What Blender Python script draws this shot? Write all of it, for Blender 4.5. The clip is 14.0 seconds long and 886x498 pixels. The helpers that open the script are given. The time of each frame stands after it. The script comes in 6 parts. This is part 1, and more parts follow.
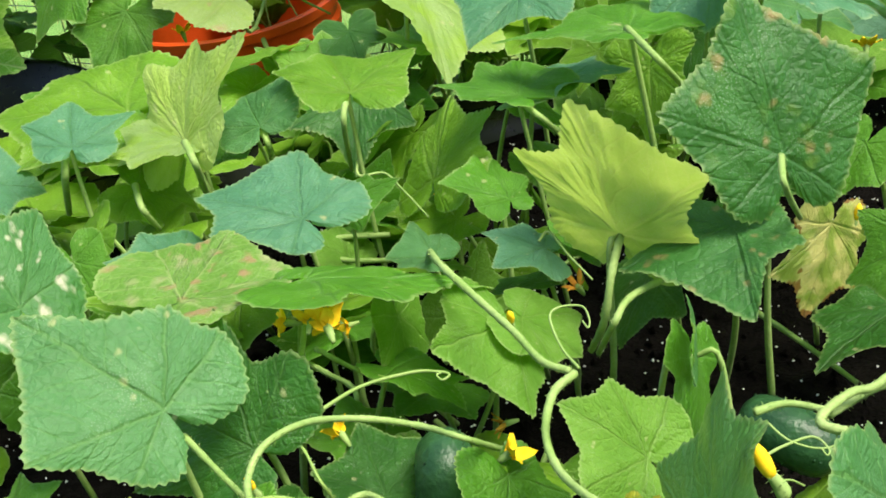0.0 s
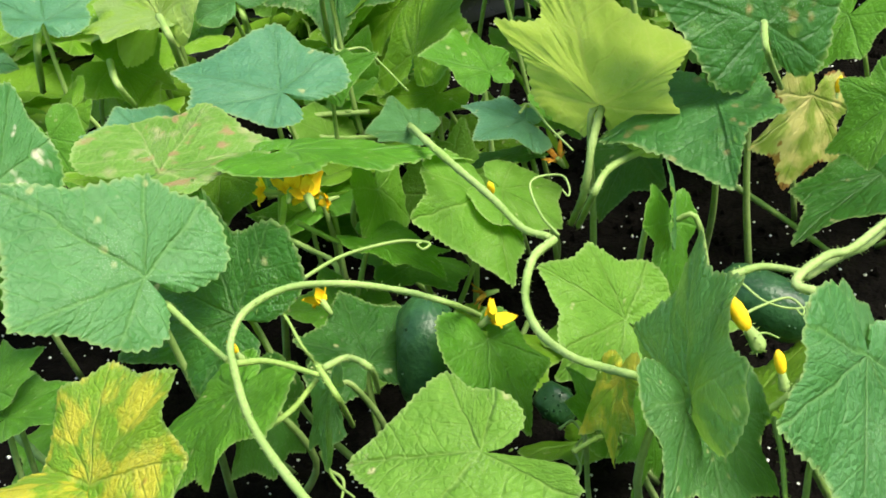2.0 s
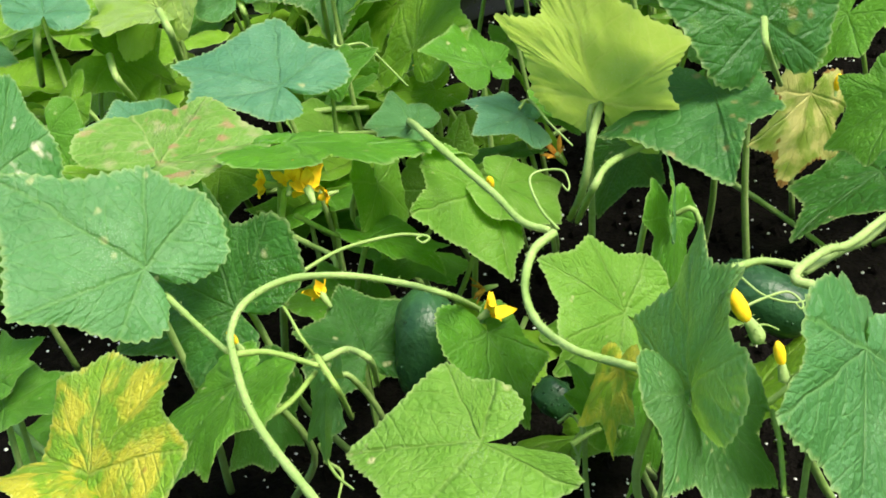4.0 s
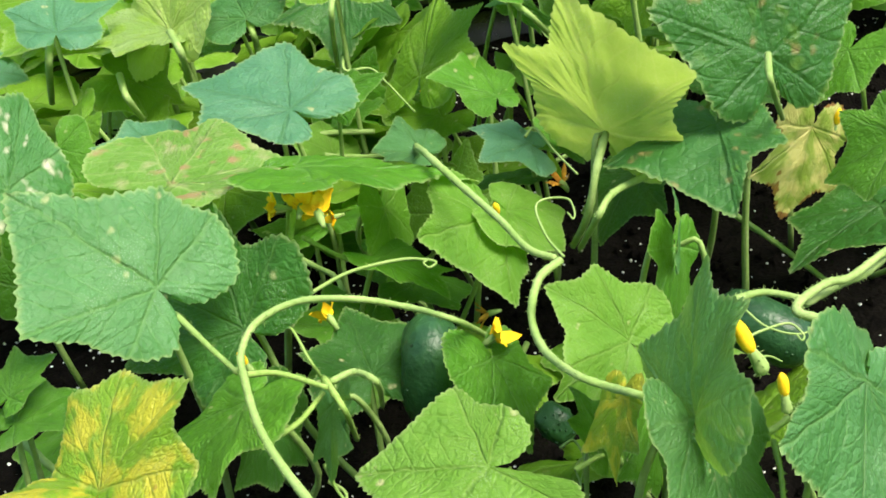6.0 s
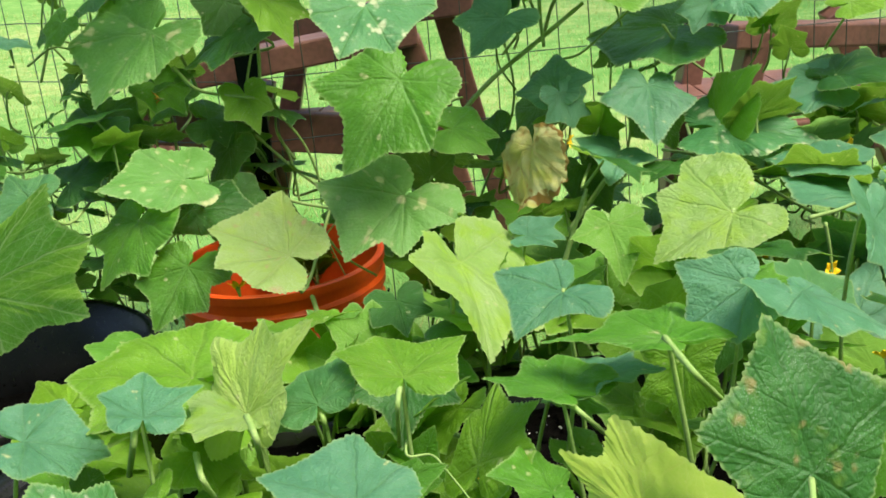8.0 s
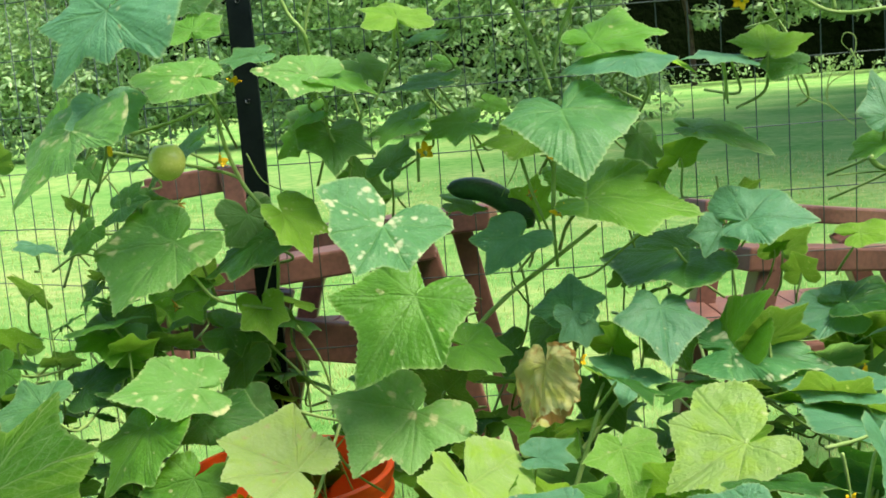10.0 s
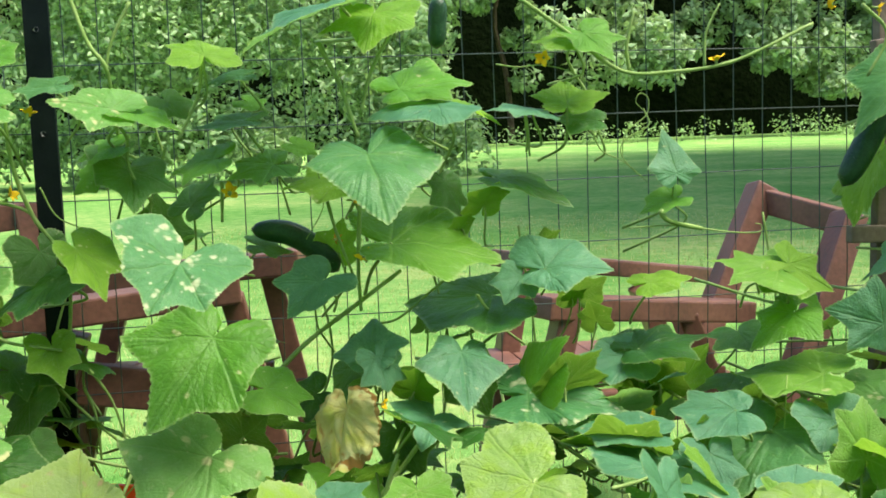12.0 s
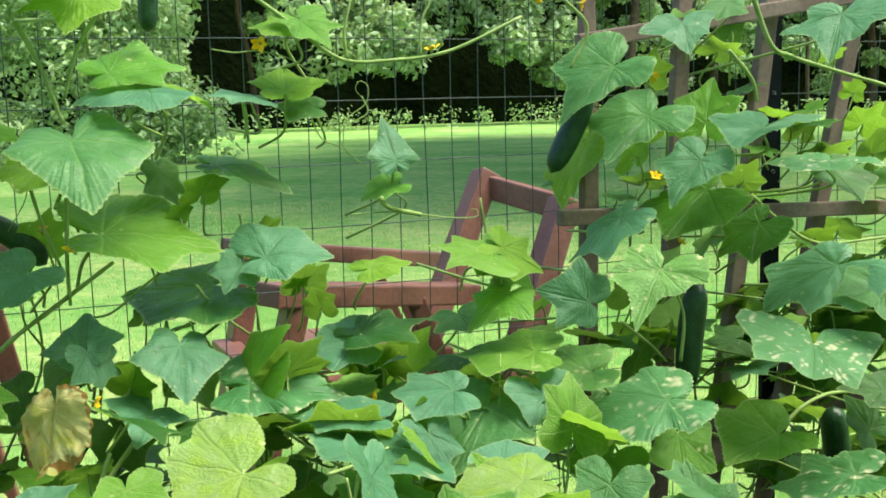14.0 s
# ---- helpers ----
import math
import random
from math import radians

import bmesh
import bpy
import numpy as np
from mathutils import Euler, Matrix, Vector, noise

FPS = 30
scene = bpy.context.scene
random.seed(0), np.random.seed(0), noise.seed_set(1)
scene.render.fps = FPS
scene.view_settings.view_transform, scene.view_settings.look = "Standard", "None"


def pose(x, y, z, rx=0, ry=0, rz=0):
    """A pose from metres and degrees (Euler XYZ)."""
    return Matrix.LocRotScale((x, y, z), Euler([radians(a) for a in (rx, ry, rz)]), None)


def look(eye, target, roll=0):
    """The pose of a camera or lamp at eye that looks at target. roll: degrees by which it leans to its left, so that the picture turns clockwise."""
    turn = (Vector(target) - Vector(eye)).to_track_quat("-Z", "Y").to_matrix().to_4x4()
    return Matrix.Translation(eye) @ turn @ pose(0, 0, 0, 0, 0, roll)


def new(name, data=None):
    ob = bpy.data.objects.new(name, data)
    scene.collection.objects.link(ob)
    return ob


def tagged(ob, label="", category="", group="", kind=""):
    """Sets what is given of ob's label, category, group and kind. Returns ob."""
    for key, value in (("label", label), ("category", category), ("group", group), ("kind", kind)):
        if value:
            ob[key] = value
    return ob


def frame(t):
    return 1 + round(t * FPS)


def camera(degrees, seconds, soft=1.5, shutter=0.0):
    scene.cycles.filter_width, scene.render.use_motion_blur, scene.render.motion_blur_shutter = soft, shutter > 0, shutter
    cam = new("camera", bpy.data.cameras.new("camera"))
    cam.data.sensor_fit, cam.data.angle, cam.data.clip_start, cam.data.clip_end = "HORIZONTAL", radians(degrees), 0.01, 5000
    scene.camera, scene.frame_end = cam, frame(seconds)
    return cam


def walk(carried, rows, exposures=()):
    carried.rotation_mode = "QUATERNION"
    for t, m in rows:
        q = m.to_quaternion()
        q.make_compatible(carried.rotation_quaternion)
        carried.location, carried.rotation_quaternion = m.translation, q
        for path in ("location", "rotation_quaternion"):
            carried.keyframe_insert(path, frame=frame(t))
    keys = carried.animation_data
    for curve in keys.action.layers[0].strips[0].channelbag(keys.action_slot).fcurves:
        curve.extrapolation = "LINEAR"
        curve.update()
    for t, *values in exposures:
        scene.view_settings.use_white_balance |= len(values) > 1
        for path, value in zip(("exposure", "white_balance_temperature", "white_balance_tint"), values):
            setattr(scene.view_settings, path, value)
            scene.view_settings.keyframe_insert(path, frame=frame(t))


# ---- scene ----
cam = camera(44.42, 14.0, soft=1.75)
# seconds, eye (metres), turn (degrees, as pose() takes them)
PATH = [
    (0, -0.2638, -0.7021, 0.8312, 58.722, 7.730, -3.758),
    (0.5, -0.2647, -0.7070, 0.8241, 54.501, 7.823, -4.356),
    (1, -0.2664, -0.7078, 0.8246, 54.380, 7.479, -4.679),
    (1.5, -0.2663, -0.7095, 0.8203, 53.800, 7.367, -4.692),
    (2, -0.2661, -0.7098, 0.8184, 53.140, 7.303, -4.738),
    (2.5, -0.2640, -0.7094, 0.8187, 53.101, 7.454, -4.727),
    (3, -0.2650, -0.7104, 0.8155, 53.329, 7.249, -4.683),
    (5.3, -0.2747, -0.7146, 0.8163, 53.123, 6.308, -4.699),
    (5.5, -0.2755, -0.7146, 0.8182, 53.467, 6.133, -4.628),
    (6, -0.2760, -0.7181, 0.8239, 54.345, 5.784, -4.364),
    (6.5, -0.2770, -0.7233, 0.8312, 55.304, 5.655, -3.767),
    (7, -0.2785, -0.7278, 0.8454, 58.739, 5.602, -3.020),
    (7.5, -0.2825, -0.7296, 0.8786, 64.633, 5.607, -2.689),
    (8, -0.2808, -0.7313, 0.9065, 70.506, 5.688, -1.739),
    (8.5, -0.2827, -0.7305, 0.9191, 75.515, 4.989, -0.816),
    (9, -0.2913, -0.7353, 0.9093, 79.914, 3.513, -0.273),
    (9.2, -0.2851, -0.7315, 0.9271, 80.136, 4.324, -0.167),
    (11.3, -0.2695, -0.7378, 0.9133, 83.667, 2.383, -2.708),
    (11.5, -0.2676, -0.7392, 0.9121, 83.676, 2.157, -4.660),
    (12, -0.2525, -0.7338, 0.9100, 83.580, 1.924, -9.736),
    (12.5, -0.2349, -0.7329, 0.9090, 83.409, 1.781, -14.369),
    (13, -0.2273, -0.7372, 0.9126, 83.064, 1.628, -17.718),
    (13.5, -0.2157, -0.7387, 0.9103, 82.829, 1.568, -20.060),
    (14, -0.2123, -0.7431, 0.9095, 82.504, 1.389, -22.978),
]
# the camera adapts a little as it tilts up and pans
EXPOSURE = [(0, 1.19), (1.5, 1.27), (6, 1.31), (7.5, 1.16), (9, 1.20), (11.5, 1.24), (14, 1.35)]
walk(cam, [(t, pose(*row)) for t, *row in PATH], EXPOSURE)

# ---- sky, sun ----
world = bpy.data.worlds.new("sky")
scene.world = world
world.use_nodes = True
wn, wl = world.node_tree.nodes, world.node_tree.links
sky = wn.new("ShaderNodeTexSky")
sky.sky_type, sky.sun_disc = "NISHITA", False
sun_way = Vector((0.42, -0.18, 0.92)).normalized()
sky.sun_elevation = math.asin(sun_way.z)
sky.sun_rotation = math.atan2(sun_way.x, sun_way.y)
sky.altitude, sky.air_density, sky.dust_density = 100, 1.0, 2.0
wl.new(sky.outputs[0], wn["Background"].inputs[0])
wn["Background"].inputs[1].default_value = 0.15
sun = new("sun", bpy.data.lights.new("sun", "SUN"))
sun.data.energy, sun.data.angle, sun.data.color = 3.2, radians(34), (1.0, 0.94, 0.77)
sun.matrix_world = look((17, -7, 37), Vector((17, -7, 37)) - sun_way)


# ---- materials ----
def material(name, rough=0.6, metal=0.0):
    m = bpy.data.materials.new(name)
    m.use_nodes = True
    n, l = m.node_tree.nodes, m.node_tree.links
    b = n["Principled BSDF"]
    b.inputs["Roughness"].default_value, b.inputs["Metallic"].default_value = rough, metal
    return m, n, l, b


def ramp(n, l, src, stops, interp="LINEAR"):
    r = n.new("ShaderNodeValToRGB")
    r.color_ramp.interpolation = interp
    e = r.color_ramp.elements
    while len(e) < len(stops):
        e.new(0.5)
    for k, (at, col) in enumerate(stops):
        e[k].position, e[k].color = at, (*col, 1) if len(col) == 3 else col
    l.new(src, r.inputs[0])
    return r.outputs[0]


def tex(n, l, kind, scale, vec=None, detail=3.0, **more):
    t = n.new("ShaderNodeTex" + kind)
    t.inputs["Scale"].default_value = scale
    if "Detail" in t.inputs:
        t.inputs["Detail"].default_value = detail if kind == "Noise" else 0.0
    for k, v in more.items():
        if k in t.inputs:
            t.inputs[k].default_value = v
    if vec is not None:
        l.new(vec, t.inputs["Vector"])
    return t


def calc(n, l, op, a, b=None, c=None):
    m = n.new("ShaderNodeMath")
    m.operation = op
    for k, v in enumerate((a, b, c)):
        if v is None:
            continue
        if isinstance(v, (int, float)):
            m.inputs[k].default_value = v
        else:
            l.new(v, m.inputs[k])
    return m.outputs[0]


def mix(n, l, f, a, b, mode="MIX"):
    m = n.new("ShaderNodeMix")
    m.data_type, m.blend_type = "RGBA", mode
    for k, v in ((0, f), (6, a), (7, b)):
        if isinstance(v, (int, float)):
            m.inputs[k].default_value = v
        elif isinstance(v, tuple):
            m.inputs[k].default_value = (*v, 1)
        else:
            l.new(v, m.inputs[k])
    return m.outputs[2]


def bump(n, l, bsdf, height, strength, dist=0.002):
    b = n.new("ShaderNodeBump")
    b.inputs["Strength"].default_value, b.inputs["Distance"].default_value = strength, dist
    l.new(height, b.inputs["Height"])
    l.new(b.outputs[0], bsdf.inputs["Normal"])


def grainy(name, dark, light, scale, rough, bump_scale, bump_size, strength=0.5, metal=0.0, stretch=(1, 1, 1)):
    """A surface of two colours in soft patches, with a finer grain and relief."""
    m, n, l, b = material(name, rough, metal)
    co = n.new("ShaderNodeTexCoord")
    mp = n.new("ShaderNodeMapping")
    mp.inputs["Scale"].default_value = stretch
    l.new(co.outputs["Object"], mp.inputs[0])
    a = tex(n, l, "Noise", scale, mp.outputs[0], 4)
    f = tex(n, l, "Noise", bump_scale, mp.outputs[0], 5)
    s = calc(n, l, "ADD", calc(n, l, "MULTIPLY", a.outputs[0], 0.65), calc(n, l, "MULTIPLY", f.outputs[0], 0.35))
    l.new(ramp(n, l, s, ((0.32, dark), (0.68, light))), b.inputs["Base Color"])
    l.new(ramp(n, l, f.outputs[0], ((0.3, (rough * 0.8,) * 3), (0.7, (min(1, rough * 1.15),) * 3))), b.inputs["Roughness"])
    bump(n, l, b, f.outputs[0], strength, bump_size)
    b.inputs["Specular IOR Level"].default_value = 0.5 if rough < 0.5 else 0.08
    return m


def leaf_material(name, dark, light, vein, under, spots=(0.60, 0.60, 0.28), spot_scale=8.0, spot_at=0.68, gloss=0.42, edge=(0.46, 0.46, 0.13), edge_at=1.32, blotch=None, blotch_at=0.6, quilted=0.42, veined=0.42, branched=0.24, raised=False):
    """Cucumber leaf: palmate veins, quilted relief, a paler underside mixed by light passing through, spots and scorched margins."""
    m, n, l, b = material(name, gloss)
    uv = n.new("ShaderNodeUVMap")
    sep = n.new("ShaderNodeSeparateXYZ")
    l.new(uv.outputs[0], sep.inputs[0])
    dark, light = tuple(c * k for c, k in zip(dark, (0.73, 0.86, 0.86))), tuple(c * k for c, k in zip(light, (0.73, 0.86, 0.86)))
    wig = tex(n, l, "Noise", 3.5, uv.outputs[0], 2)
    wsep = n.new("ShaderNodeSeparateColor")
    l.new(wig.outputs["Color"], wsep.inputs[0])
    u = calc(n, l, "ABSOLUTE", calc(n, l, "ADD", sep.outputs[0], calc(n, l, "MULTIPLY", calc(n, l, "SUBTRACT", wsep.outputs[0], 0.5), 0.10)))
    v = calc(n, l, "ADD", sep.outputs[1], calc(n, l, "MULTIPLY", calc(n, l, "SUBTRACT", wsep.outputs[1], 0.5), 0.10))
    near = far = None
    for a in (0.0, 0.95, 2.0):
        across = calc(n, l, "ABSOLUTE", calc(n, l, "SUBTRACT", calc(n, l, "MULTIPLY", u, math.cos(a)), calc(n, l, "MULTIPLY", v, math.sin(a))))
        along = calc(n, l, "ADD", calc(n, l, "MULTIPLY", u, math.sin(a)), calc(n, l, "MULTIPLY", v, math.cos(a)))
        d = calc(n, l, "ADD", across, calc(n, l, "MULTIPLY", calc(n, l, "LESS_THAN", along, 0.0), 1.0))
        if near is None:
            near, far = d, along
        else:
            pick = calc(n, l, "LESS_THAN", d, near)
            far = calc(n, l, "ADD", far, calc(n, l, "MULTIPLY", pick, calc(n, l, "SUBTRACT", along, far)))
            near = calc(n, l, "MINIMUM", near, d)
    # side veins that leave each main vein at a slant
    slant = calc(n, l, "FRACT", calc(n, l, "DIVIDE", calc(n, l, "SUBTRACT", far, calc(n, l, "MULTIPLY", near, 0.9)), 0.15))
    slant = calc(n, l, "ABSOLUTE", calc(n, l, "SUBTRACT", slant, 0.5))
    branch = ramp(n, l, slant, ((0.0, (1, 1, 1)), (0.035, (0.6,) * 3), (0.10, (0, 0, 0))))
    rnd = n.new("ShaderNodeObjectInfo").outputs["Random"]
    shift = n.new("ShaderNodeVectorMath")
    shift.operation = "ADD"
    l.new(uv.outputs[0], shift.inputs[0])
    cmb = n.new("ShaderNodeCombineXYZ")
    l.new(calc(n, l, "MULTIPLY", rnd, 37.0), cmb.inputs[0])
    l.new(calc(n, l, "MULTIPLY", rnd, 91.0), cmb.inputs[1])
    l.new(cmb.outputs[0], shift.inputs[1])
    co = shift.outputs[0]
    cell = tex(n, l, "Voronoi", 15.0, co)
    cell.feature = "DISTANCE_TO_EDGE"
    fine = tex(n, l, "Noise", 60.0, co, 4)
    wide = tex(n, l, "Noise", 2.6, co, 3)
    mid = tex(n, l, "Noise", 9.0, co, 4)
    main = ramp(n, l, near, ((0.0, (1, 1, 1)), (0.007, (0.7,) * 3), (0.018, (0, 0, 0))))
    net = ramp(n, l, cell.outputs["Distance"], ((0.0, (1, 1, 1)), (0.05, (0.2,) * 3), (0.12, (0, 0, 0))))
    tone = calc(n, l, "ADD", calc(n, l, "MULTIPLY", wide.outputs[0], 0.6), calc(n, l, "ADD", calc(n, l, "MULTIPLY", mid.outputs[0], 0.25), calc(n, l, "MULTIPLY", fine.outputs[0], 0.15)))
    tone = calc(n, l, "ADD", tone, calc(n, l, "MULTIPLY", calc(n, l, "SUBTRACT", rnd, 0.5), 0.22))
    col = ramp(n, l, tone, ((0.34, dark), (0.66, light)))
    # shade in the sunken net and beside the veins, painted as darker green
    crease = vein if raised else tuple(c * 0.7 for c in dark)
    vein_shade = ramp(n, l, near, ((0.0, (0.42,) * 3), (0.03, (0.20,) * 3), (0.09, (0, 0, 0))))
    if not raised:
        col = mix(n, l, vein_shade, col, tuple(c * 0.8 for c in dark))
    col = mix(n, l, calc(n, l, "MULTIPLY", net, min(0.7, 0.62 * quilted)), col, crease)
    if blotch:
        bl = tex(n, l, "Noise", 3.2, co, 5)
        col = mix(n, l, ramp(n, l, bl.outputs[0], ((blotch_at - 0.06, (0, 0, 0)), (blotch_at + 0.06, (0.85,) * 3))), col, blotch)
    col = mix(n, l, calc(n, l, "MULTIPLY", main, veined), col, vein)
    col = mix(n, l, calc(n, l, "MULTIPLY", branch, branched), col, vein)
    if spots:
        sp = tex(n, l, "Voronoi", spot_scale, co, Randomness=1.0)
        sp.voronoi_dimensions = "2D"
        gate = tex(n, l, "Noise", 3.0, co, 2)
        size = calc(n, l, "MULTIPLY", calc(n, l, "SUBTRACT", gate.outputs[0], spot_at - 0.1), 2.4)
        wob = calc(n, l, "ADD", sp.outputs["Distance"], calc(n, l, "MULTIPLY", calc(n, l, "SUBTRACT", mid.outputs[0], 0.5), 1.1))
        f = ramp(n, l, calc(n, l, "SUBTRACT", size, wob), ((0.0, (0, 0, 0)), (0.34, (0.9,) * 3)))
        col = mix(n, l, f, col, spots)
    dots = tex(n, l, "Voronoi", 55.0, co, Randomness=1.0)
    dots.voronoi_dimensions = "2D"
    patch = ramp(n, l, wide.outputs[0], ((0.42, (0, 0, 0)), (0.66, (0.16,) * 3)))
    col = mix(n, l, calc(n, l, "MULTIPLY", calc(n, l, "LESS_THAN", dots.outputs["Distance"], patch), 0.5), col, (0.6, 0.68, 0.5))
    rim = n.new("ShaderNodeAttribute")
    rim.attribute_name = "rim"
    col = mix(n, l, ramp(n, l, rim.outputs["Fac"], ((0.955, (0, 0, 0)), (0.995, (0.46,) * 3))), col, (0.46, 0.58, 0.22))
    if edge:
        e = calc(n, l, "ADD", rim.outputs["Fac"], calc(n, l, "MULTIPLY", calc(n, l, "SUBTRACT", wide.outputs[0], 0.5), 1.1))
        e = calc(n, l, "ADD", e, calc(n, l, "MULTIPLY", calc(n, l, "SUBTRACT", mid.outputs[0], 0.5), 0.5))
        col = mix(n, l, ramp(n, l, e, ((edge_at - 0.08, (0, 0, 0)), (edge_at + 0.1, (1, 1, 1)))), col, edge)
    l.new(col, b.inputs["Base Color"])
    l.new(ramp(n, l, fine.outputs[0], ((0.3, (gloss * 0.85,) * 3), (0.75, (gloss * 1.3,) * 3))), b.inputs["Roughness"])
    b.inputs["Specular IOR Level"].default_value = 0.42
    quilt = ramp(n, l, cell.outputs["Distance"], ((0.0, (0, 0, 0)), (0.3, (1, 1, 1))))
    h = calc(n, l, "ADD" if raised else "SUBTRACT", calc(n, l, "ADD", calc(n, l, "MULTIPLY", quilt, 0.55 * quilted), calc(n, l, "MULTIPLY", fine.outputs[0], 0.34)), calc(n, l, "ADD", calc(n, l, "MULTIPLY", main, 0.34), calc(n, l, "MULTIPLY", branch, 0.16)))
    bump(n, l, b, h, 0.9, 0.0026)
    tr = n.new("ShaderNodeBsdfTranslucent")
    l.new(mix(n, l, 0.5, col, under), tr.inputs[0])
    ms = n.new("ShaderNodeMixShader")
    ms.inputs[0].default_value = 0.48
    l.new(b.outputs[0], ms.inputs[1])
    l.new(tr.outputs[0], ms.inputs[2])
    l.new(ms.outputs[0], n["Material Output"].inputs[0])
    return m


LIME = (0.36, 0.60, 0.05)
LEAF = {
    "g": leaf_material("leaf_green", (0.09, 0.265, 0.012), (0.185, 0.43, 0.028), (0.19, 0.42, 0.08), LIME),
    # b: the blue sky sheen on leaf tops is put into the base colour
    "b": leaf_material("leaf_blue_green_sheen", (0.097, 0.27, 0.132), (0.187, 0.41, 0.225), (0.16, 0.36, 0.13), LIME, gloss=0.40, veined=0.25),
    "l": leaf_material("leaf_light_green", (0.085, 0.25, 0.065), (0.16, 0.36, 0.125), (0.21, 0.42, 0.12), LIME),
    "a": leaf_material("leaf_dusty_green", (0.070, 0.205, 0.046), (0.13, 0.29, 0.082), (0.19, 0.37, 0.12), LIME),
    # d: dark green, deepened further for the shade inside the plants
    "d": leaf_material("leaf_dark_green_shade", (0.024, 0.11, 0.011), (0.058, 0.21, 0.025), (0.11, 0.27, 0.06), LIME, gloss=0.38),
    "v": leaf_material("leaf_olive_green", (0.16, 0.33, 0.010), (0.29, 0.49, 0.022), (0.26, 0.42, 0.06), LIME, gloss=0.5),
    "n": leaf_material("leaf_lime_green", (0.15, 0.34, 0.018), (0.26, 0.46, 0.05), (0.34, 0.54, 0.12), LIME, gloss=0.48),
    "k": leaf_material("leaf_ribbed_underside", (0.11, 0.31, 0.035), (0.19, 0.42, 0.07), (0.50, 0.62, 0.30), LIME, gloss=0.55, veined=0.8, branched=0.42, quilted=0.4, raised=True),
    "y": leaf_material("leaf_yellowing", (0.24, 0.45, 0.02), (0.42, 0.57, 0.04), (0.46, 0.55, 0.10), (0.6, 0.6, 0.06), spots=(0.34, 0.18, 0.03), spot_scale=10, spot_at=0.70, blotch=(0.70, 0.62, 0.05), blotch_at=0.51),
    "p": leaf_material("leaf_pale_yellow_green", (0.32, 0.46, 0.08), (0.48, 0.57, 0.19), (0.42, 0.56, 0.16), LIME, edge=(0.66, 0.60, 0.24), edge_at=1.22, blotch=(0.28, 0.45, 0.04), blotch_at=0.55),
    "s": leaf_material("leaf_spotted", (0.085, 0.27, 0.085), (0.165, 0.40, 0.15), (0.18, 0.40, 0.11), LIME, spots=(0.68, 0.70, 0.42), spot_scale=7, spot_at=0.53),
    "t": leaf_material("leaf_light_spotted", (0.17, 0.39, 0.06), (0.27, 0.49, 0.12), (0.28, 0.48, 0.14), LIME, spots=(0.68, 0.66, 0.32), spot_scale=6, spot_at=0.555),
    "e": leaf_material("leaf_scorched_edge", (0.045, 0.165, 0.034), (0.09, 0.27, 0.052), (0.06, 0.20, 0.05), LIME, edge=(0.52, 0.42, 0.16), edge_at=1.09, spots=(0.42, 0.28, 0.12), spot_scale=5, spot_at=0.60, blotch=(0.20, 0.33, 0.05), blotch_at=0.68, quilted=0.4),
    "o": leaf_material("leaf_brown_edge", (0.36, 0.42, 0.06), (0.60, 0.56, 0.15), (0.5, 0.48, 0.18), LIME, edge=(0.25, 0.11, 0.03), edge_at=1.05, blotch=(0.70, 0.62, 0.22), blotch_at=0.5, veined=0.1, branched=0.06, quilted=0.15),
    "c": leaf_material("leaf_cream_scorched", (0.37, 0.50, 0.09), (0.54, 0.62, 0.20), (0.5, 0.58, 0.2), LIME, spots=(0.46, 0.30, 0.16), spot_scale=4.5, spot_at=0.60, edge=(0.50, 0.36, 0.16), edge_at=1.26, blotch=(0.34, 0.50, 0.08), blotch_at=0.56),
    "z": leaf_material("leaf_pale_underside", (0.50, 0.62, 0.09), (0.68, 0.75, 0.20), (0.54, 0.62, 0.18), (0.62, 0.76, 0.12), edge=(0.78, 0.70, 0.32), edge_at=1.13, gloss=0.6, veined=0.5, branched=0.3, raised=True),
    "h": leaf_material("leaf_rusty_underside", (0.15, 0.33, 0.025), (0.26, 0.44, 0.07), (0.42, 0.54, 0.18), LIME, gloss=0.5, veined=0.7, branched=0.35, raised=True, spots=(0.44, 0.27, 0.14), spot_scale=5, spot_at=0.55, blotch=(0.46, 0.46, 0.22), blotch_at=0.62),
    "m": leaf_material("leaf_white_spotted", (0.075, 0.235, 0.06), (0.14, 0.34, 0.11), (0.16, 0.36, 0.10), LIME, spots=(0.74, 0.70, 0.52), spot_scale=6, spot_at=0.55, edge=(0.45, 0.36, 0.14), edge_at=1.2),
    "w": leaf_material("leaf_dry_brown", (0.78, 0.60, 0.20), (0.96, 0.86, 0.50), (0.5, 0.30, 0.10), (0.85, 0.72, 0.24), spots=(0.40, 0.17, 0.04), spot_scale=4, spot_at=0.53, gloss=0.95, blotch=(0.66, 0.64, 0.14), blotch_at=0.56, edge=(0.30, 0.14, 0.04), edge_at=1.06, veined=0.12, branched=0.02, quilted=0.25),
}
STEM = grainy("stem_green", (0.16, 0.27, 0.06), (0.31, 0.41, 0.15), 30, 0.5, 400, 0.0006)
STEM_DARK = grainy("stem_dark_green", (0.17, 0.29, 0.05), (0.32, 0.44, 0.13), 30, 0.5, 400, 0.0006)
PETAL = grainy("petal_yellow", (0.86, 0.46, 0.01), (0.95, 0.68, 0.03), 120, 0.5, 500, 0.0004)
PETAL_OLD = grainy("petal_withered", (0.32, 0.12, 0.02), (0.75, 0.40, 0.05), 150, 0.7, 500, 0.0005)
CUKE = grainy("cucumber_skin", (0.007, 0.030, 0.011), (0.025, 0.085, 0.027), 40, 0.35, 260, 0.0015, 0.6)
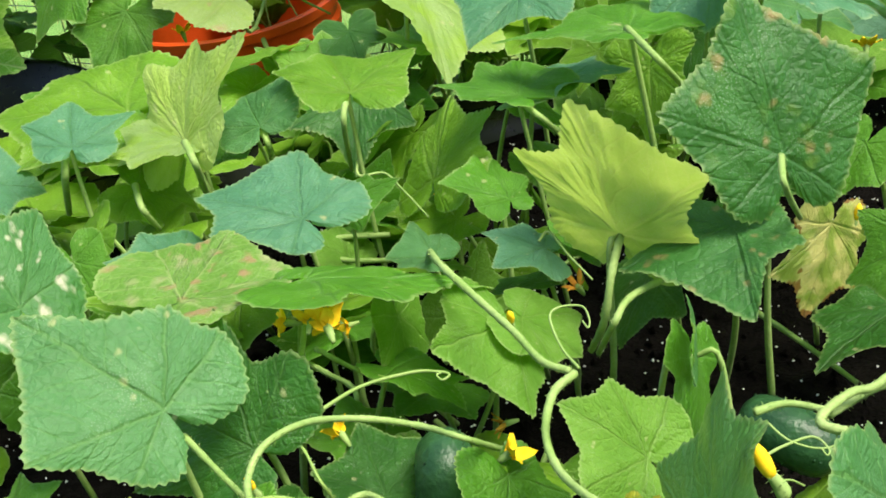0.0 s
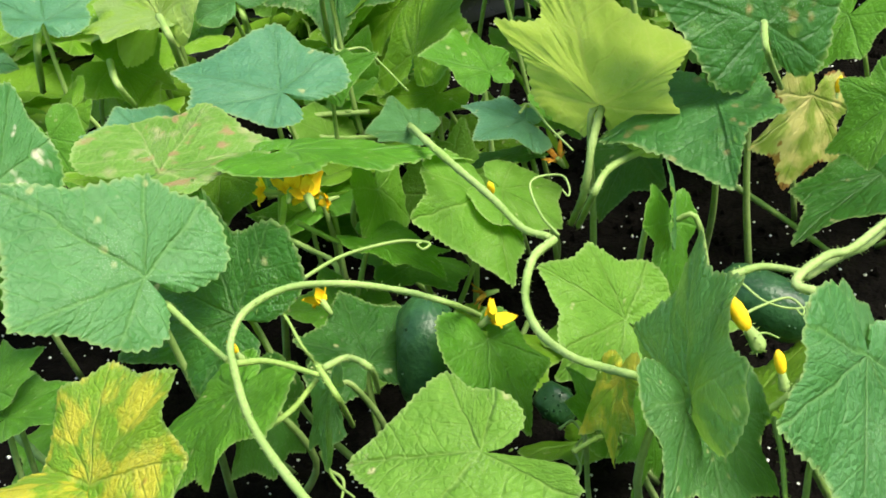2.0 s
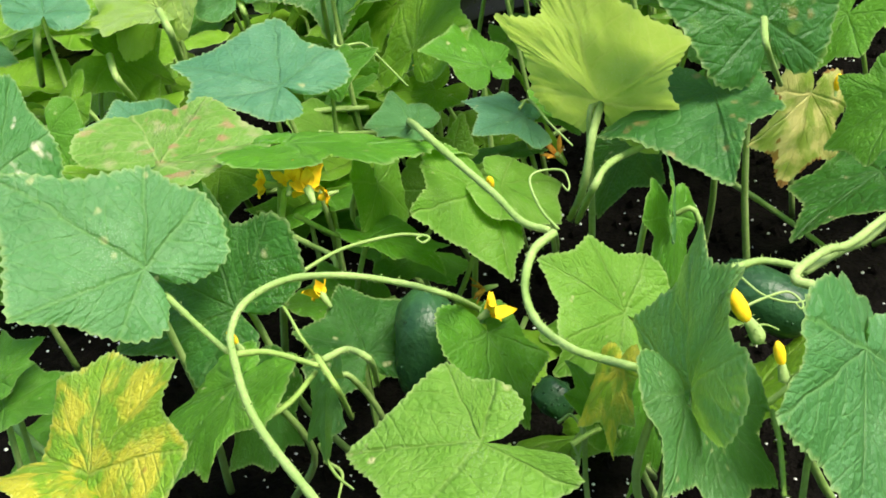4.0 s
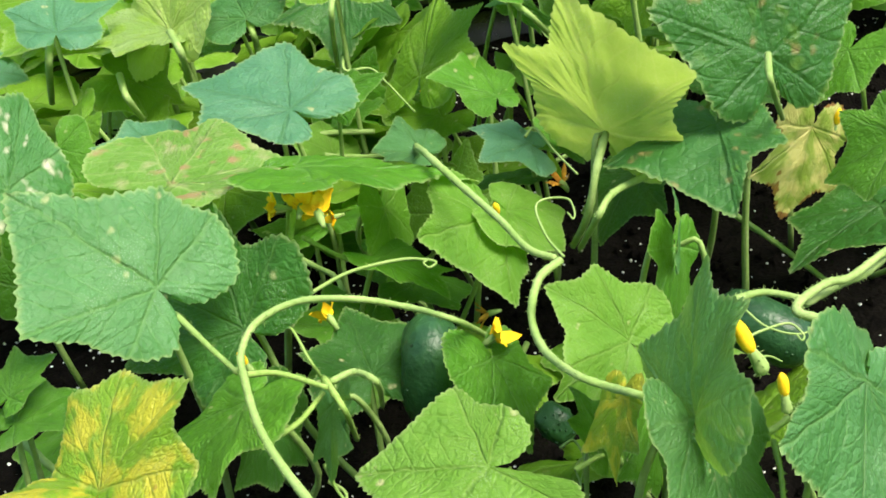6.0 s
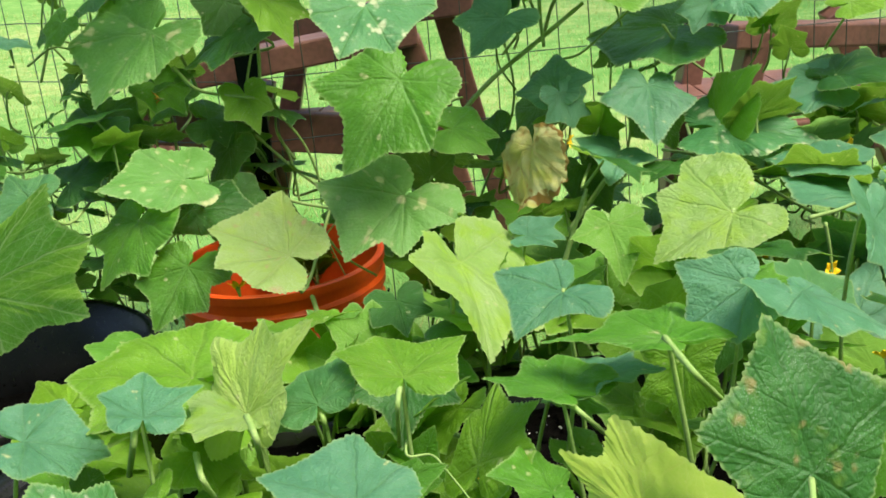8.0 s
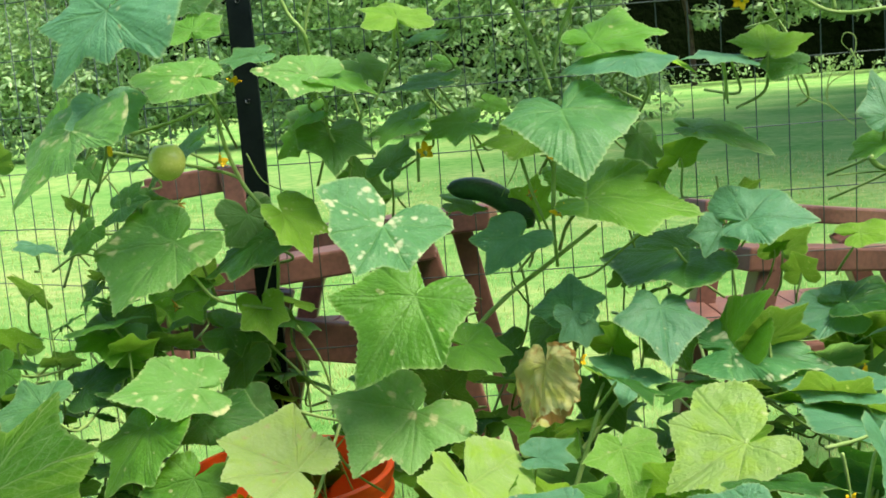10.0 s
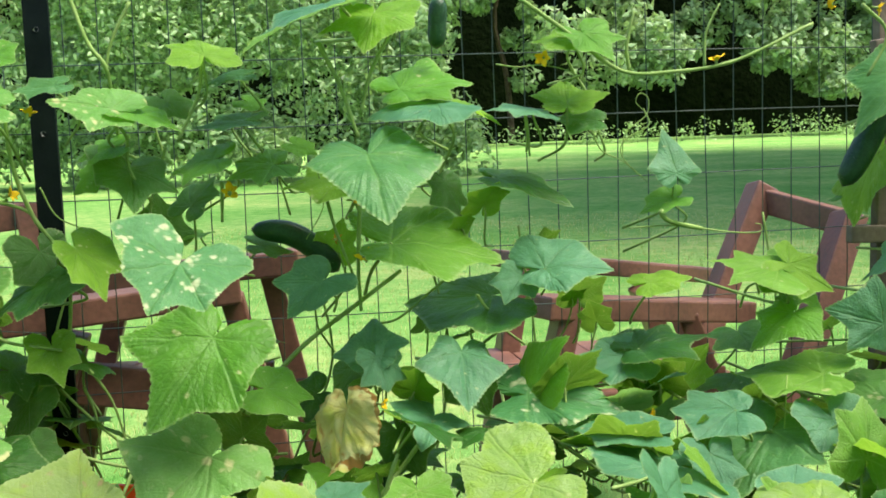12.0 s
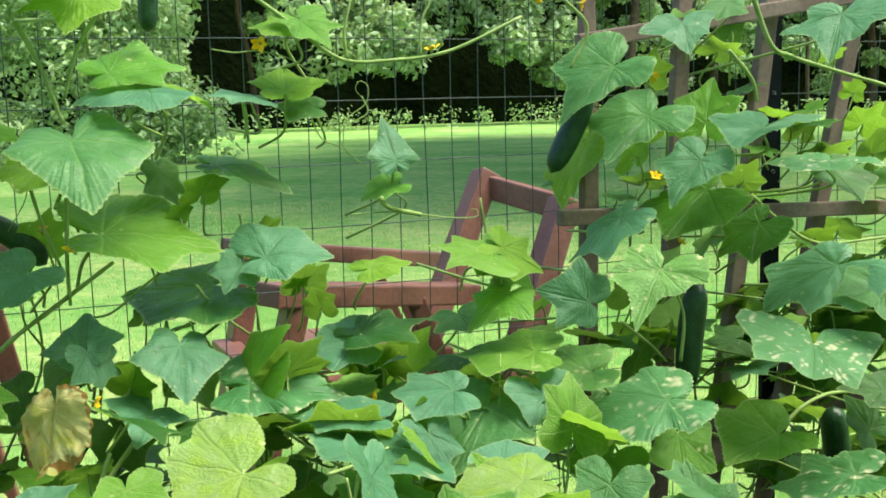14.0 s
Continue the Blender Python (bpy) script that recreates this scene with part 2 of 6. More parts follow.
PALE_FRUIT = grainy("pale_fruit_skin", (0.42, 0.48, 0.08), (0.62, 0.62, 0.16), 22, 0.25, 300, 0.0003)
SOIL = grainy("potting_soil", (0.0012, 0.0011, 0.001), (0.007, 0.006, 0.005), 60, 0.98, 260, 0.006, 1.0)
PERLITE = grainy("perlite", (0.55, 0.55, 0.52), (0.85, 0.85, 0.82), 300, 0.8, 900, 0.0006)
ORANGE = grainy("orange_plastic", (0.80, 0.065, 0.008), (0.95, 0.12, 0.014), 12, 0.38, 220, 0.0003, 0.3)
BLACK = grainy("black_plastic", (0.003, 0.003, 0.003), (0.009, 0.009, 0.009), 14, 0.32, 160, 0.0004, 0.4)
WIRE = grainy("green_coated_wire", (0.012, 0.03, 0.025), (0.03, 0.06, 0.05), 60, 0.45, 300, 0.0003)
POST = grainy("dark_green_post_paint", (0.003, 0.006, 0.007), (0.009, 0.014, 0.015), 20, 0.5, 200, 0.0004)
REDWOOD = grainy("red_brown_painted_wood", (0.06, 0.027, 0.020), (0.21, 0.092, 0.064), 6, 0.45, 90, 0.0012, 0.5, stretch=(1, 1, 1))
GREYWOOD = grainy("weathered_brown_wood", (0.11, 0.083, 0.067), (0.25, 0.20, 0.165), 8, 0.75, 110, 0.0015, 0.7)
BARK = grainy("bark", (0.03, 0.022, 0.015), (0.10, 0.075, 0.05), 5, 0.9, 40, 0.02, 1.0)
STUCCO = grainy("added_wall_paint", (0.62, 0.62, 0.59), (0.74, 0.74, 0.71), 2, 0.8, 60, 0.002)

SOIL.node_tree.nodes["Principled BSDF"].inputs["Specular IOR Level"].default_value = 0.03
BLACK.node_tree.nodes["Principled BSDF"].inputs["Specular IOR Level"].default_value = 0.28
CUKE.node_tree.nodes["Principled BSDF"].inputs["Specular IOR Level"].default_value = 0.3


# ---- mesh helpers ----
def raw(name, verts, faces, mat, smooth=True):
    me = bpy.data.meshes.new(name)
    me.from_pydata([tuple(v) for v in verts], [], faces)
    me.materials.append(mat)
    if smooth:
        me.polygons.foreach_set("use_smooth", [True] * len(me.polygons))
    me.update()
    return me


def under(ob, parent):
    ob.parent = parent
    return ob


def thing(name, label, category, group="", at=(0, 0, 0)):
    e = new(name)
    e.empty_display_size = 0.05
    e.location = at
    return tagged(e, label, category, group)


def part(name, me, parent, label=""):
    o = new(name, me)
    o.parent = parent
    o.matrix_parent_inverse = Matrix.Translation(-Vector(parent.location)) if parent.type == "EMPTY" else Matrix()
    if label:
        o["label"] = label
    return o


def tube_data(pts, radii, sides=7):
    """A round tube along a line of points, closed at both ends."""
    pts = [Vector(p) for p in pts]
    verts, faces, side = [], [], Vector((0.31, 0.17, 0.93))
    for k, p in enumerate(pts):
        way = (pts[min(k + 1, len(pts) - 1)] - pts[max(k - 1, 0)]).normalized()
        side = side - way * side.dot(way)
        side = side.normalized() if side.length > 1e-4 else way.orthogonal().normalized()
        other = way.cross(side)
        r = radii[k] if isinstance(radii, (list, tuple)) else radii
        for j in range(sides):
            a = 2 * math.pi * j / sides
            verts.append(p + r * (math.cos(a) * side + math.sin(a) * other))
    for k in range(len(pts) - 1):
        for j in range(sides):
            a, b = k * sides + j, k * sides + (j + 1) % sides
            faces.append((a, b, b + sides, a + sides))
    faces.append(tuple(range(sides - 1, -1, -1)))
    faces.append(tuple((len(pts) - 1) * sides + j for j in range(sides)))
    return verts, faces


def bend(ctrl, n=12):
    """A smooth line through control points (Catmull-Rom)."""
    c = [Vector(p) for p in ctrl]
    c = [2 * c[0] - c[1]] + c + [2 * c[-1] - c[-2]]
    out = []
    for k in range(1, len(c) - 2):
        for j in range(n):
            t = j / n
            a, b, d, e = c[k - 1], c[k], c[k + 1], c[k + 2]
            out.append(0.5 * ((2 * b) + (d - a) * t + (2 * a - 5 * b + 4 * d - e) * t * t + (3 * b - a - 3 * d + e) * t ** 3))
    return out + [c[-2]]


def box_data(size, m=Matrix(), bevel=0.004):
    bm = bmesh.new()
    bmesh.ops.create_cube(bm, size=1.0)
    bmesh.ops.scale(bm, vec=size, verts=bm.verts)
    if bevel:
        bmesh.ops.bevel(bm, geom=bm.edges[:], offset=bevel, segments=2, affect="EDGES", profile=0.6)
    bmesh.ops.transform(bm, matrix=m, verts=bm.verts)
    bm.verts.index_update()
    d = [v.co.copy() for v in bm.verts], [tuple(v.index for v in f.verts) for f in bm.faces]
    bm.free()
    return d


def beam(a, b, wide, thick, up=(0, 0, 1), bevel=0.004):
    """A board from a to b; wide across, thick along up."""
    a, b = Vector(a), Vector(b)
    x = (b - a).normalized()
    y = Vector(up).cross(x).normalized()
    z = x.cross(y)
    m = Matrix((x, y, z)).transposed().to_4x4()
    m.translation = (a + b) / 2
    return box_data(((b - a).length, wide, thick), m, bevel)


def joined(*datas):
    verts, faces = [], []
    for v, f in datas:
        k = len(verts)
        verts += list(v)
        faces += [tuple(i + k for i in q) for q in f]
    return verts, faces


def lathe_data(profile, sides=48):
    verts, faces = [], []
    for r, z in profile:
        for j in range(sides):
            a = 2 * math.pi * j / sides
            verts.append((r * math.cos(a), r * math.sin(a), z))
    for k in range(len(profile) - 1):
        for j in range(sides):
            a, b = k * sides + j, k * sides + (j + 1) % sides
            faces.append((a, b, b + sides, a + sides))
    return verts, faces


# ---- ground ----
GROUND = -0.05


def ground_height(x, y):
    far = max(0.0, y - 3.0)
    return GROUND + 0.012 * math.sin(x * 0.7 + 1) * math.cos(y * 0.6) * min(1, max(0, y - 2)) + 0.0006 * far


def make_ground():
    m, n, l, b = material("lawn", 0.9)
    b.inputs["Specular IOR Level"].default_value = 0.05
    co = n.new("ShaderNodeTexCoord").outputs["Object"]
    a, f, g = tex(n, l, "Noise", 0.45, co, 4), tex(n, l, "Noise", 9, co, 5), tex(n, l, "Noise", 160, co, 3)
    s = calc(n, l, "ADD", calc(n, l, "MULTIPLY", a.outputs[0], 0.45), calc(n, l, "ADD", calc(n, l, "MULTIPLY", f.outputs[0], 0.35), calc(n, l, "MULTIPLY", g.outputs[0], 0.2)))
    col = ramp(n, l, s, ((0.36, (0.10, 0.30, 0.05)), (0.51, (0.23, 0.42, 0.11)), (0.70, (0.56, 0.58, 0.22))))
    bare = ramp(n, l, calc(n, l, "ADD", calc(n, l, "MULTIPLY", f.outputs[0], 0.5), calc(n, l, "MULTIPLY", a.outputs[0], 0.5)), ((0.62, (0, 0, 0)), (0.72, (0.35,) * 3)))
    l.new(mix(n, l, bare, col, (0.24, 0.2, 0.11)), b.inputs["Base Color"])
    bump(n, l, b, g.outputs[0], 1.0, 0.02)
    xs = [-400, -120, -60] + [-30 + 2 * k for k in range(31)] + [60, 120, 400]
    ys = [-200, -60, -20] + [-8 + 0.8 * k for k in range(40)] + [28, 34, 40, 50, 60, 80, 120, 400, 1500]
    verts = [(x, y, ground_height(x, min(y, 60))) for y in ys for x in xs]
    w = len(xs)
    faces = [(j * w + i, j * w + i + 1, (j + 1) * w + i + 1, (j + 1) * w + i) for j in range(len(ys) - 1) for i in range(w - 1)]
    tagged(new("ground", raw("ground", verts, faces, m)), "mown green lawn with sunlit and shaded patches", "lawn", kind="structure")


make_ground()


def grass_blades():
    """Short blades on the part of the lawn behind the fence."""
    rng = np.random.default_rng(5)
    k = 36000
    y = 1.15 + 9 * rng.random(k) ** 1.5
    x = (rng.random(k) * 2 - 1) * (1.2 + 0.62 * y) + 0.22 * y
    verts, faces = [], []
    for a, b in zip(x, y):
        h = (0.012 + 0.02 * rng.random()) * (1 + 0.03 * b)
        w = 0.0014 * (1 + 0.16 * b)
        t = rng.random() * 6.28
        dx, dy = math.cos(t), math.sin(t)
        z = ground_height(a, b)
        lx, ly = (rng.random() - 0.5) * h * 1.3, (rng.random() - 0.5) * h * 1.3
        i = len(verts)
        verts += [(a - dx * w, b - dy * w, z - 0.004), (a + dx * w, b + dy * w, z - 0.004), (a + lx, b + ly, z + h)]
        faces.append((i, i + 1, i + 2))
    m, n, l, b = material("grass_blade", 0.7)
    b.inputs["Specular IOR Level"].default_value = 0.15
    r = n.new("ShaderNodeNewGeometry").outputs["Random Per Island"]
    col = ramp(n, l, r, ((0.0, (0.24, 0.40, 0.05)), (0.6, (0.50, 0.54, 0.18)), (1.0, (0.74, 0.68, 0.34))))
    l.new(col, b.inputs["Base Color"])
    tr, ms = n.new("ShaderNodeBsdfTranslucent"), n.new("ShaderNodeMixShader")
    l.new(col, tr.inputs[0])
    l.new(b.outputs[0], ms.inputs[1])
    l.new(tr.outputs[0], ms.inputs[2])
    l.new(ms.outputs[0], n["Material Output"].inputs[0])
    tagged(new("grass", raw("grass", verts, faces, m)), "short green grass blades of the lawn", "grass", kind="stuff")


grass_blades()

# ---- unseen wall added to close the garden behind and bounce light onto leaves ----
tagged(new("wall_south", raw("wall_south", *box_data((22, 0.25, 5.2), Matrix.Translation((0, -3.4, GROUND + 2.55)), 0.01), STUCCO, False)), "plain pale wall, added unseen to bounce light onto the garden bed", "wall", kind="structure")

# ---- wire fence: cells 51 mm wide and 102 mm high ----
FX, FY, FZ = 0.385, 0.99, 0.92


def make_fence():
    fence = thing("wire_fence", "green coated welded wire garden fence with upright rectangular cells", "fence", at=(0.4, FY, GROUND))
    rng = random.Random(3)

    def sway(x, z):
        return 0.006 * math.sin(x * 5.1 + z * 1.7) + 0.004 * math.sin(z * 7 + x)

    for i in range(-19, 36):
        x = FX + 0.0508 * i
        pts = [(x + 0.0015 * math.sin(z * 9 + i), FY + sway(x, z), z) for z in np.linspace(GROUND, FZ + 0.1016 * 4, 15)]
        part("upright_wire", raw("upright_wire", *tube_data(pts, 0.00092, 5), WIRE), fence)
    for j in range(-9, 5):
        z = FZ + 0.1016 * j
        pts = [(x, FY + sway(x, z) - 0.002, z + 0.003 * math.sin(x * 3.1 + j)) for x in np.linspace(FX - 0.0508 * 19, FX + 0.0508 * 35, 46)]
        part("cross_wire", raw("cross_wire", *tube_data(pts, 0.00092, 5), WIRE), fence)
    # the run beyond the post turns away a little
    for i in range(1, 26):
        x, y = FX - 0.0508 * 19 - 0.044 * i, FY + 0.025 * i
        part("upright_wire", raw("upright_wire", *tube_data([(x, y, GROUND), (x, y, 0.5), (x, y, FZ + 0.4064)], 0.00092, 5), WIRE), fence)
    for j in range(-9, 5):
        z = FZ + 0.1016 * j
        part("cross_wire", raw("cross_wire", *tube_data([(FX - 0.0508 * 19 - 0.044 * s, FY + 0.025 * s - 0.002, z + 0.002 * math.sin(s + j)) for s in np.linspace(0, 25, 9)], 0.00092, 5), WIRE), fence)
    return fence


make_fence()


def make_post(x, label):
    post = thing("fence_post", label, "post", "fence posts", (x, 0.966, GROUND))
    prof = [(-0.018, 0.0), (0.018, 0.0), (0.018, 0.012), (0.014, 0.012), (0.014, 0.004), (0.002, 0.004), (0.002, 0.024), (-0.002, 0.024), (-0.002, 0.004), (-0.014, 0.004), (-0.014, 0.012), (-0.018, 0.012)]
    n = len(prof)
    vs = [(x + a, 0.960 + b, z) for z in (GROUND - 0.2, 1.5) for a, b in prof]
    fs = [(k, (k + 1) % n, n + (k + 1) % n, n + k) for k in range(n)] + [tuple(range(n - 1, -1, -1)), tuple(range(n, 2 * n))]
    part("profile", raw("profile", vs, fs, POST, False), post)
    pale = grainy("bare_metal", (0.4, 0.42, 0.42), (0.7, 0.72, 0.72), 60, 0.4, 300, 0.0002)
    for k in range(9):
        z = 0.16 + 0.152 * k
        disc = lathe_data([(0.0001, -0.0012), (0.0032, -0.0012), (0.0036, 0.0), (0.0036, 0.001)], 12)
        o = part("hole", raw("hole", *disc, pale), post)
        o.matrix_basis = Matrix.Translation((x, 0.9592, z)) @ Matrix.Rotation(radians(90), 4, "X")


make_post(-0.562, "dark green steel garden post with small round holes")
make_post(1.206, "dark green steel garden post behind the wooden trellis")


# ---- woods and bushes beyond the lawn ----
def foliage_material(name, dark, light):
    m, n, l, b = material(name, 0.45)
    r = n.new("ShaderNodeNewGeometry").outputs["Random Per Island"]
    l.new(ramp(n, l, r, ((0.0, dark), (1.0, light))), b.inputs["Base Color"])
    tr = n.new("ShaderNodeBsdfTranslucent")
    tr.inputs[0].default_value = (light[0] * 1.4, light[1] * 1.5, light[2], 1)
    ms = n.new("ShaderNodeMixShader")
    ms.inputs[0].default_value = 0.25
    l.new(b.outputs[0], ms.inputs[1])
    l.new(tr.outputs[0], ms.inputs[2])
    l.new(ms.outputs[0], n["Material Output"].inputs[0])
    return m


WOODS_LEAF = foliage_material("woods_leaf", (0.015, 0.06, 0.012), (0.42, 0.56, 0.29))
BUSH_LEAF = foliage_material("bush_leaf", (0.02, 0.08, 0.015), (0.44, 0.60, 0.27))


def leaf_cloud(rng, blobs, size, verts, faces):
    """Small folded leaves spread near the outside of uneven clumps: each blob is x, y, z, radius, count."""
    for bx, by, bz, br, k in blobs:
        d = rng.normal(size=(k, 3))
        d /= np.linalg.norm(d, axis=1)[:, None]
        rad = br * (0.55 + 0.5 * rng.random(k) ** 0.6) * (1 + 0.22 * np.sin(3 * d[:, 0] * 2 + bx) * np.cos(4 * d[:, 2] + by))
        p = np.array((bx, by, bz)) + d * rad[:, None] * np.array((1, 1, 0.85))
        for q, way in zip(p, d):
            if q[2] < GROUND + 0.02:
                continue
            s = size * (0.6 + 0.8 * rng.random())
            nrm = Vector(way + rng.normal(size=3) * 0.7 + np.array((0, 0, 0.5))).normalized()
            a = nrm.orthogonal().normalized()
            a.rotate(Matrix.Rotation(rng.random() * 6.28, 3, nrm))
            b = nrm.cross(a)
            c = Vector(q)
            i = len(verts)
            verts += [c - a * s * 0.55, c + b * s * 0.3 - nrm * s * 0.1, c + a * s * 0.6, c - b * s * 0.3 - nrm * s * 0.1]
            faces.append((i, i + 1, i + 2, i + 3))


def make_woods():
    rng = np.random.default_rng(11)
    # crowns at the far side of the lawn
    verts, faces, blobs = [], [], []
    for k in range(210):
        x = -34 + 96 * rng.random()
        y = 43 + 4.5 * rng.random() + 0.05 * abs(x)
        z = 3.2 + 7.0 * rng.random()
        if k % 16 == 0 and x > 17:
            z = 1.0 + 1.6 * rng.random()
        r = 0.8 + 1.2 * rng.random()
        for q in range(5):
            blobs.append((x + r * rng.normal() * 0.7, y + r * rng.normal() * 0.5, max(z if z < 3 else 2.9, z + r * rng.normal() * 0.5), r * (0.3 + 0.4 * rng.random()), 110))
    leaf_cloud(rng, blobs, 0.32, verts, faces)
    tagged(new("far_woods", raw("far_woods", verts, faces, WOODS_LEAF, False)), "sunlit green foliage of the woods edge beyond the lawn", "woods", kind="stuff")
    # low weeds along the far lawn edge
    verts, faces, blobs = [], [], []
    for k in range(70):
        x = 6 + 40 * rng.random()
        blobs.append((x, 42.2 + rng.random(), 0.1 + 0.5 * rng.random(), 0.3 + 0.5 * rng.random(), 60))
    leaf_cloud(rng, blobs, 0.13, verts, faces)
    tagged(new("weeds", raw("weeds", verts, faces, BUSH_LEAF, False)), "low sunlit weeds along the edge of the woods", "weeds", kind="stuff")
    # the nearer thicket
    verts, faces, blobs = [], [], []
    for k in range(230):
        x = -15 + 18.6 * rng.random()
        h = 5.5 if x < 1.5 else 3.2
        blobs.append((x, 19.6 + 2.2 * rng.random() + 0.02 * x * x, 0.2 + h * rng.random(), 0.45 + 0.6 * rng.random(), 430))
    leaf_cloud(rng, blobs, 0.125, verts, faces)
    tagged(new("thicket", raw("thicket", verts, faces, BUSH_LEAF, False)), "dense sunlit green bushes at the edge of the lawn", "bushes", kind="stuff")
    for k in range(9):
        x, y = -30 + 90 * rng.random(), 44.5 + 6 * rng.random()
        r = 0.1 + 0.16 * rng.random()
        pts = bend([(x, y, GROUND - 0.2), (x + 0.2 * rng.normal(), y, 3), (x + 0.5 * rng.normal(), y, 6), (x + 0.8 * rng.normal(), y, 10)], 4)
        t = thing("tree_trunk", "dark bare trunk of a tree in the shaded woods", "tree trunk", "woods trunks", (x, y, GROUND))
        part("trunk", raw("trunk", *tube_data(pts, [r * (1.3 - 0.8 * i / (len(pts) - 1)) for i in range(len(pts))], 8), BARK), t)
    # near-black sheet far behind: the shade deep in the woods, put into colour
    m = grainy("deep_woods_shade", (0.002, 0.004, 0.0015), (0.007, 0.012, 0.004), 0.5, 1.0, 3, 0.3, 1.0)
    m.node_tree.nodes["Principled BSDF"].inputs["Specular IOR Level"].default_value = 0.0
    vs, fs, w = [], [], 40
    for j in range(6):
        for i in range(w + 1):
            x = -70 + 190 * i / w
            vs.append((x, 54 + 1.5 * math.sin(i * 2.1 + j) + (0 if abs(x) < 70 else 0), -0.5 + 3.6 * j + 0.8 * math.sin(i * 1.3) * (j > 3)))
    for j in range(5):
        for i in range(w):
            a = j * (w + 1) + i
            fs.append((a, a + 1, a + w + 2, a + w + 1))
    tagged(new("backdrop_woods", raw("backdrop_woods", vs, fs, m)), "near-black backdrop sheet for the shade inside the woods", "woods", kind="structure")


make_woods()


def make_tree():
    """Tall trees added out of view beside the lawn, to shade the grass."""
    rng = np.random.default_rng(4)
    # trunk, then the middles of the crown's parts
    for (tx, ty), crowns in (((14.4, 6.5), ((8.5, 8.7, 9.5), (11.6, 11.8, 10.0))),
                             ((19.4, 11.5), ((10.6, 15.5, 10.5), (14.5, 14.6, 11.0))),
                             ((24.4, 16.5), ((15.0, 18.9, 12.0), (19.5, 17.9, 12.0))),
                             ((29.4, 20.5), ((16.7, 23.9, 15.5), (21.7, 22.6, 14.5)))):
        tree = thing("shade_tree", "tall leafy tree out of view, added to shade the lawn", "tree", "shade trees", (tx, ty, GROUND))
        first = crowns[0]
        trunk = bend([(tx, ty, GROUND - 0.3), (tx + 0.1, ty, 2.5), (tx - 0.8, ty + 0.2, 5.5), (tx * 0.6 + first[0] * 0.4, ty * 0.6 + first[1] * 0.4, 9.0)], 5)
        part("trunk", raw("trunk", *tube_data(trunk, [0.36 - 0.26 * i / (len(trunk) - 1) for i in range(len(trunk))], 10), BARK), tree)
        blobs = []
        for cx, cy, cz in crowns:
            for k in range(16):
                a, r = k * 2.4, 3.9 * math.sqrt((k + 0.6) / 16)
                e = Vector((cx + r * math.cos(a), cy + r * math.sin(a), cz + rng.uniform(-1.2, 1.2) - 0.08 * r * r))
                s = trunk[-1].lerp(Vector((cx, cy, cz - 1.5)), 0.45)
                part("limb", raw("limb", *tube_data(bend([s, s.lerp(e, 0.5) + Vector((0, 0, 0.3)), e], 4), [0.11 - 0.0095 * i for i in range(9)], 6), BARK), tree)
                blobs.append((e.x, e.y, e.z, 1.5 + 0.5 * rng.random(), 330))
        verts, faces = [], []
        leaf_cloud(rng, blobs, 0.55, verts, faces)
        part("crown", raw("crown", verts, faces, WOODS_LEAF, False), tree)


make_tree()


# ---- two red-brown chairs behind the fence ----
def make_chair(label, boards, slats, at):
    chair = thing("wooden_armchair", label, "chair", "garden chairs", at)
    for name, a, b, wide, thick, up in boards:
        part(name, raw(name, *beam(a, b, wide, thick, up, 0.005), REDWOOD, False), chair)
    for a, b in slats:
        part("seat_slat", raw("seat_slat", *beam(a, b, 0.055, 0.018, (0, 0, 1), 0.003), REDWOOD, False), chair)


make_chair("red-brown wooden garden armchair with an open slanting back", (
    ("arm", (0.270, 1.29, 0.557), (0.79, 1.50, 0.483), 0.085, 0.046, (0, 0, 1)),
    ("arm", (0.29, 1.70, 0.603), (0.905, 1.95, 0.498), 0.085, 0.04, (0, 0, 1)),
    ("back_post", (0.945, 1.72, 0.742), (0.67, 1.60, 0.24), 0.055, 0.065, (0, 1, 0)),
    ("back_post", (1.035, 1.48, 0.688), (0.79, 1.36, 0.20), 0.055, 0.07, (0, 1, 0)),
    ("top_rail", (0.935, 1.725, 0.712), (1.03, 1.49, 0.668), 0.03, 0.058, (0, 0, 1)),
    ("front_leg", (0.34, 1.31, 0.56), (0.17, 1.26, -0.06), 0.045, 0.07, (0, 1, 0)),
    ("front_leg", (0.33, 1.68, 0.58), (0.20, 1.64, -0.06), 0.045, 0.07, (0, 1, 0)),
    ("rear_leg", (0.62, 1.42, 0.50), (0.86, 1.50, -0.06), 0.045, 0.06, (0, 1, 0)),
    ("rear_leg", (0.66, 1.80, 0.50), (0.92, 1.90, -0.06), 0.045, 0.06, (0, 1, 0)),
    ("side_rail", (0.25, 1.28, 0.345), (0.78, 1.47, 0.30), 0.03, 0.075, (0, 0, 1)),
    ("side_rail", (0.24, 1.66, 0.345), (0.80, 1.86, 0.30), 0.03, 0.075, (0, 0, 1)),
    ("back_rail", (0.70, 1.63, 0.33), (0.83, 1.39, 0.28), 0.03, 0.07, (0, 0, 1)),
), [((0.27 + 0.062 * k, 1.30 + 0.022 * k, 0.39 - 0.004 * k), (0.26 + 0.062 * k, 1.68 + 0.022 * k, 0.39 - 0.004 * k)) for k in range(8)], (0.5, 1.5, GROUND))
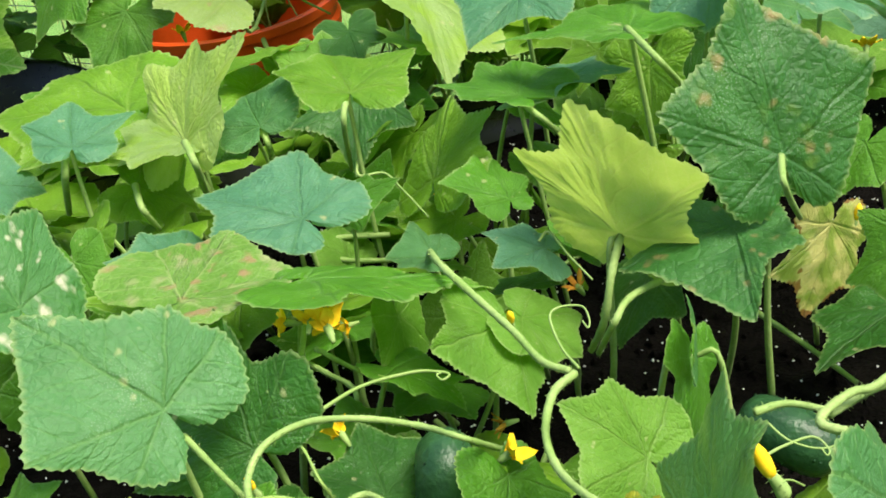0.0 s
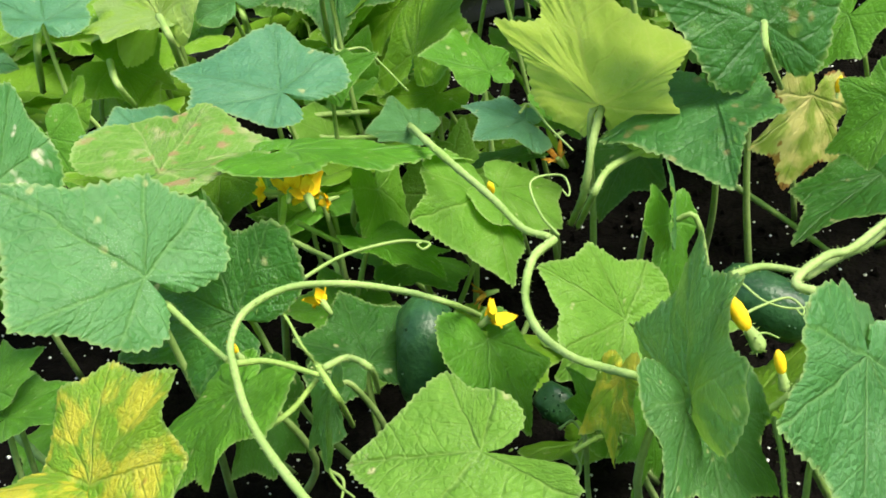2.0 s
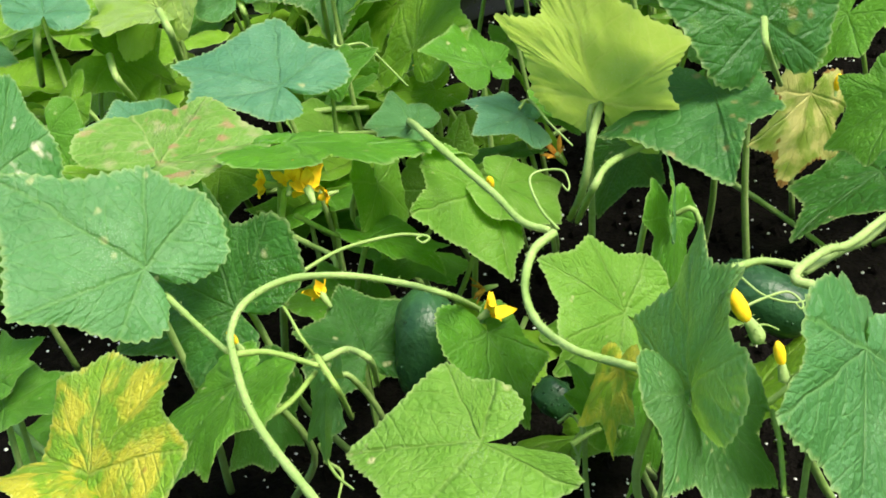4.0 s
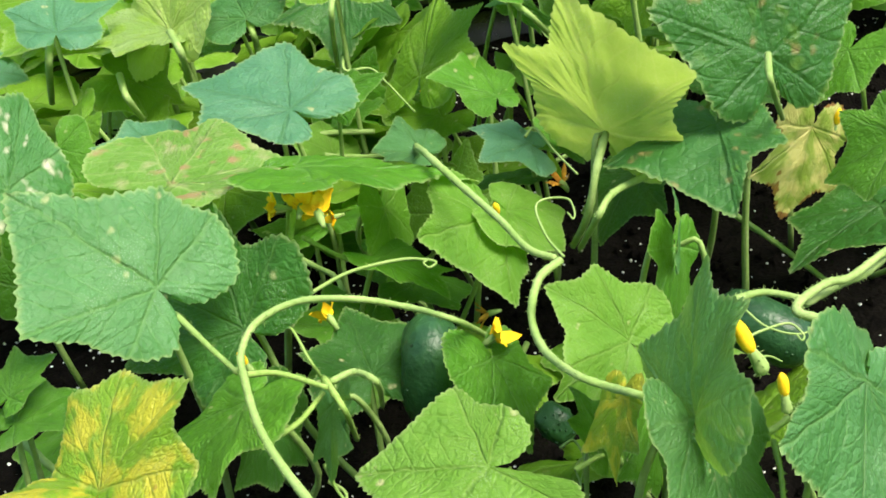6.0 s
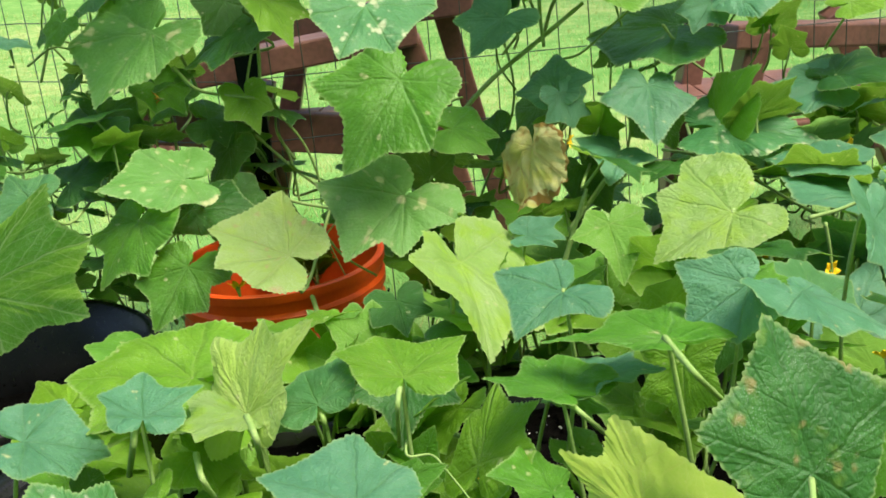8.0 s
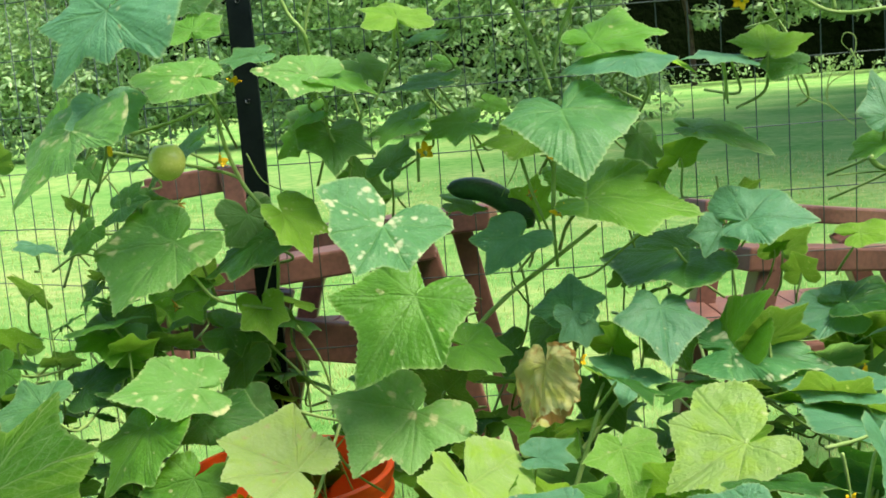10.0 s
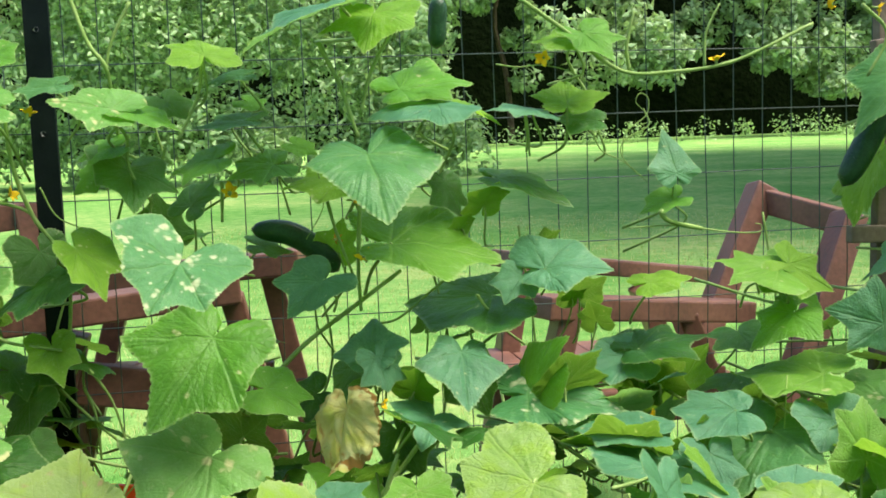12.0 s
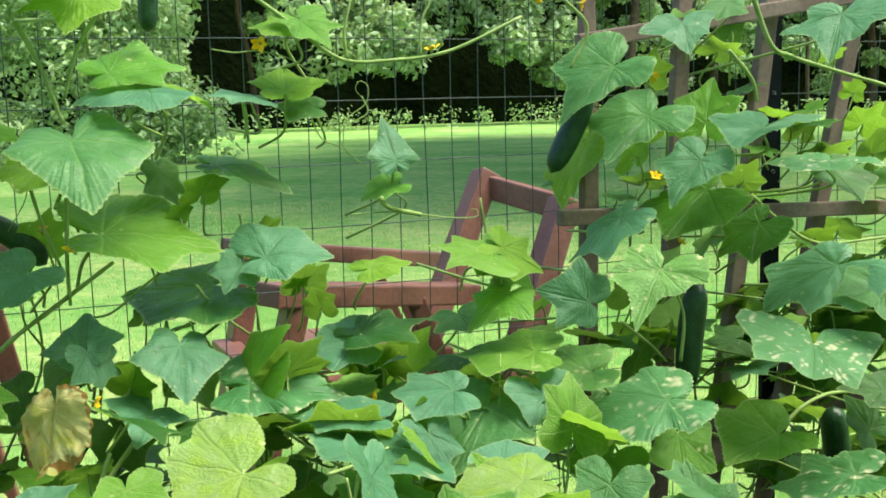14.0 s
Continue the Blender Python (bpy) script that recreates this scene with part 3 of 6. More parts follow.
make_chair("red-brown wooden garden armchair facing the other across the lawn", (
    ("top_rail", (-0.935, 1.70, 0.735), (-0.745, 1.72, 0.752), 0.03, 0.058, (0, 0, 1)),
    ("back_post", (-0.745, 1.72, 0.775), (-0.66, 1.66, 0.22), 0.05, 0.06, (0, 1, 0)),
    ("back_post", (-0.945, 1.69, 0.745), (-0.86, 1.62, 0.22), 0.05, 0.06, (0, 1, 0)),
    ("arm", (-0.72, 1.66, 0.60), (-0.17, 1.52, 0.645), 0.085, 0.05, (0, 0, 1)),
    ("arm", (-0.80, 1.30, 0.58), (-0.30, 1.36, 0.618), 0.085, 0.05, (0, 0, 1)),
    ("front_leg", (-0.315, 1.38, 0.60), (-0.155, 1.40, -0.06), 0.045, 0.06, (0, 1, 0)),
    ("front_leg", (-0.24, 1.60, 0.62), (-0.10, 1.66, -0.06), 0.045, 0.06, (0, 1, 0)),
    ("rear_leg", (-0.60, 1.36, 0.55), (-0.78, 1.34, -0.06), 0.045, 0.06, (0, 1, 0)),
    ("rear_leg", (-0.56, 1.66, 0.56), (-0.74, 1.70, -0.06), 0.045, 0.06, (0, 1, 0)),
    ("side_rail", (-0.86, 1.34, 0.50), (-0.30, 1.38, 0.40), 0.03, 0.08, (0, 0, 1)),
    ("side_rail", (-0.82, 1.68, 0.40), (-0.24, 1.62, 0.38), 0.03, 0.075, (0, 0, 1)),
), [((-0.34 - 0.062 * k, 1.38, 0.44), (-0.30 - 0.062 * k, 1.66, 0.42)) for k in range(7)], (-0.5, 1.5, GROUND))


# ---- wooden trellis at the fence ----
def make_trellis():
    tr = thing("wooden_trellis", "weathered brown wooden trellis of slanting posts and rails", "trellis", at=(1.0, 0.93, GROUND))
    y = 0.93
    for (xa, za), (xb, zb), w in (((0.776, 0.90), (0.765, -0.06), 0.030), ((0.985, 1.32), (0.91, -0.06), 0.030), ((1.20, 1.32), (1.01, -0.06), 0.032),
                                  ((1.43, 1.32), (1.13, -0.06), 0.032), ((0.765, 1.32), (0.776, 0.90), 0.026)):
        part("post", raw("post", *beam((xa, y, za), (xb, y, zb), 0.022, w, (1, 0, 0), 0.003), GREYWOOD, False), tr)
    for (xa, za), (xb, zb) in (((0.74, 1.012), (1.47, 1.118)), ((0.70, 0.712), (1.47, 0.688)), ((0.74, 0.33), (1.40, 0.30))):
        part("rail", raw("rail", *beam((xa, y - 0.024, za), (xb, y - 0.024, zb), 0.02, 0.028, (0, 0, 1), 0.003), GREYWOOD, False), tr)


make_trellis()


# ---- pots and soil ----
# near-black soil strip added over the lawn so gaps under the plants look dark
def make_bed():
    k, vs = 60, []
    for j in range(k + 1):
        for i in range(k + 1):
            x, y = -2.2 + 5.0 * i / k, -0.9 + 2.05 * j / k
            edge = min(1, 8 * min(i / k, 1 - i / k, j / k, 1 - j / k))
            vs.append((x, y + 0.04 * math.sin(x * 7), GROUND - 0.02 + edge * (0.035 + 0.02 * noise.noise(Vector((x * 6, y * 6, 0))))))
    fs = [(j * (k + 1) + i, j * (k + 1) + i + 1, (j + 1) * (k + 1) + i + 1, (j + 1) * (k + 1) + i) for j in range(k) for i in range(k)]
    tagged(new("garden_bed", raw("garden_bed", vs, fs, SOIL)), "strip of dark soil along the fence, added to darken low gaps", "soil", kind="structure")


make_bed()


def make_planter():
    tub = thing("planter_tub", "wide black plastic planter tub full of dark soil", "planter", at=(-0.15, -0.08, GROUND))
    m = Matrix.Translation((-0.15, -0.08, 0))
    prof = [(0.0, GROUND), (0.92, GROUND), (1.0, 0.36), (1.035, 0.362), (1.035, 0.33), (1.02, 0.33), (1.02, 0.35), (0.97, 0.352), (0.95, 0.25)]
    v, f = lathe_data(prof, 64)

    def squared(p):
        a = math.atan2(p[1], p[0])
        r = math.hypot(p[0], p[1])
        k = (abs(math.cos(a)) ** 5 + abs(math.sin(a)) ** 5) ** (-1 / 5)
        return (r * k * math.cos(a) * 0.62, r * k * math.sin(a) * 0.46, p[2])

    part("tub", raw("tub", [m @ Vector(squared(p)) for p in v], f, BLACK), tub)
    rng = np.random.default_rng(8)
    k, vs, fs = 70, [], []
    for j in range(k + 1):
        for i in range(k + 1):
            x, y = -0.15 + 1.19 * (i / k - 0.5), -0.08 + 0.88 * (j / k - 0.5)
            z = 0.315 + 0.014 * noise.noise(Vector((x * 9, y * 9, 0))) + 0.008 * noise.noise(Vector((x * 45, y * 45, 3)))
            vs.append((x, y, z))
    fs = [(j * (k + 1) + i, j * (k + 1) + i + 1, (j + 1) * (k + 1) + i + 1, (j + 1) * (k + 1) + i) for j in range(k) for i in range(k)]
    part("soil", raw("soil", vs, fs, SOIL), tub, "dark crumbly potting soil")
    # white perlite and crumbs on the soil
    for name, mat, count, size in (("perlite", PERLITE, 3200, 0.0010), ("soil_crumbs", SOIL, 2200, 0.004)):
        vs, fs = [], []
        for _ in range(count):
            x, y = -0.15 + 1.15 * (rng.random() - 0.5), -0.08 + 0.84 * (rng.random() - 0.5)
            c = Vector((x, y, 0.316 + 0.014 * noise.noise(Vector((x * 9, y * 9, 0))) + 0.008 * noise.noise(Vector((x * 45, y * 45, 3)))))
            s = size * (0.5 + rng.random())
            i = len(vs)
            vs += [c + Vector(d) * s * (0.7 + 0.6 * rng.random()) for d in ((1, 0, 0), (-1, 0.2, 0), (0, 1, 0.1), (0.1, -1, 0), (0, 0, 1), (0, 0, -1))]
            fs += [(i + a, i + b, i + c2) for a, b, c2 in ((0, 2, 4), (2, 1, 4), (1, 3, 4), (3, 0, 4), (2, 0, 5), (1, 2, 5), (3, 1, 5), (0, 3, 5))]
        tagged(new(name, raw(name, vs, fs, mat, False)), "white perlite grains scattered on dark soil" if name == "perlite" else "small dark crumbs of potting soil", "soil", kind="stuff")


make_planter()


def make_pot(at, radius, height, label):
    pot = thing("round_pot", label, "pot", "black pots", at)
    x, y, z = at
    prof = [(0.0, 0.0), (radius * 0.8, 0.0), (radius * 0.97, height - 0.045), (radius * 1.02, height - 0.045), (radius * 1.03, height - 0.006), (radius, height), (radius * 0.965, height - 0.004), (radius * 0.885, height - 0.17)]
    part("shell", raw("shell", [(x + a, y + b, z + c) for a, b, c in lathe_data(prof, 64)[0]], lathe_data(prof, 64)[1], BLACK), pot)
    disc = [(0.0001, height - 0.13), (radius * 0.5, height - 0.125), (radius * 0.90, height - 0.14)]
    part("soil", raw("soil", [(x + a, y + b, z + c) for a, b, c in lathe_data(disc, 48)[0]], lathe_data(disc, 48)[1], SOIL), pot)


make_pot((-0.93, 0.64, GROUND), 0.23, 0.375, "large round black plastic pot half hidden by leaves")


def make_bucket():
    at = Vector((-0.533, 0.80, GROUND))
    up = 0.042
    b = thing("orange_bucket", "bright orange ribbed plastic bucket used as a planter", "bucket", at=at)
    h, r0, r1 = 0.39, 0.125, 0.15
    prof = [(0.001, 0.0), (r0, 0.0), (r0 + 0.002, 0.004), (r0 + 0.003, up)]
    for z, w in ((0.10, 0), (0.26, 0), (0.265, 0.006), (0.275, 0.006), (0.28, 0), (0.297, 0), (0.302, 0.007), (0.314, 0.007), (0.319, 0.001), (0.336, 0.001), (0.341, 0.008), (0.353, 0.008), (0.358, 0.002), (0.374, 0.003), (0.376, 0.008), (0.388, 0.008), (0.39, 0.004)):
        prof.append((r0 + (r1 - r0) * z / h + w, z + up))
    prof += [(r1 - 0.002, 0.389 + up), (r1 - 0.012, 0.25 + up), (r1 - 0.02, 0.2 + up)]
    v, f = lathe_data(prof, 160)
    part("shell", raw("shell", [at + Vector(p) for p in v], f, ORANGE, False), b)
    v, f = lathe_data([(0.0001, 0.255 + up), (0.07, 0.262 + up), (0.136, 0.25 + up)], 48)
    part("soil", raw("soil", [at + Vector(p) for p in v], f, SOIL), b, "dark potting soil inside the bucket")
    wire = [at + Vector((0.158 * math.cos(a), 0.158 * math.sin(a) * 0.55 - 0.02, 0.33 + up - 0.07 * math.sin(a))) for a in np.linspace(0.05, math.pi - 0.05, 22)]
    part("wire_handle", raw("wire_handle", *tube_data(wire, 0.002, 6), POST), b)


make_bucket()


# ---- cucumber plants: leaves with stalks, vines, tendrils, flowers, fruit ----
# angle from the tip (degrees) and length of the side veins, in parts of the midrib
USUAL = ((-108, 0.68), (-52, 0.84), (52, 0.84), (108, 0.68))


def leaf_outline(lobes, rng, number, full):
    """The toothed margin of a leaf with its base at the origin and its tip at (0, 1)."""
    ends = [(radians(a), r) for a, r in lobes[:2]] + [(0.0, 1.0)] + [(radians(a), r) for a, r in lobes[2:]]
    (a0, r0), (a4, r4) = ends[0], ends[4]
    gap0, gap4 = math.pi + a0, math.pi - a4
    polar = [(-math.pi + 0.02, 0.03), (a0 - 0.78 * gap0, 0.46 * r0), (a0 - 0.5 * gap0, 0.82 * r0), (a0 - 0.22 * gap0, 0.95 * r0)]
    for k, (a, r) in enumerate(ends):
        polar.append((a, r))
        if k < 4:
            b, q = ends[k + 1]
            m = 0.5 * (np.array((r * math.sin(a), r * math.cos(a))) + np.array((q * math.sin(b), q * math.cos(b))))
            reach = np.hypot(*m) * (rng.uniform(0.85, 0.95) if full else rng.uniform(0.70, 0.92)) + 0.14 * max(0.0, b - a - 0.9)
            polar.append((0.5 * (a + b) if np.hypot(*m) < 0.1 else math.atan2(m[0], m[1]), reach))
    polar += [(a4 + 0.22 * gap4, 0.95 * r4), (a4 + 0.5 * gap4, 0.82 * r4), (a4 + 0.78 * gap4, 0.46 * r4), (math.pi - 0.02, 0.03)]
    pts = [Vector((r * math.sin(a), r * math.cos(a), 0)) for a, r in polar]
    soft = np.array(bend(pts, 16))[:, :2]
    t = np.arange(len(soft)) / 16
    corner = np.stack([np.interp(t, np.arange(len(pts)), [p[c] for p in pts]) for c in (0, 1)], 1)
    blunt = np.where((t > 3.6) & (t < 12.4), 0.32, 0.9)[:, None]
    line = blunt * soft + (1 - blunt) * corner
    run = np.r_[0, np.cumsum(np.hypot(*np.diff(line, axis=0).T))]
    s = np.linspace(0, run[-1], number + 1)
    line = np.stack([np.interp(s, run, line[:, c]) for c in (0, 1)], 1)
    way = np.gradient(line, axis=0)
    way /= np.maximum(1e-6, np.hypot(*way.T))[:, None]
    out = np.stack([-way[:, 1], way[:, 0]], 1)
    cycle = (s / 0.066 + 0.35 * np.sin(s * 5 + rng.random() * 6)) % 1.0
    tooth = np.where(cycle < 0.6, cycle / 0.6, (1 - cycle) / 0.4) - 0.45
    off = 0.021 * tooth + 0.004 * rng.normal(size=number + 1)
    off *= np.clip(6 * np.minimum(s, run[-1] - s), 0, 1)
    line = line + out * off[:, None]
    # the margin goes once round the base, with no turning back
    r, a = np.hypot(*line.T), np.unwrap(np.arctan2(line[:, 0], line[:, 1]))
    a += -math.pi + 0.02 - a[0]
    for k in range(1, len(a)):
        a[k] = max(a[k], a[k - 1] + 0.004)
    a = -math.pi + 0.02 + (a - a[0]) * (2 * math.pi - 0.04) / (a[-1] - a[0])
    return np.stack([r * np.sin(a), r * np.cos(a)], 1)


def leaf_mesh(seed, length, mat, lobes=None, dry=False, fine=True, full=False):
    """One palmate leaf, base at the origin, tip towards +y, with teeth, creases along the veins, a fold along the midrib and drooping lobes."""
    rng = np.random.default_rng(seed)
    around, rings = (280, 8) if fine else (120, 4)
    if lobes is None:
        lobes = [(a + rng.normal() * 5, r * (1 + 0.09 * rng.normal())) for a, r in USUAL]
        fold, droop = rng.uniform(-0.05, 0.2), rng.uniform(0.03, 0.17)
    else:
        fold, droop = 0.10, 0.10
    (a0, r0), (a1, r1), (a3, r3), (a4, r4) = lobes
    lobes = ((min(a0, a1 - 34), max(r0, 0.58 * r1)), (a1, r1), (a3, r3), (max(a4, a3 + 34), max(r4, 0.58 * r3)))
    if dry:
        phi = np.linspace(-math.pi, math.pi, around + 1)
        r = 0.9 * np.abs(np.cos(phi / 2)) ** 0.7 * (1 + 0.05 * np.sin(phi * 6 + seed) + 0.03 * np.sin(phi * 23))
        edge = np.stack([0.82 * r * np.sin(phi), r * np.cos(phi)], 1)
    else:
        edge = leaf_outline(lobes, rng, around, full)
    frac = np.linspace(0, 1, rings + 1)[1:] ** 0.85
    u = np.concatenate([[0.0], (frac[:, None] * edge[:, 0][None]).ravel()])
    v = np.concatenate([[0.0], (frac[:, None] * edge[:, 1][None]).ravel()])
    rim = np.concatenate([[0.0], np.repeat(frac, around + 1)])
    rad, ang = np.hypot(u, v), np.arctan2(u, v)
    # the angle in which the veins of every leaf lie alike
    knots = [-math.pi, *(radians(a) for a, _ in lobes[:2]), 0.0, *(radians(a) for a, _ in lobes[2:]), math.pi]
    even = np.interp(ang, knots, [-math.pi, -2.0, -0.95, 0.0, 0.95, 2.0, math.pi])
    z = fold * np.abs(u) * (1 - 0.35 * np.abs(u)) - droop * np.clip(v, 0, None) ** 2
    crease = np.min([np.abs(even - a) for a in (-2.0, -0.95, 0.0, 0.95, 2.0)], axis=0)
    z += 0.022 * rad * np.sqrt(np.minimum(crease, 0.4) / 0.4)
    z += 0.040 * rad ** 2 * np.sin(5 * ang + rng.random() * 6) + 0.009 * rad ** 2 * np.sin(9 * ang + rng.random() * 6)
    z += 0.007 * rad * np.sin(17 * ang + rng.random() * 6) * rim ** 7
    z -= rng.uniform(0.0, 0.06) * rim ** 4 * (rad > 0.1)
    ox, oy = rng.random(2) * 40
    z += np.array([0.034 * noise.noise((a * 4 + ox, b * 4 + oy, 0)) + 0.014 * noise.noise((a * 13 + ox, b * 13 + oy, 1)) for a, b in zip(u, v)])
    if dry:
        z = -0.35 * u * u + 0.12 * np.sin(4 * v + 2) + np.array([0.14 * noise.noise((a * 3.2 + ox, b * 2.2 + oy, 4)) + 0.07 * noise.noise((a * 11 + ox, b * 8 + oy, 5)) for a, b in zip(u, v)])
    co = np.stack([u, v, z], 1) * length
    w = around + 1
    faces = [(0, 1 + j + 1, 1 + j) for j in range(around)]
    for q in range(rings - 1):
        a = 1 + q * w
        faces += [(a + j, a + j + 1, a + w + j + 1, a + w + j) for j in range(around)]
    me = bpy.data.meshes.new("leaf")
    me.from_pydata(co.tolist(), [], faces)
    me.materials.append(mat)
    me.polygons.foreach_set("use_smooth", [True] * len(me.polygons))
    idx = np.empty(len(me.loops), dtype=np.int32)
    me.loops.foreach_get("vertex_index", idx)
    lay = me.uv_layers.new(name="UVMap")
    lay.data.foreach_set("uv", np.stack([(rad * np.sin(even))[idx], (rad * np.cos(even))[idx]], 1).astype(np.float32).ravel())
    att = me.attributes.new("rim", "FLOAT", "POINT")
    att.data.foreach_set("value", rim.astype(np.float32))
    me.update()
    return me


LEAF_LABEL = {"y": "yellowing leaf with brown specks", "o": "pale leaf with scorched brown edge", "w": "withered brown leaf", "s": "green leaf with pale spots", "t": "light leaf with pale yellow spots",
              "e": "dark leaf with scorched margin", "p": "pale yellow-green leaf", "c": "cream-coloured leaf with scorched patches", "z": "pale pointed leaf showing its underside", "h": "upturned leaf with rusty patches", "m": "green leaf with white spots and scorched edge", "d": "dark green leaf with shade in its colour", "n": "lime green leaf", "q": "quilted green leaf", "k": "leaf turned to its ribbed underside", "b": "bluish green leaf with sky sheen in its colour"}
count = {"leaf": 0}
SOIL_TOP = 0.32


def leaf(plant, kind, at, turn, length, lobes=None, fine=True, full=False):
    """A leaf with its base at that place, and the stalk that carries it; full: with shallow bays between its lobes."""
    count["leaf"] += 1
    seed = count["leaf"]
    ob = part("leaf", leaf_mesh(seed, length, LEAF[kind], lobes, kind == "w", fine, full), plant, LEAF_LABEL.get(kind, ""))
    m = pose(*at, *turn)
    ob.matrix_basis = m
    rng = random.Random(seed)
    base = Vector(at)
    back, up = m.to_3x3() @ Vector((0, -1, 0)), m.to_3x3() @ Vector((0, 0, 1))
    low = -up if up.z > 0 else up
    if plant["rooted"] == "tub":
        fall = max(0.03, at[2] - SOIL_TOP)
        end = Vector((at[0] + back.x * 0.03 + rng.uniform(-0.03, 0.03), at[1] + back.y * 0.03 + 0.02, SOIL_TOP - 0.005))
        mid = base + low * 0.02 + back * 0.02 + Vector((0, 0, -0.45 * fall))
    else:
        end = Vector((at[0] + rng.uniform(-0.05, 0.05), 0.965, at[2] - rng.uniform(0.03, 0.11)))
        mid = base + low * 0.035 + back * 0.025 + Vector((0, 0.02, -0.015))
    r = 0.0014 + 0.008 * length
    pts = bend([base - up * 0.001, base + low * 0.012 + back * 0.004, mid, end], 5)
    v, f = tube_data(pts, [r * (0.8 + 0.4 * k / len(pts)) for k in range(len(pts))], 6)
    inv = m.inverted()
    stalk = new("stalk", raw("stalk", [inv @ p for p in v], f, STEM))
    stalk.parent = ob
    return ob


def knobbly(pts, r, seed):
    rng = random.Random(seed)
    n = len(pts)
    return [r * (1.08 - 0.22 * k / n + 0.10 * rng.uniform(-1, 1)) for k in range(n)]


def vine(plant, r, *ctrl):
    pts = bend(ctrl, 9)
    r *= 0.72 if plant["rooted"] == "tub" else 0.62
    body = tube_data(pts, knobbly(pts, r, len(pts)), 9)
    if plant["rooted"] == "tub":
        # short stiff hairs
        rng = random.Random(len(pts))
        hairs = [body]
        for _ in range(5 * len(pts)):
            k = rng.randrange(len(pts))
            c = body[0][9 * k + rng.randrange(9)].lerp(body[0][min(9 * k + 9 + rng.randrange(9), len(body[0]) - 1)], rng.random() * 0.3)
            o = (c - pts[k]).normalized()
            hairs.append(tube_data([c - o * 0.0005, c + o * rng.uniform(0.0008, 0.0018)], [0.00022, 0.00006], 3))
        body = joined(*hairs)
    part("vine", raw("vine", *body, STEM if r > 0.0016 else STEM_DARK), plant)


def tendril(plant, r, *ctrl):
    pts = bend(ctrl, 10)
    part("tendril", raw("tendril", *tube_data(pts, [max(0.0004, r * (1 - 0.5 * k / len(pts))) for k in range(len(pts))], 6), STEM), plant)


def flower(plant, at, size, withered=False):
    """Five pointed ruffled petals round a small throat, on a green cup with its stalk."""
    count["leaf"] += 1
    rng = random.Random(count["leaf"])
    tilt = Euler((rng.uniform(-0.2, 1.9), rng.uniform(-1.2, 1.2), rng.uniform(-3, 3))).to_matrix().to_4x4()
    m = Matrix.Translation(at) @ tilt
    verts, faces = [], []
    for k in range(5):
        a0 = 2 * math.pi * k / 5 + rng.uniform(-0.15, 0.15)
        L = size * rng.uniform(0.75, 1.15)
        lift = rng.uniform(0.7, 1.3) + (0.6 if withered else 0)
        i = len(verts)
        for q in range(6):
            t = q / 5
            w = L * 0.36 * math.sin(math.pi * (0.22 + 0.74 * t)) * (0.5 if withered else 1)
            z = L * (lift * t - 0.45 * t * t) + 0.05 * L * math.sin(7 * t + k)
            for s in (-1, 0, 1):
                x, y = L * (0.12 + 0.88 * t), s * w
                verts.append((x * math.cos(a0) - y * math.sin(a0), x * math.sin(a0) + y * math.cos(a0), z - abs(s) * 0.10 * L + 0.07 * L * rng.uniform(-1, 1)))
        for q in range(5):
            for s in range(2):
                a = i + q * 3 + s
                faces.append((a, a + 1, a + 4, a + 3))
    ob = part("flower", raw("flower", verts, faces, PETAL_OLD if withered else PETAL), plant, "withered orange flower" if withered else "bright yellow flower")
    ob.matrix_basis = m
    cup = new("flower_cup", raw("flower_cup", *tube_data([(0, 0, -size * 0.9), (0, 0, -size * 0.45), (0, 0, -size * 0.1), (0, 0, size * 0.12)], [size * 0.10, size * 0.17, size * 0.22, size * 0.16], 8), STEM))
    cup.parent = ob


def bud(plant, at, size):
    """A closed, rolled yellow flower on a small prickly young fruit."""
    count["leaf"] += 1
    rng = random.Random(count["leaf"])
    m = Matrix.Translation(at) @ Euler((rng.uniform(-0.5, 0.5), rng.uniform(-0.4, 0.4), rng.uniform(0, 6))).to_matrix().to_4x4()
    pts = [(0, 0, -size * 0.9), (0, 0, -size * 0.5), (0, 0, 0), (0.02 * size, 0, size * 0.55), (0.1 * size, 0, size * 1.0)]
    ob = part("flower_bud", raw("flower_bud", *tube_data(pts, [size * 0.2, size * 0.36, size * 0.42, size * 0.36, size * 0.14], 9), PETAL), plant, "closed yellow flower bud")
    ob.matrix_basis = m
    young = bend([(0, 0, -size * 2.2), (0.1 * size, 0, -size * 1.6), (0, 0, -size * 0.7)], 5)
    v, f = tube_data(young, [size * 0.18, size * 0.3, size * 0.38, size * 0.4, size * 0.4, size * 0.38, size * 0.36, size * 0.34, size * 0.3, size * 0.28, size * 0.25], 9)
    g = [(v, f)]
    for k in range(26):
        c = Vector(rng.choice(v))
        o = Vector((c.x, c.y, 0)).normalized() if c.xy.length > 1e-6 else Vector((1, 0, 0))
        g.append(tube_data([c - o * 0.001, c + o * size * 0.22 + Vector((0, 0, rng.uniform(-0.1, 0.1) * size))], [size * 0.035, size * 0.008], 4))
    y = new("young_fruit", raw("young_fruit", *joined(*g), STEM))
    y.parent = ob


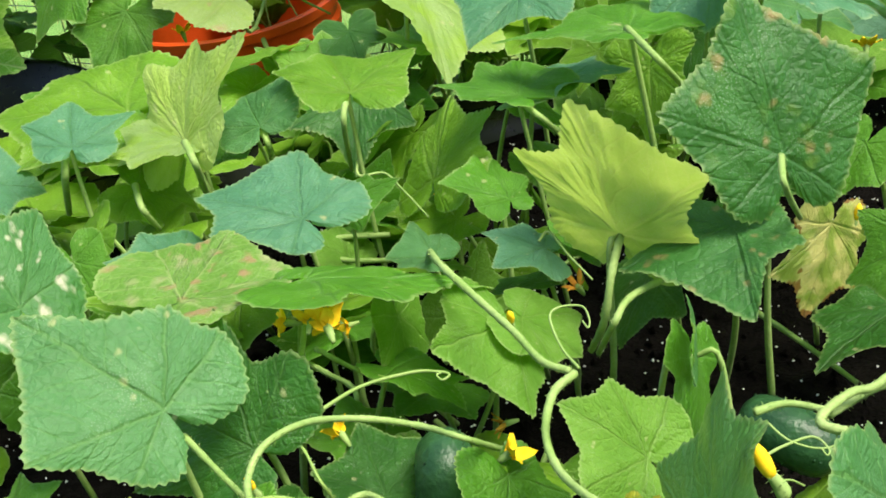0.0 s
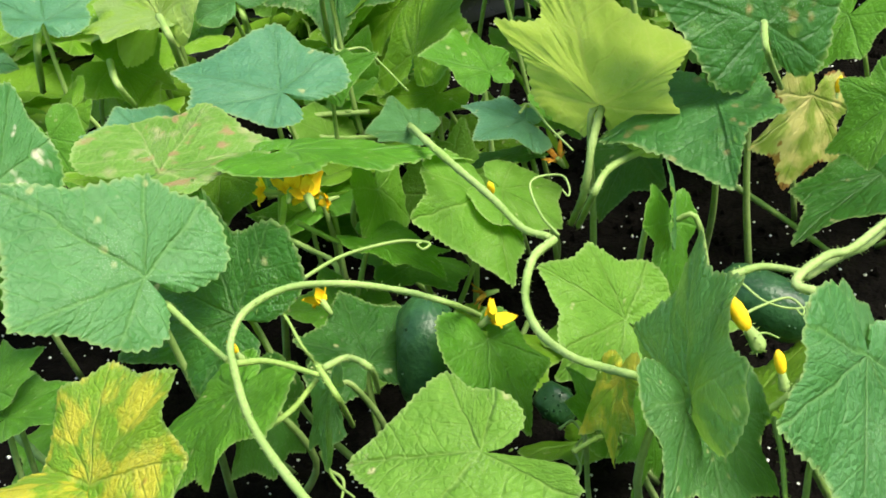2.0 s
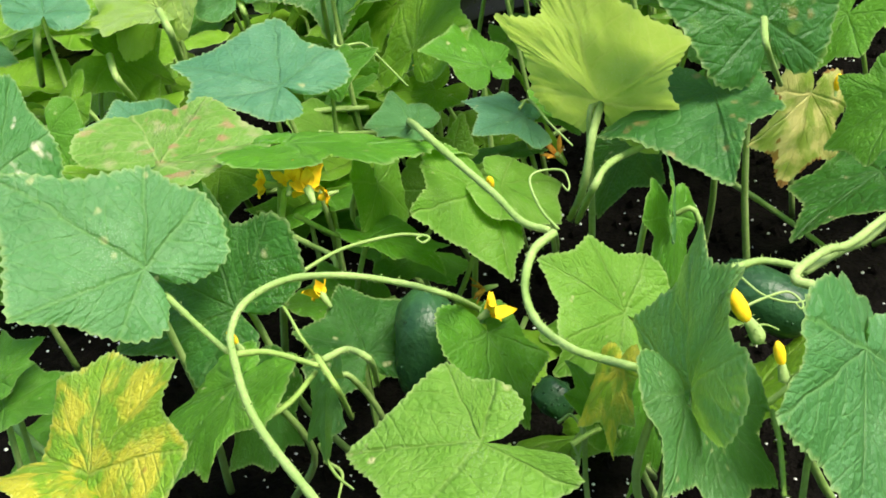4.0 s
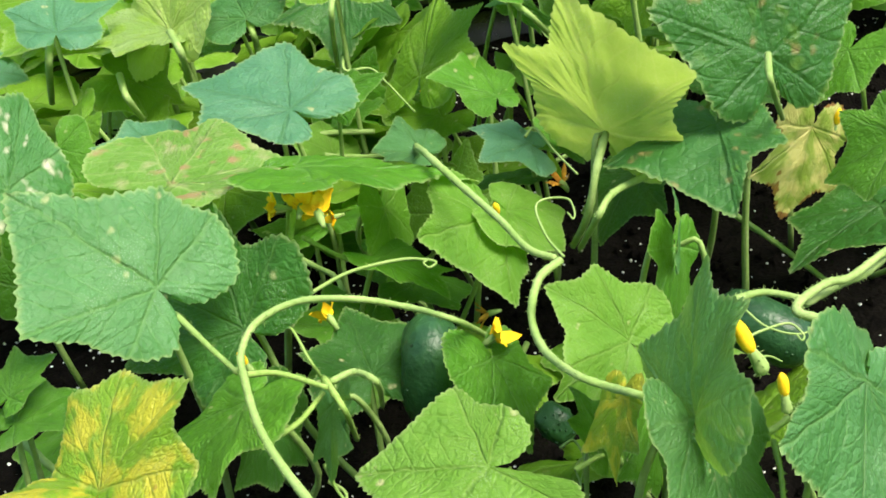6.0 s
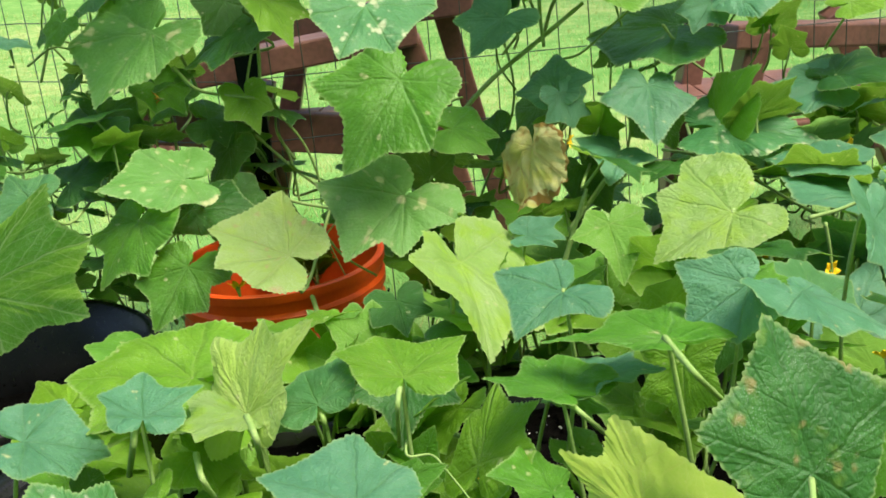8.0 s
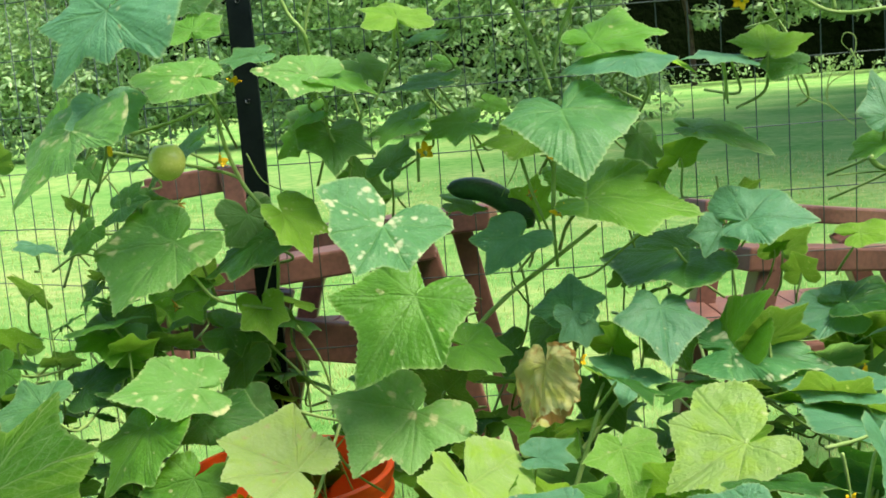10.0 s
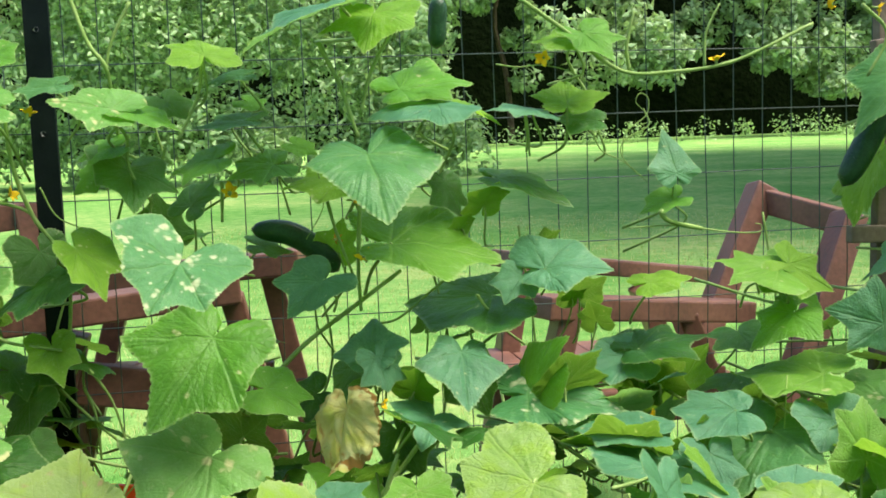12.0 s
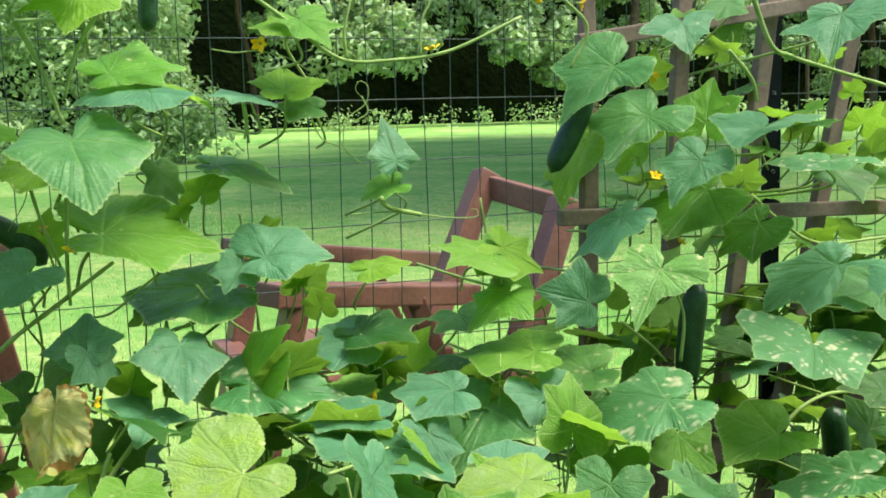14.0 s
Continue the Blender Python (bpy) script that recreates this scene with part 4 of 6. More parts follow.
def fruit(plant, r, *ctrl):
    """A cucumber: a long body with blunt ends, shallow furrows and warts."""
    count["leaf"] += 1
    rng = random.Random(count["leaf"])
    pts = bend(ctrl, 10)
    n, sides = len(pts), 28
    prof = []
    for k in range(n):
        t = 2 * k / (n - 1) - 1
        prof.append(max(0.12, (1 - abs(t) ** 4.5) ** 0.5))
    v, f = tube_data(pts, [r * p for p in prof], sides)
    out = []
    for i, p in enumerate(v):
        c = pts[i // sides]
        a = 2 * math.pi * (i % sides) / sides
        out.append(c + (Vector(p) - c) * (1 + 0.018 * math.cos(9 * a) + 0.02 * noise.noise(Vector(p) * 60)))
    warts = [(out, f)]
    for _ in range(40):
        i = rng.randrange(len(out))
        c = pts[i // sides]
        o = (out[i] - c).normalized()
        warts.append(tube_data([out[i] - o * 0.0006, out[i] + o * 0.0009], [0.0011, 0.0003], 6))
    part("cucumber", raw("cucumber", *joined(*warts), CUKE), plant, "dark green cucumber")


def plant_of(label, at, rooted):
    p = thing("cucumber_plant", label, "plant", "cucumber plants", at)
    p["rooted"] = rooted
    return p


BED_L = plant_of("cucumber plant with broad pale and yellowing leaves in a black tub", (-0.42, -0.1, SOIL_TOP), "tub")
BED_M = plant_of("cucumber plant with thick curling vines and yellow flowers", (-0.2, -0.12, SOIL_TOP), "tub")
BED_R = plant_of("cucumber plant with scorched dark leaves over bare soil", (0.02, -0.15, SOIL_TOP), "tub")
FENCE_L = plant_of("cucumber plant climbing the wire fence beside the dark post", (-0.6, 0.9, GROUND), "fence")
FENCE_M = plant_of("cucumber plant climbing the wire fence with spotted leaves", (-0.1, 0.9, GROUND), "fence")
FENCE_R = plant_of("cucumber plant climbing the wooden trellis with hanging fruit", (0.9, 0.88, GROUND), "fence")

# main stems that carry the climbing plants
for plant, xs in ((FENCE_L, (-0.72, -0.55, -0.42)), (FENCE_M, (-0.2, 0.0, 0.18)), (FENCE_R, (0.62, 0.86, 1.05, 1.3))):
    for k, x in enumerate(xs):
        rng = random.Random(int(x * 100))
        vine(plant, 0.0038, *[(x + rng.uniform(-0.06, 0.06), 0.955 + rng.uniform(-0.02, 0.015), GROUND + z) for z in (-0.02, 0.2, 0.4, 0.6, 0.8)])


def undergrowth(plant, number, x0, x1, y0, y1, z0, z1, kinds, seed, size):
    """Shaded lower leaves that fill the plant between the larger ones; in kind d the shade is in the colour."""
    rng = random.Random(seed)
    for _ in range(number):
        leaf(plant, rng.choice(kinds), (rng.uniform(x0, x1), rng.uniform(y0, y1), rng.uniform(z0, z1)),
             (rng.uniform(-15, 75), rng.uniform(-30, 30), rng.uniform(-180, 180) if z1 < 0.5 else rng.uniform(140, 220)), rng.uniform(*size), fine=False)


def pale_ball():
    c = (-0.657, 0.80, 0.845)
    ob = part("round_fruit", raw("round_fruit", *lathe_data([(max(0.0004, 0.026 * math.sin(a)), -0.026 * math.cos(a) * (1.05 - 0.12 * (abs(a - math.pi) < 0.4))) for a in np.linspace(0, math.pi, 18)], 28), PALE_FRUIT), FENCE_L, "round pale yellow-green fruit")
    ob.matrix_basis = Matrix.Translation(c)


pale_ball()


# ---- every leaf, stem, flower and fruit that can be told apart ----
leaf(BED_L, "l", (-0.423, -0.265, 0.500), (42, -13, 59), 0.089, ((-103, 0.47), (-60, 0.81), (58, 0.66), (92, 0.60)), full=True)
leaf(BED_L, "d", (-0.388, -0.253, 0.456), (11, -44, 45), 0.074, ((-91, 0.57), (-40, 1.09), (46, 1.13), (91, 0.77)))
leaf(BED_L, "b", (-0.364, -0.068, 0.489), (17, -4, 69), 0.078, ((-102, 0.43), (-41, 0.79), (66, 0.99), (105, 0.75)), full=True)
leaf(BED_L, "g", (-0.340, 0.004, 0.460), (29, 18, -91), 0.045, ((-100, 0.41), (-39, 0.58), (70, 0.96), (135, 0.56)))
leaf(BED_L, "h", (-0.426, -0.170, 0.503), (-4, -3, -63), 0.077, ((-84, 0.95), (-50, 1.12), (32, 0.90), (66, 0.50)), full=True)
leaf(BED_L, "b", (-0.446, -0.091, 0.468), (32, -2, 85), 0.053, ((-66, 0.42), (-45, 0.88), (44, 1.03), (79, 1.09)), full=True)
leaf(BED_L, "g", (-0.354, -0.157, 0.497), (-13, -17, -76), 0.117, ((-59, 0.33), (-37, 0.56), (53, 0.67), (80, 0.68)))
leaf(BED_M, "z", (-0.163, -0.118, 0.471), (81, 5, 137), 0.109, ((-67, 0.41), (-52, 0.90), (48, 0.80), (64, 0.38)))
leaf(BED_R, "e", (-0.064, -0.131, 0.519), (67, -0, 19), 0.105, ((-117, 0.48), (-59, 0.83), (64, 0.80), (136, 0.29)), full=True)
leaf(BED_R, "e", (-0.096, -0.140, 0.480), (-1, 12, 170), 0.086, ((-110, 0.36), (-48, 0.59), (71, 0.88), (122, 0.71)))
leaf(BED_R, "o", (-0.015, -0.091, 0.439), (-76, -27, -158), 0.066, ((-81, 0.42), (-48, 0.93), (51, 0.97), (78, 0.52)))
leaf(BED_R, "g", (-0.016, -0.211, 0.500), (-43, -22, 86), 0.051, ((-75, 0.79), (-45, 0.78), (53, 0.86), (83, 0.65)))
leaf(BED_M, "n", (-0.240, -0.164, 0.448), (-27, -25, -161), 0.062, ((-57, 0.27), (-23, 0.63), (70, 1.06), (108, 0.76)), full=True)
leaf(BED_M, "n", (-0.231, -0.158, 0.448), (-28, -3, -111), 0.044, ((-93, 0.53), (-47, 1.14), (43, 0.90), (69, 0.81)), full=True)
leaf(BED_L, "n", (-0.308, -0.125, 0.440), (-71, -24, -119), 0.051)

leaf(BED_L, "g", (-0.313, -0.166, 0.430), (-13, -25, -116), 0.052, ((-86, 0.77), (-45, 1.01), (48, 0.81), (68, 0.63)))
leaf(BED_M, "n", (-0.192, -0.329, 0.480), (42, -12, 58), 0.048, ((-100, 0.66), (-57, 0.94), (37, 0.85), (87, 0.72)), full=True)
leaf(BED_M, "g", (-0.154, -0.267, 0.485), (-71, -26, -130), 0.045, ((-80, 0.66), (-27, 0.75), (56, 0.97), (95, 0.80)))
leaf(BED_M, "l", (-0.157, -0.285, 0.500), (91, 37, 75), 0.030)

leaf(BED_M, "a", (-0.182, -0.405, 0.500), (-38, -32, -146), 0.062, ((-69, 0.84), (-43, 0.96), (48, 0.95), (85, 0.42)))
leaf(BED_M, "a", (-0.183, -0.408, 0.505), (61, -46, -64), 0.072, ((-77, 0.37), (-53, 0.90), (42, 0.76), (81, 0.64)))
leaf(BED_R, "l", (-0.108, -0.397, 0.501), (-43, -40, -165), 0.078, ((-77, 0.49), (-42, 0.85), (56, 0.95), (93, 0.46)), full=True)
leaf(BED_R, "l", (-0.111, -0.397, 0.500), (49, 37, 25), 0.035, ((-83, 0.68), (-54, 0.99), (36, 0.92), (61, 0.59)), full=True)
leaf(BED_M, "n", (-0.268, -0.416, 0.500), (1, -11, 82), 0.055, ((-149, 0.80), (-53, 0.99), (69, 0.76), (96, 0.51)), full=True)
leaf(BED_M, "g", (-0.255, -0.295, 0.450), (-52, -15, -127), 0.055, ((-65, 0.47), (-49, 0.83), (49, 0.96), (98, 0.73)), full=True)
leaf(BED_M, "y", (-0.204, -0.371, 0.485), (-52, 40, 115), 0.039, ((-65, 0.52), (-42, 0.86), (49, 1.00), (77, 0.61)))
leaf(BED_M, "g", (-0.183, -0.331, 0.430), (-71, -45, -129), 0.055, ((-61, 0.36), (-36, 0.91), (51, 0.94), (75, 0.69)))
leaf(BED_L, "y", (-0.439, -0.377, 0.475), (30, -23, -17), 0.059, ((-56, 0.54), (-30, 0.98), (52, 1.10), (90, 1.00)), full=True)
leaf(BED_L, "y", (-0.441, -0.372, 0.470), (21, 11, 101), 0.044, ((-104, 1.05), (-65, 1.06), (19, 0.67), (52, 0.28)), full=True)
leaf(BED_L, "g", (-0.493, -0.313, 0.480), (30, -0, -58), 0.030, ((-85, 0.86), (-61, 1.08), (33, 0.79), (68, 0.42)))
leaf(BED_L, "g", (-0.491, -0.322, 0.471), (7, -10, -56), 0.035, ((-74, 0.29), (-46, 0.95), (60, 1.09), (109, 0.35)), full=True)
leaf(BED_L, "g", (-0.383, -0.305, 0.451), (-25, 18, 116), 0.068, ((-78, 0.77), (-48, 0.92), (44, 0.95), (62, 0.49)))
leaf(BED_L, "d", (-0.384, -0.278, 0.420), (-64, -26, -122), 0.047, ((-64, 0.82), (-36, 1.11), (48, 1.07), (67, 0.55)))
leaf(BED_L, "l", (-0.338, -0.315, 0.451), (-52, 35, 125), 0.040, ((-82, 0.58), (-59, 1.05), (29, 0.89), (65, 0.52)))
leaf(BED_L, "d", (-0.321, -0.276, 0.431), (20, 8, 17), 0.051, ((-77, 0.70), (-56, 0.83), (54, 0.89), (109, 0.27)))
leaf(BED_M, "b", (-0.208, -0.101, 0.460), (19, 1, 63), 0.044, ((-121, 0.76), (-61, 1.02), (42, 0.64), (70, 0.39)))
leaf(BED_M, "g", (-0.192, -0.072, 0.450), (-11, 7, -91), 0.039, ((-55, 0.50), (-32, 0.88), (61, 1.04), (80, 0.68)))
leaf(BED_M, "d", (-0.137, -0.087, 0.420), (-31, 14, 130), 0.058, ((-77, 0.63), (-58, 0.91), (38, 0.80), (63, 0.56)))
leaf(BED_M, "g", (-0.224, -0.047, 0.470), (19, 22, 16), 0.063, ((-94, 0.52), (-80, 0.83), (45, 0.52), (80, 0.23)))
leaf(BED_M, "l", (-0.280, -0.078, 0.450), (16, -7, 89), 0.034, ((-55, 0.43), (-21, 0.79), (68, 1.24), (89, 0.87)))
leaf(BED_M, "d", (-0.214, -0.090, 0.430), (-2, 19, 88), 0.041)

leaf(BED_L, "v", (-0.528, 0.008, 0.460), (-42, -5, 111), 0.054)

leaf(BED_L, "v", (-0.492, 0.042, 0.430), (-23, 8, 117), 0.075)

leaf(BED_M, "v", (-0.289, 0.191, 0.420), (-32, 13, 112), 0.071)

leaf(BED_R, "n", (-0.057, 0.027, 0.450), (-19, -13, -86), 0.103)

leaf(BED_R, "g", (0.031, -0.028, 0.460), (-34, 6, 113), 0.051)

leaf(BED_R, "d", (0.017, -0.137, 0.400), (-13, 16, 108), 0.078)

leaf(BED_M, "g", (-0.206, -0.332, 0.420), (52, 19, 51), 0.031)

leaf(BED_M, "v", (-0.274, 0.027, 0.456), (35, -32, -36), 0.082, ((-103, 0.38), (-27, 0.84), (64, 0.92), (87, 0.84)))
leaf(BED_L, "v", (-0.328, 0.070, 0.518), (13, 7, 15), 0.075, ((-60, 0.53), (-46, 0.93), (56, 1.09), (70, 0.51)))
leaf(BED_L, "d", (-0.330, 0.210, 0.460), (-23, -1, 173), 0.088, ((-82, 0.44), (-49, 0.80), (57, 0.85), (82, 0.61)))
leaf(BED_L, "z", (-0.458, 0.065, 0.500), (52, -26, -35), 0.088, ((-57, 0.66), (-36, 1.23), (50, 1.13), (69, 0.51)))
leaf(BED_L, "p", (-0.457, 0.062, 0.500), (7, 4, 104), 0.066, ((-63, 0.50), (-39, 0.84), (50, 1.13), (85, 0.96)))
leaf(BED_L, "v", (-0.511, 0.087, 0.458), (-34, 22, -104), 0.054, ((-96, 0.62), (-56, 0.97), (40, 0.89), (100, 0.75)))
leaf(BED_L, "b", (-0.535, 0.042, 0.519), (18, 8, 12), 0.062, ((-64, 0.43), (-49, 0.79), (58, 0.94), (77, 0.54)))
leaf(BED_L, "v", (-0.523, 0.158, 0.496), (4, -9, 78), 0.125, ((-72, 0.57), (-57, 0.85), (38, 0.90), (81, 0.72)), full=True)
leaf(BED_L, "p", (-0.508, 0.140, 0.480), (-6, 3, 82), 0.102)

leaf(BED_L, "b", (-0.639, 0.059, 0.500), (-21, 18, -80), 0.070, ((-85, 0.62), (-63, 0.88), (41, 0.78), (91, 0.59)), full=True)
leaf(BED_L, "m", (-0.538, -0.126, 0.489), (54, 13, 58), 0.077, ((-85, 0.55), (-47, 0.95), (44, 1.05), (71, 0.65)), full=True)
leaf(BED_L, "g", (-0.536, -0.026, 0.460), (-52, 7, -151), 0.044)

leaf(BED_L, "l", (-0.401, 0.072, 0.500), (13, -18, 14), 0.058, ((-66, 0.49), (-51, 1.01), (50, 1.10), (84, 0.41)))
leaf(BED_L, "g", (-0.425, 0.139, 0.470), (-18, 5, 129), 0.061)

leaf(BED_M, "g", (-0.205, 0.012, 0.520), (14, 5, 74), 0.064, ((-64, 0.40), (-39, 0.72), (47, 0.90), (82, 1.13)))
leaf(BED_M, "b", (-0.185, 0.145, 0.548), (-10, -12, 139), 0.071, ((-78, 0.70), (-29, 0.45), (77, 0.94), (136, 0.70)), full=True)
leaf(BED_M, "g", (-0.126, 0.005, 0.558), (2, 9, 73), 0.098, ((-57, 0.27), (-14, 0.60), (56, 0.84), (90, 1.10)))
leaf(BED_R, "b", (-0.053, 0.044, 0.579), (-28, -26, 116), 0.062, ((-70, 0.65), (-44, 0.87), (58, 0.98), (72, 0.53)), full=True)
leaf(BED_R, "g", (-0.047, 0.064, 0.570), (5, 20, -89), 0.040, ((-59, 0.28), (-40, 0.91), (57, 1.00), (80, 0.78)))
leaf(BED_R, "b", (-0.012, 0.040, 0.570), (-22, -1, -107), 0.079, ((-63, 0.26), (-21, 0.54), (71, 0.98), (100, 1.00)))
leaf(BED_M, "b", (-0.190, 0.062, 0.500), (14, -10, -97), 0.075, ((-70, 0.79), (-43, 0.97), (37, 0.75), (68, 0.72)))
leaf(BED_R, "v", (-0.082, 0.141, 0.470), (-56, 18, 139), 0.074)

leaf(BED_M, "g", (-0.197, 0.095, 0.480), (-36, 10, -90), 0.052)

leaf(BED_M, "p", (-0.269, 0.350, 0.508), (-25, -33, -152), 0.136, ((-134, 1.09), (-45, 0.82), (66, 0.68), (116, 0.37)), full=True)
leaf(BED_L, "d", (-0.344, 0.405, 0.450), (-22, 6, -172), 0.055, ((-115, 0.67), (-51, 0.87), (49, 0.84), (107, 0.71)))
leaf(BED_R, "d", (-0.039, 0.170, 0.480), (-72, -16, -156), 0.041)

leaf(BED_R, "b", (0.088, 0.151, 0.580), (-65, -21, -131), 0.078)

leaf(BED_R, "d", (-0.006, 0.199, 0.550), (-6, -11, -92), 0.088)

leaf(BED_L, "d", (-0.612, 0.064, 0.440), (-37, 3, -132), 0.054)

leaf(BED_R, "v", (-0.113, 0.218, 0.460), (-41, -10, 139), 0.044)

leaf(BED_M, "n", (-0.185, 0.074, 0.430), (-30, -9, -127), 0.054)

leaf(BED_M, "v", (-0.262, 0.007, 0.430), (-13, -4, 115), 0.048)

leaf(FENCE_M, "t", (-0.331, 0.640, 0.502), (-25, -24, 145), 0.122, ((-96, 0.71), (-36, 0.81), (63, 0.99), (102, 0.65)))
leaf(FENCE_M, "g", (-0.320, 0.661, 0.652), (-39, -19, 152), 0.149, ((-103, 0.55), (-49, 0.77), (63, 0.79), (105, 0.49)))
leaf(FENCE_M, "s", (-0.347, 0.540, 0.763), (-30, -24, 171), 0.091, ((-117, 0.96), (-44, 0.83), (47, 0.76), (99, 1.05)), full=True)
leaf(FENCE_L, "t", (-0.669, 0.840, 0.723), (-31, -12, 148), 0.142, ((-69, 0.60), (-43, 0.65), (58, 0.88), (101, 0.85)), full=True)
leaf(FENCE_L, "t", (-0.628, 0.700, 0.541), (9, -24, 115), 0.119, ((-100, 0.54), (-56, 0.69), (59, 0.73), (115, 0.68)), full=True)
leaf(FENCE_L, "c", (-0.481, 0.560, 0.464), (26, -18, 64), 0.115, ((-83, 0.65), (-44, 0.83), (58, 0.98), (94, 0.45)), full=True)
leaf(FENCE_L, "g", (-0.688, 0.659, 0.503), (-42, -11, 136), 0.104, ((-90, 0.75), (-54, 0.92), (45, 0.81), (78, 0.44)))
leaf(FENCE_L, "g", (-0.619, 0.600, 0.448), (-38, -15, 155), 0.094, ((-95, 0.67), (-52, 0.80), (53, 0.78), (105, 0.54)))
leaf(BED_L, "k", (-0.810, 0.400, 0.513), (33, -59, -83), 0.138, ((-87, 0.86), (-54, 1.36), (37, 1.11), (64, 0.84)))
leaf(FENCE_M, "n", (-0.248, 0.750, 0.556), (-20, 38, -86), 0.060)

leaf(FENCE_M, "b", (0.024, 0.780, 0.586), (-31, -7, 179), 0.108, ((-118, 0.31), (-66, 0.67), (65, 0.74), (136, 0.41)))
leaf(FENCE_M, "b", (-0.025, 0.750, 0.502), (-2, -15, 163), 0.106, ((-147, 0.43), (-91, 0.51), (92, 0.63), (151, 0.86)))
leaf(FENCE_M, "b", (-0.103, 0.800, 0.584), (35, -8, -13), 0.096, ((-109, 0.27), (-77, 0.66), (71, 0.61), (106, 0.36)))
leaf(FENCE_M, "b", (-0.100, 0.790, 0.586), (-54, 2, -152), 0.055, ((-63, 0.79), (-43, 1.03), (49, 1.04), (71, 0.55)))
leaf(FENCE_M, "b", (-0.171, 0.800, 0.698), (-28, -13, 137), 0.079, ((-100, 0.70), (-31, 0.73), (64, 0.95), (107, 0.91)))
leaf(FENCE_M, "l", (-0.106, 0.719, 0.876), (-23, -0, -177), 0.157, ((-145, 0.72), (-74, 0.65), (78, 0.57), (138, 0.46)), full=True)
leaf(FENCE_M, "n", (-0.065, 0.839, 0.745), (-8, 20, -103), 0.170, ((-84, 0.73), (-57, 0.87), (50, 0.78), (78, 0.37)), full=True)
leaf(FENCE_M, "d", (0.096, 0.900, 0.648), (-3, -20, 69), 0.142, ((-90, 0.93), (-59, 0.99), (32, 0.82), (56, 0.36)), full=True)
leaf(FENCE_M, "b", (0.156, 0.800, 0.699), (7, 31, -114), 0.100, ((-114, 0.91), (-61, 0.76), (57, 0.71), (134, 0.34)), full=True)
leaf(FENCE_M, "b", (0.124, 0.820, 0.686), (-36, -16, 145), 0.056)

leaf(FENCE_M, "s", (0.113, 0.750, 0.522), (-0, 15, -115), 0.144, ((-81, 0.67), (-57, 0.88), (45, 0.76), (76, 0.60)))
leaf(FENCE_M, "g", (0.116, 0.760, 0.519), (48, -40, -41), 0.115, ((-54, 0.26), (-30, 0.61), (63, 0.92), (93, 0.79)))
leaf(FENCE_M, "b", (0.285, 0.781, 0.562), (4, -26, 72), 0.092, ((-104, 0.61), (-63, 0.90), (37, 0.72), (98, 0.66)), full=True)
leaf(BED_R, "p", (-0.010, 0.240, 0.571), (-18, -19, 115), 0.091, ((-107, 0.62), (-43, 0.78), (56, 0.82), (94, 0.94)), full=True)
leaf(BED_R, "n", (-0.098, 0.418, 0.511), (-29, -3, -176), 0.082, ((-106, 0.54), (-65, 0.60), (66, 0.65), (131, 0.33)))
leaf(BED_M, "b", (-0.188, 0.450, 0.496), (1, 11, -103), 0.045, ((-95, 0.91), (-50, 1.32), (39, 1.09), (105, 0.34)))
leaf(FENCE_M, "w", (-0.151, 0.720, 0.529), (-59, 10, 134), 0.097)

leaf(FENCE_L, "l", (-0.799, 0.600, 0.558), (-5, -27, 92), 0.080)

leaf(FENCE_L, "d", (-0.578, 0.800, 0.487), (-42, 8, -136), 0.059)

leaf(FENCE_L, "d", (-0.595, 0.880, 0.536), (-53, -12, 127), 0.082)

leaf(FENCE_L, "g", (-0.905, 0.750, 0.571), (-45, -37, 131), 0.051)

leaf(FENCE_L, "d", (-0.785, 0.900, 0.597), (-19, 34, -103), 0.080)

leaf(FENCE_M, "d", (0.290, 0.780, 0.575), (12, 7, -90), 0.121, ((-69, 0.65), (-43, 0.83), (58, 0.91), (77, 0.44)))
leaf(FENCE_R, "n", (0.535, 0.689, 0.538), (0, -11, 50), 0.133, ((-93, 0.61), (-66, 0.89), (35, 0.63), (69, 0.58)), full=True)
leaf(FENCE_R, "t", (0.599, 0.631, 0.510), (-18, -3, 90), 0.102, ((-59, 0.61), (-29, 0.59), (59, 0.98), (96, 1.12)))
leaf(FENCE_R, "s", (0.681, 0.550, 0.474), (-16, -7, 88), 0.152, ((-76, 0.60), (-42, 0.64), (63, 0.89), (105, 0.74)))
leaf(FENCE_R, "n", (0.905, 0.578, 0.385), (-9, -12, 104), 0.121, ((-103, 0.53), (-38, 0.62), (70, 0.90), (113, 0.85)), full=True)
leaf(FENCE_R, "s", (0.992, 0.500, 0.331), (-12, -7, 46), 0.145, ((-89, 0.61), (-54, 0.88), (46, 0.84), (81, 0.57)))
leaf(BED_R, "p", (0.316, 0.302, 0.493), (-2, -8, 82), 0.088, ((-138, 0.46), (-49, 0.82), (61, 0.90), (115, 0.77)), full=True)
leaf(FENCE_R, "t", (0.688, 0.579, 0.665), (-36, -8, 129), 0.113, ((-81, 0.64), (-50, 0.54), (67, 0.71), (113, 0.58)))
leaf(FENCE_R, "b", (0.628, 0.687, 0.605), (54, -67, 33), 0.085, ((-102, 0.41), (-48, 0.81), (69, 0.86), (117, 0.62)))
leaf(FENCE_R, "g", (0.518, 0.748, 0.619), (-22, -18, 120), 0.097, ((-142, 0.47), (-71, 0.77), (55, 0.54), (113, 0.46)))
leaf(FENCE_R, "n", (0.501, 0.760, 0.681), (15, -13, 54), 0.105, ((-88, 0.82), (-59, 0.99), (33, 0.84), (69, 0.52)))
leaf(FENCE_R, "v", (0.525, 0.770, 0.687), (-33, 29, -136), 0.075)

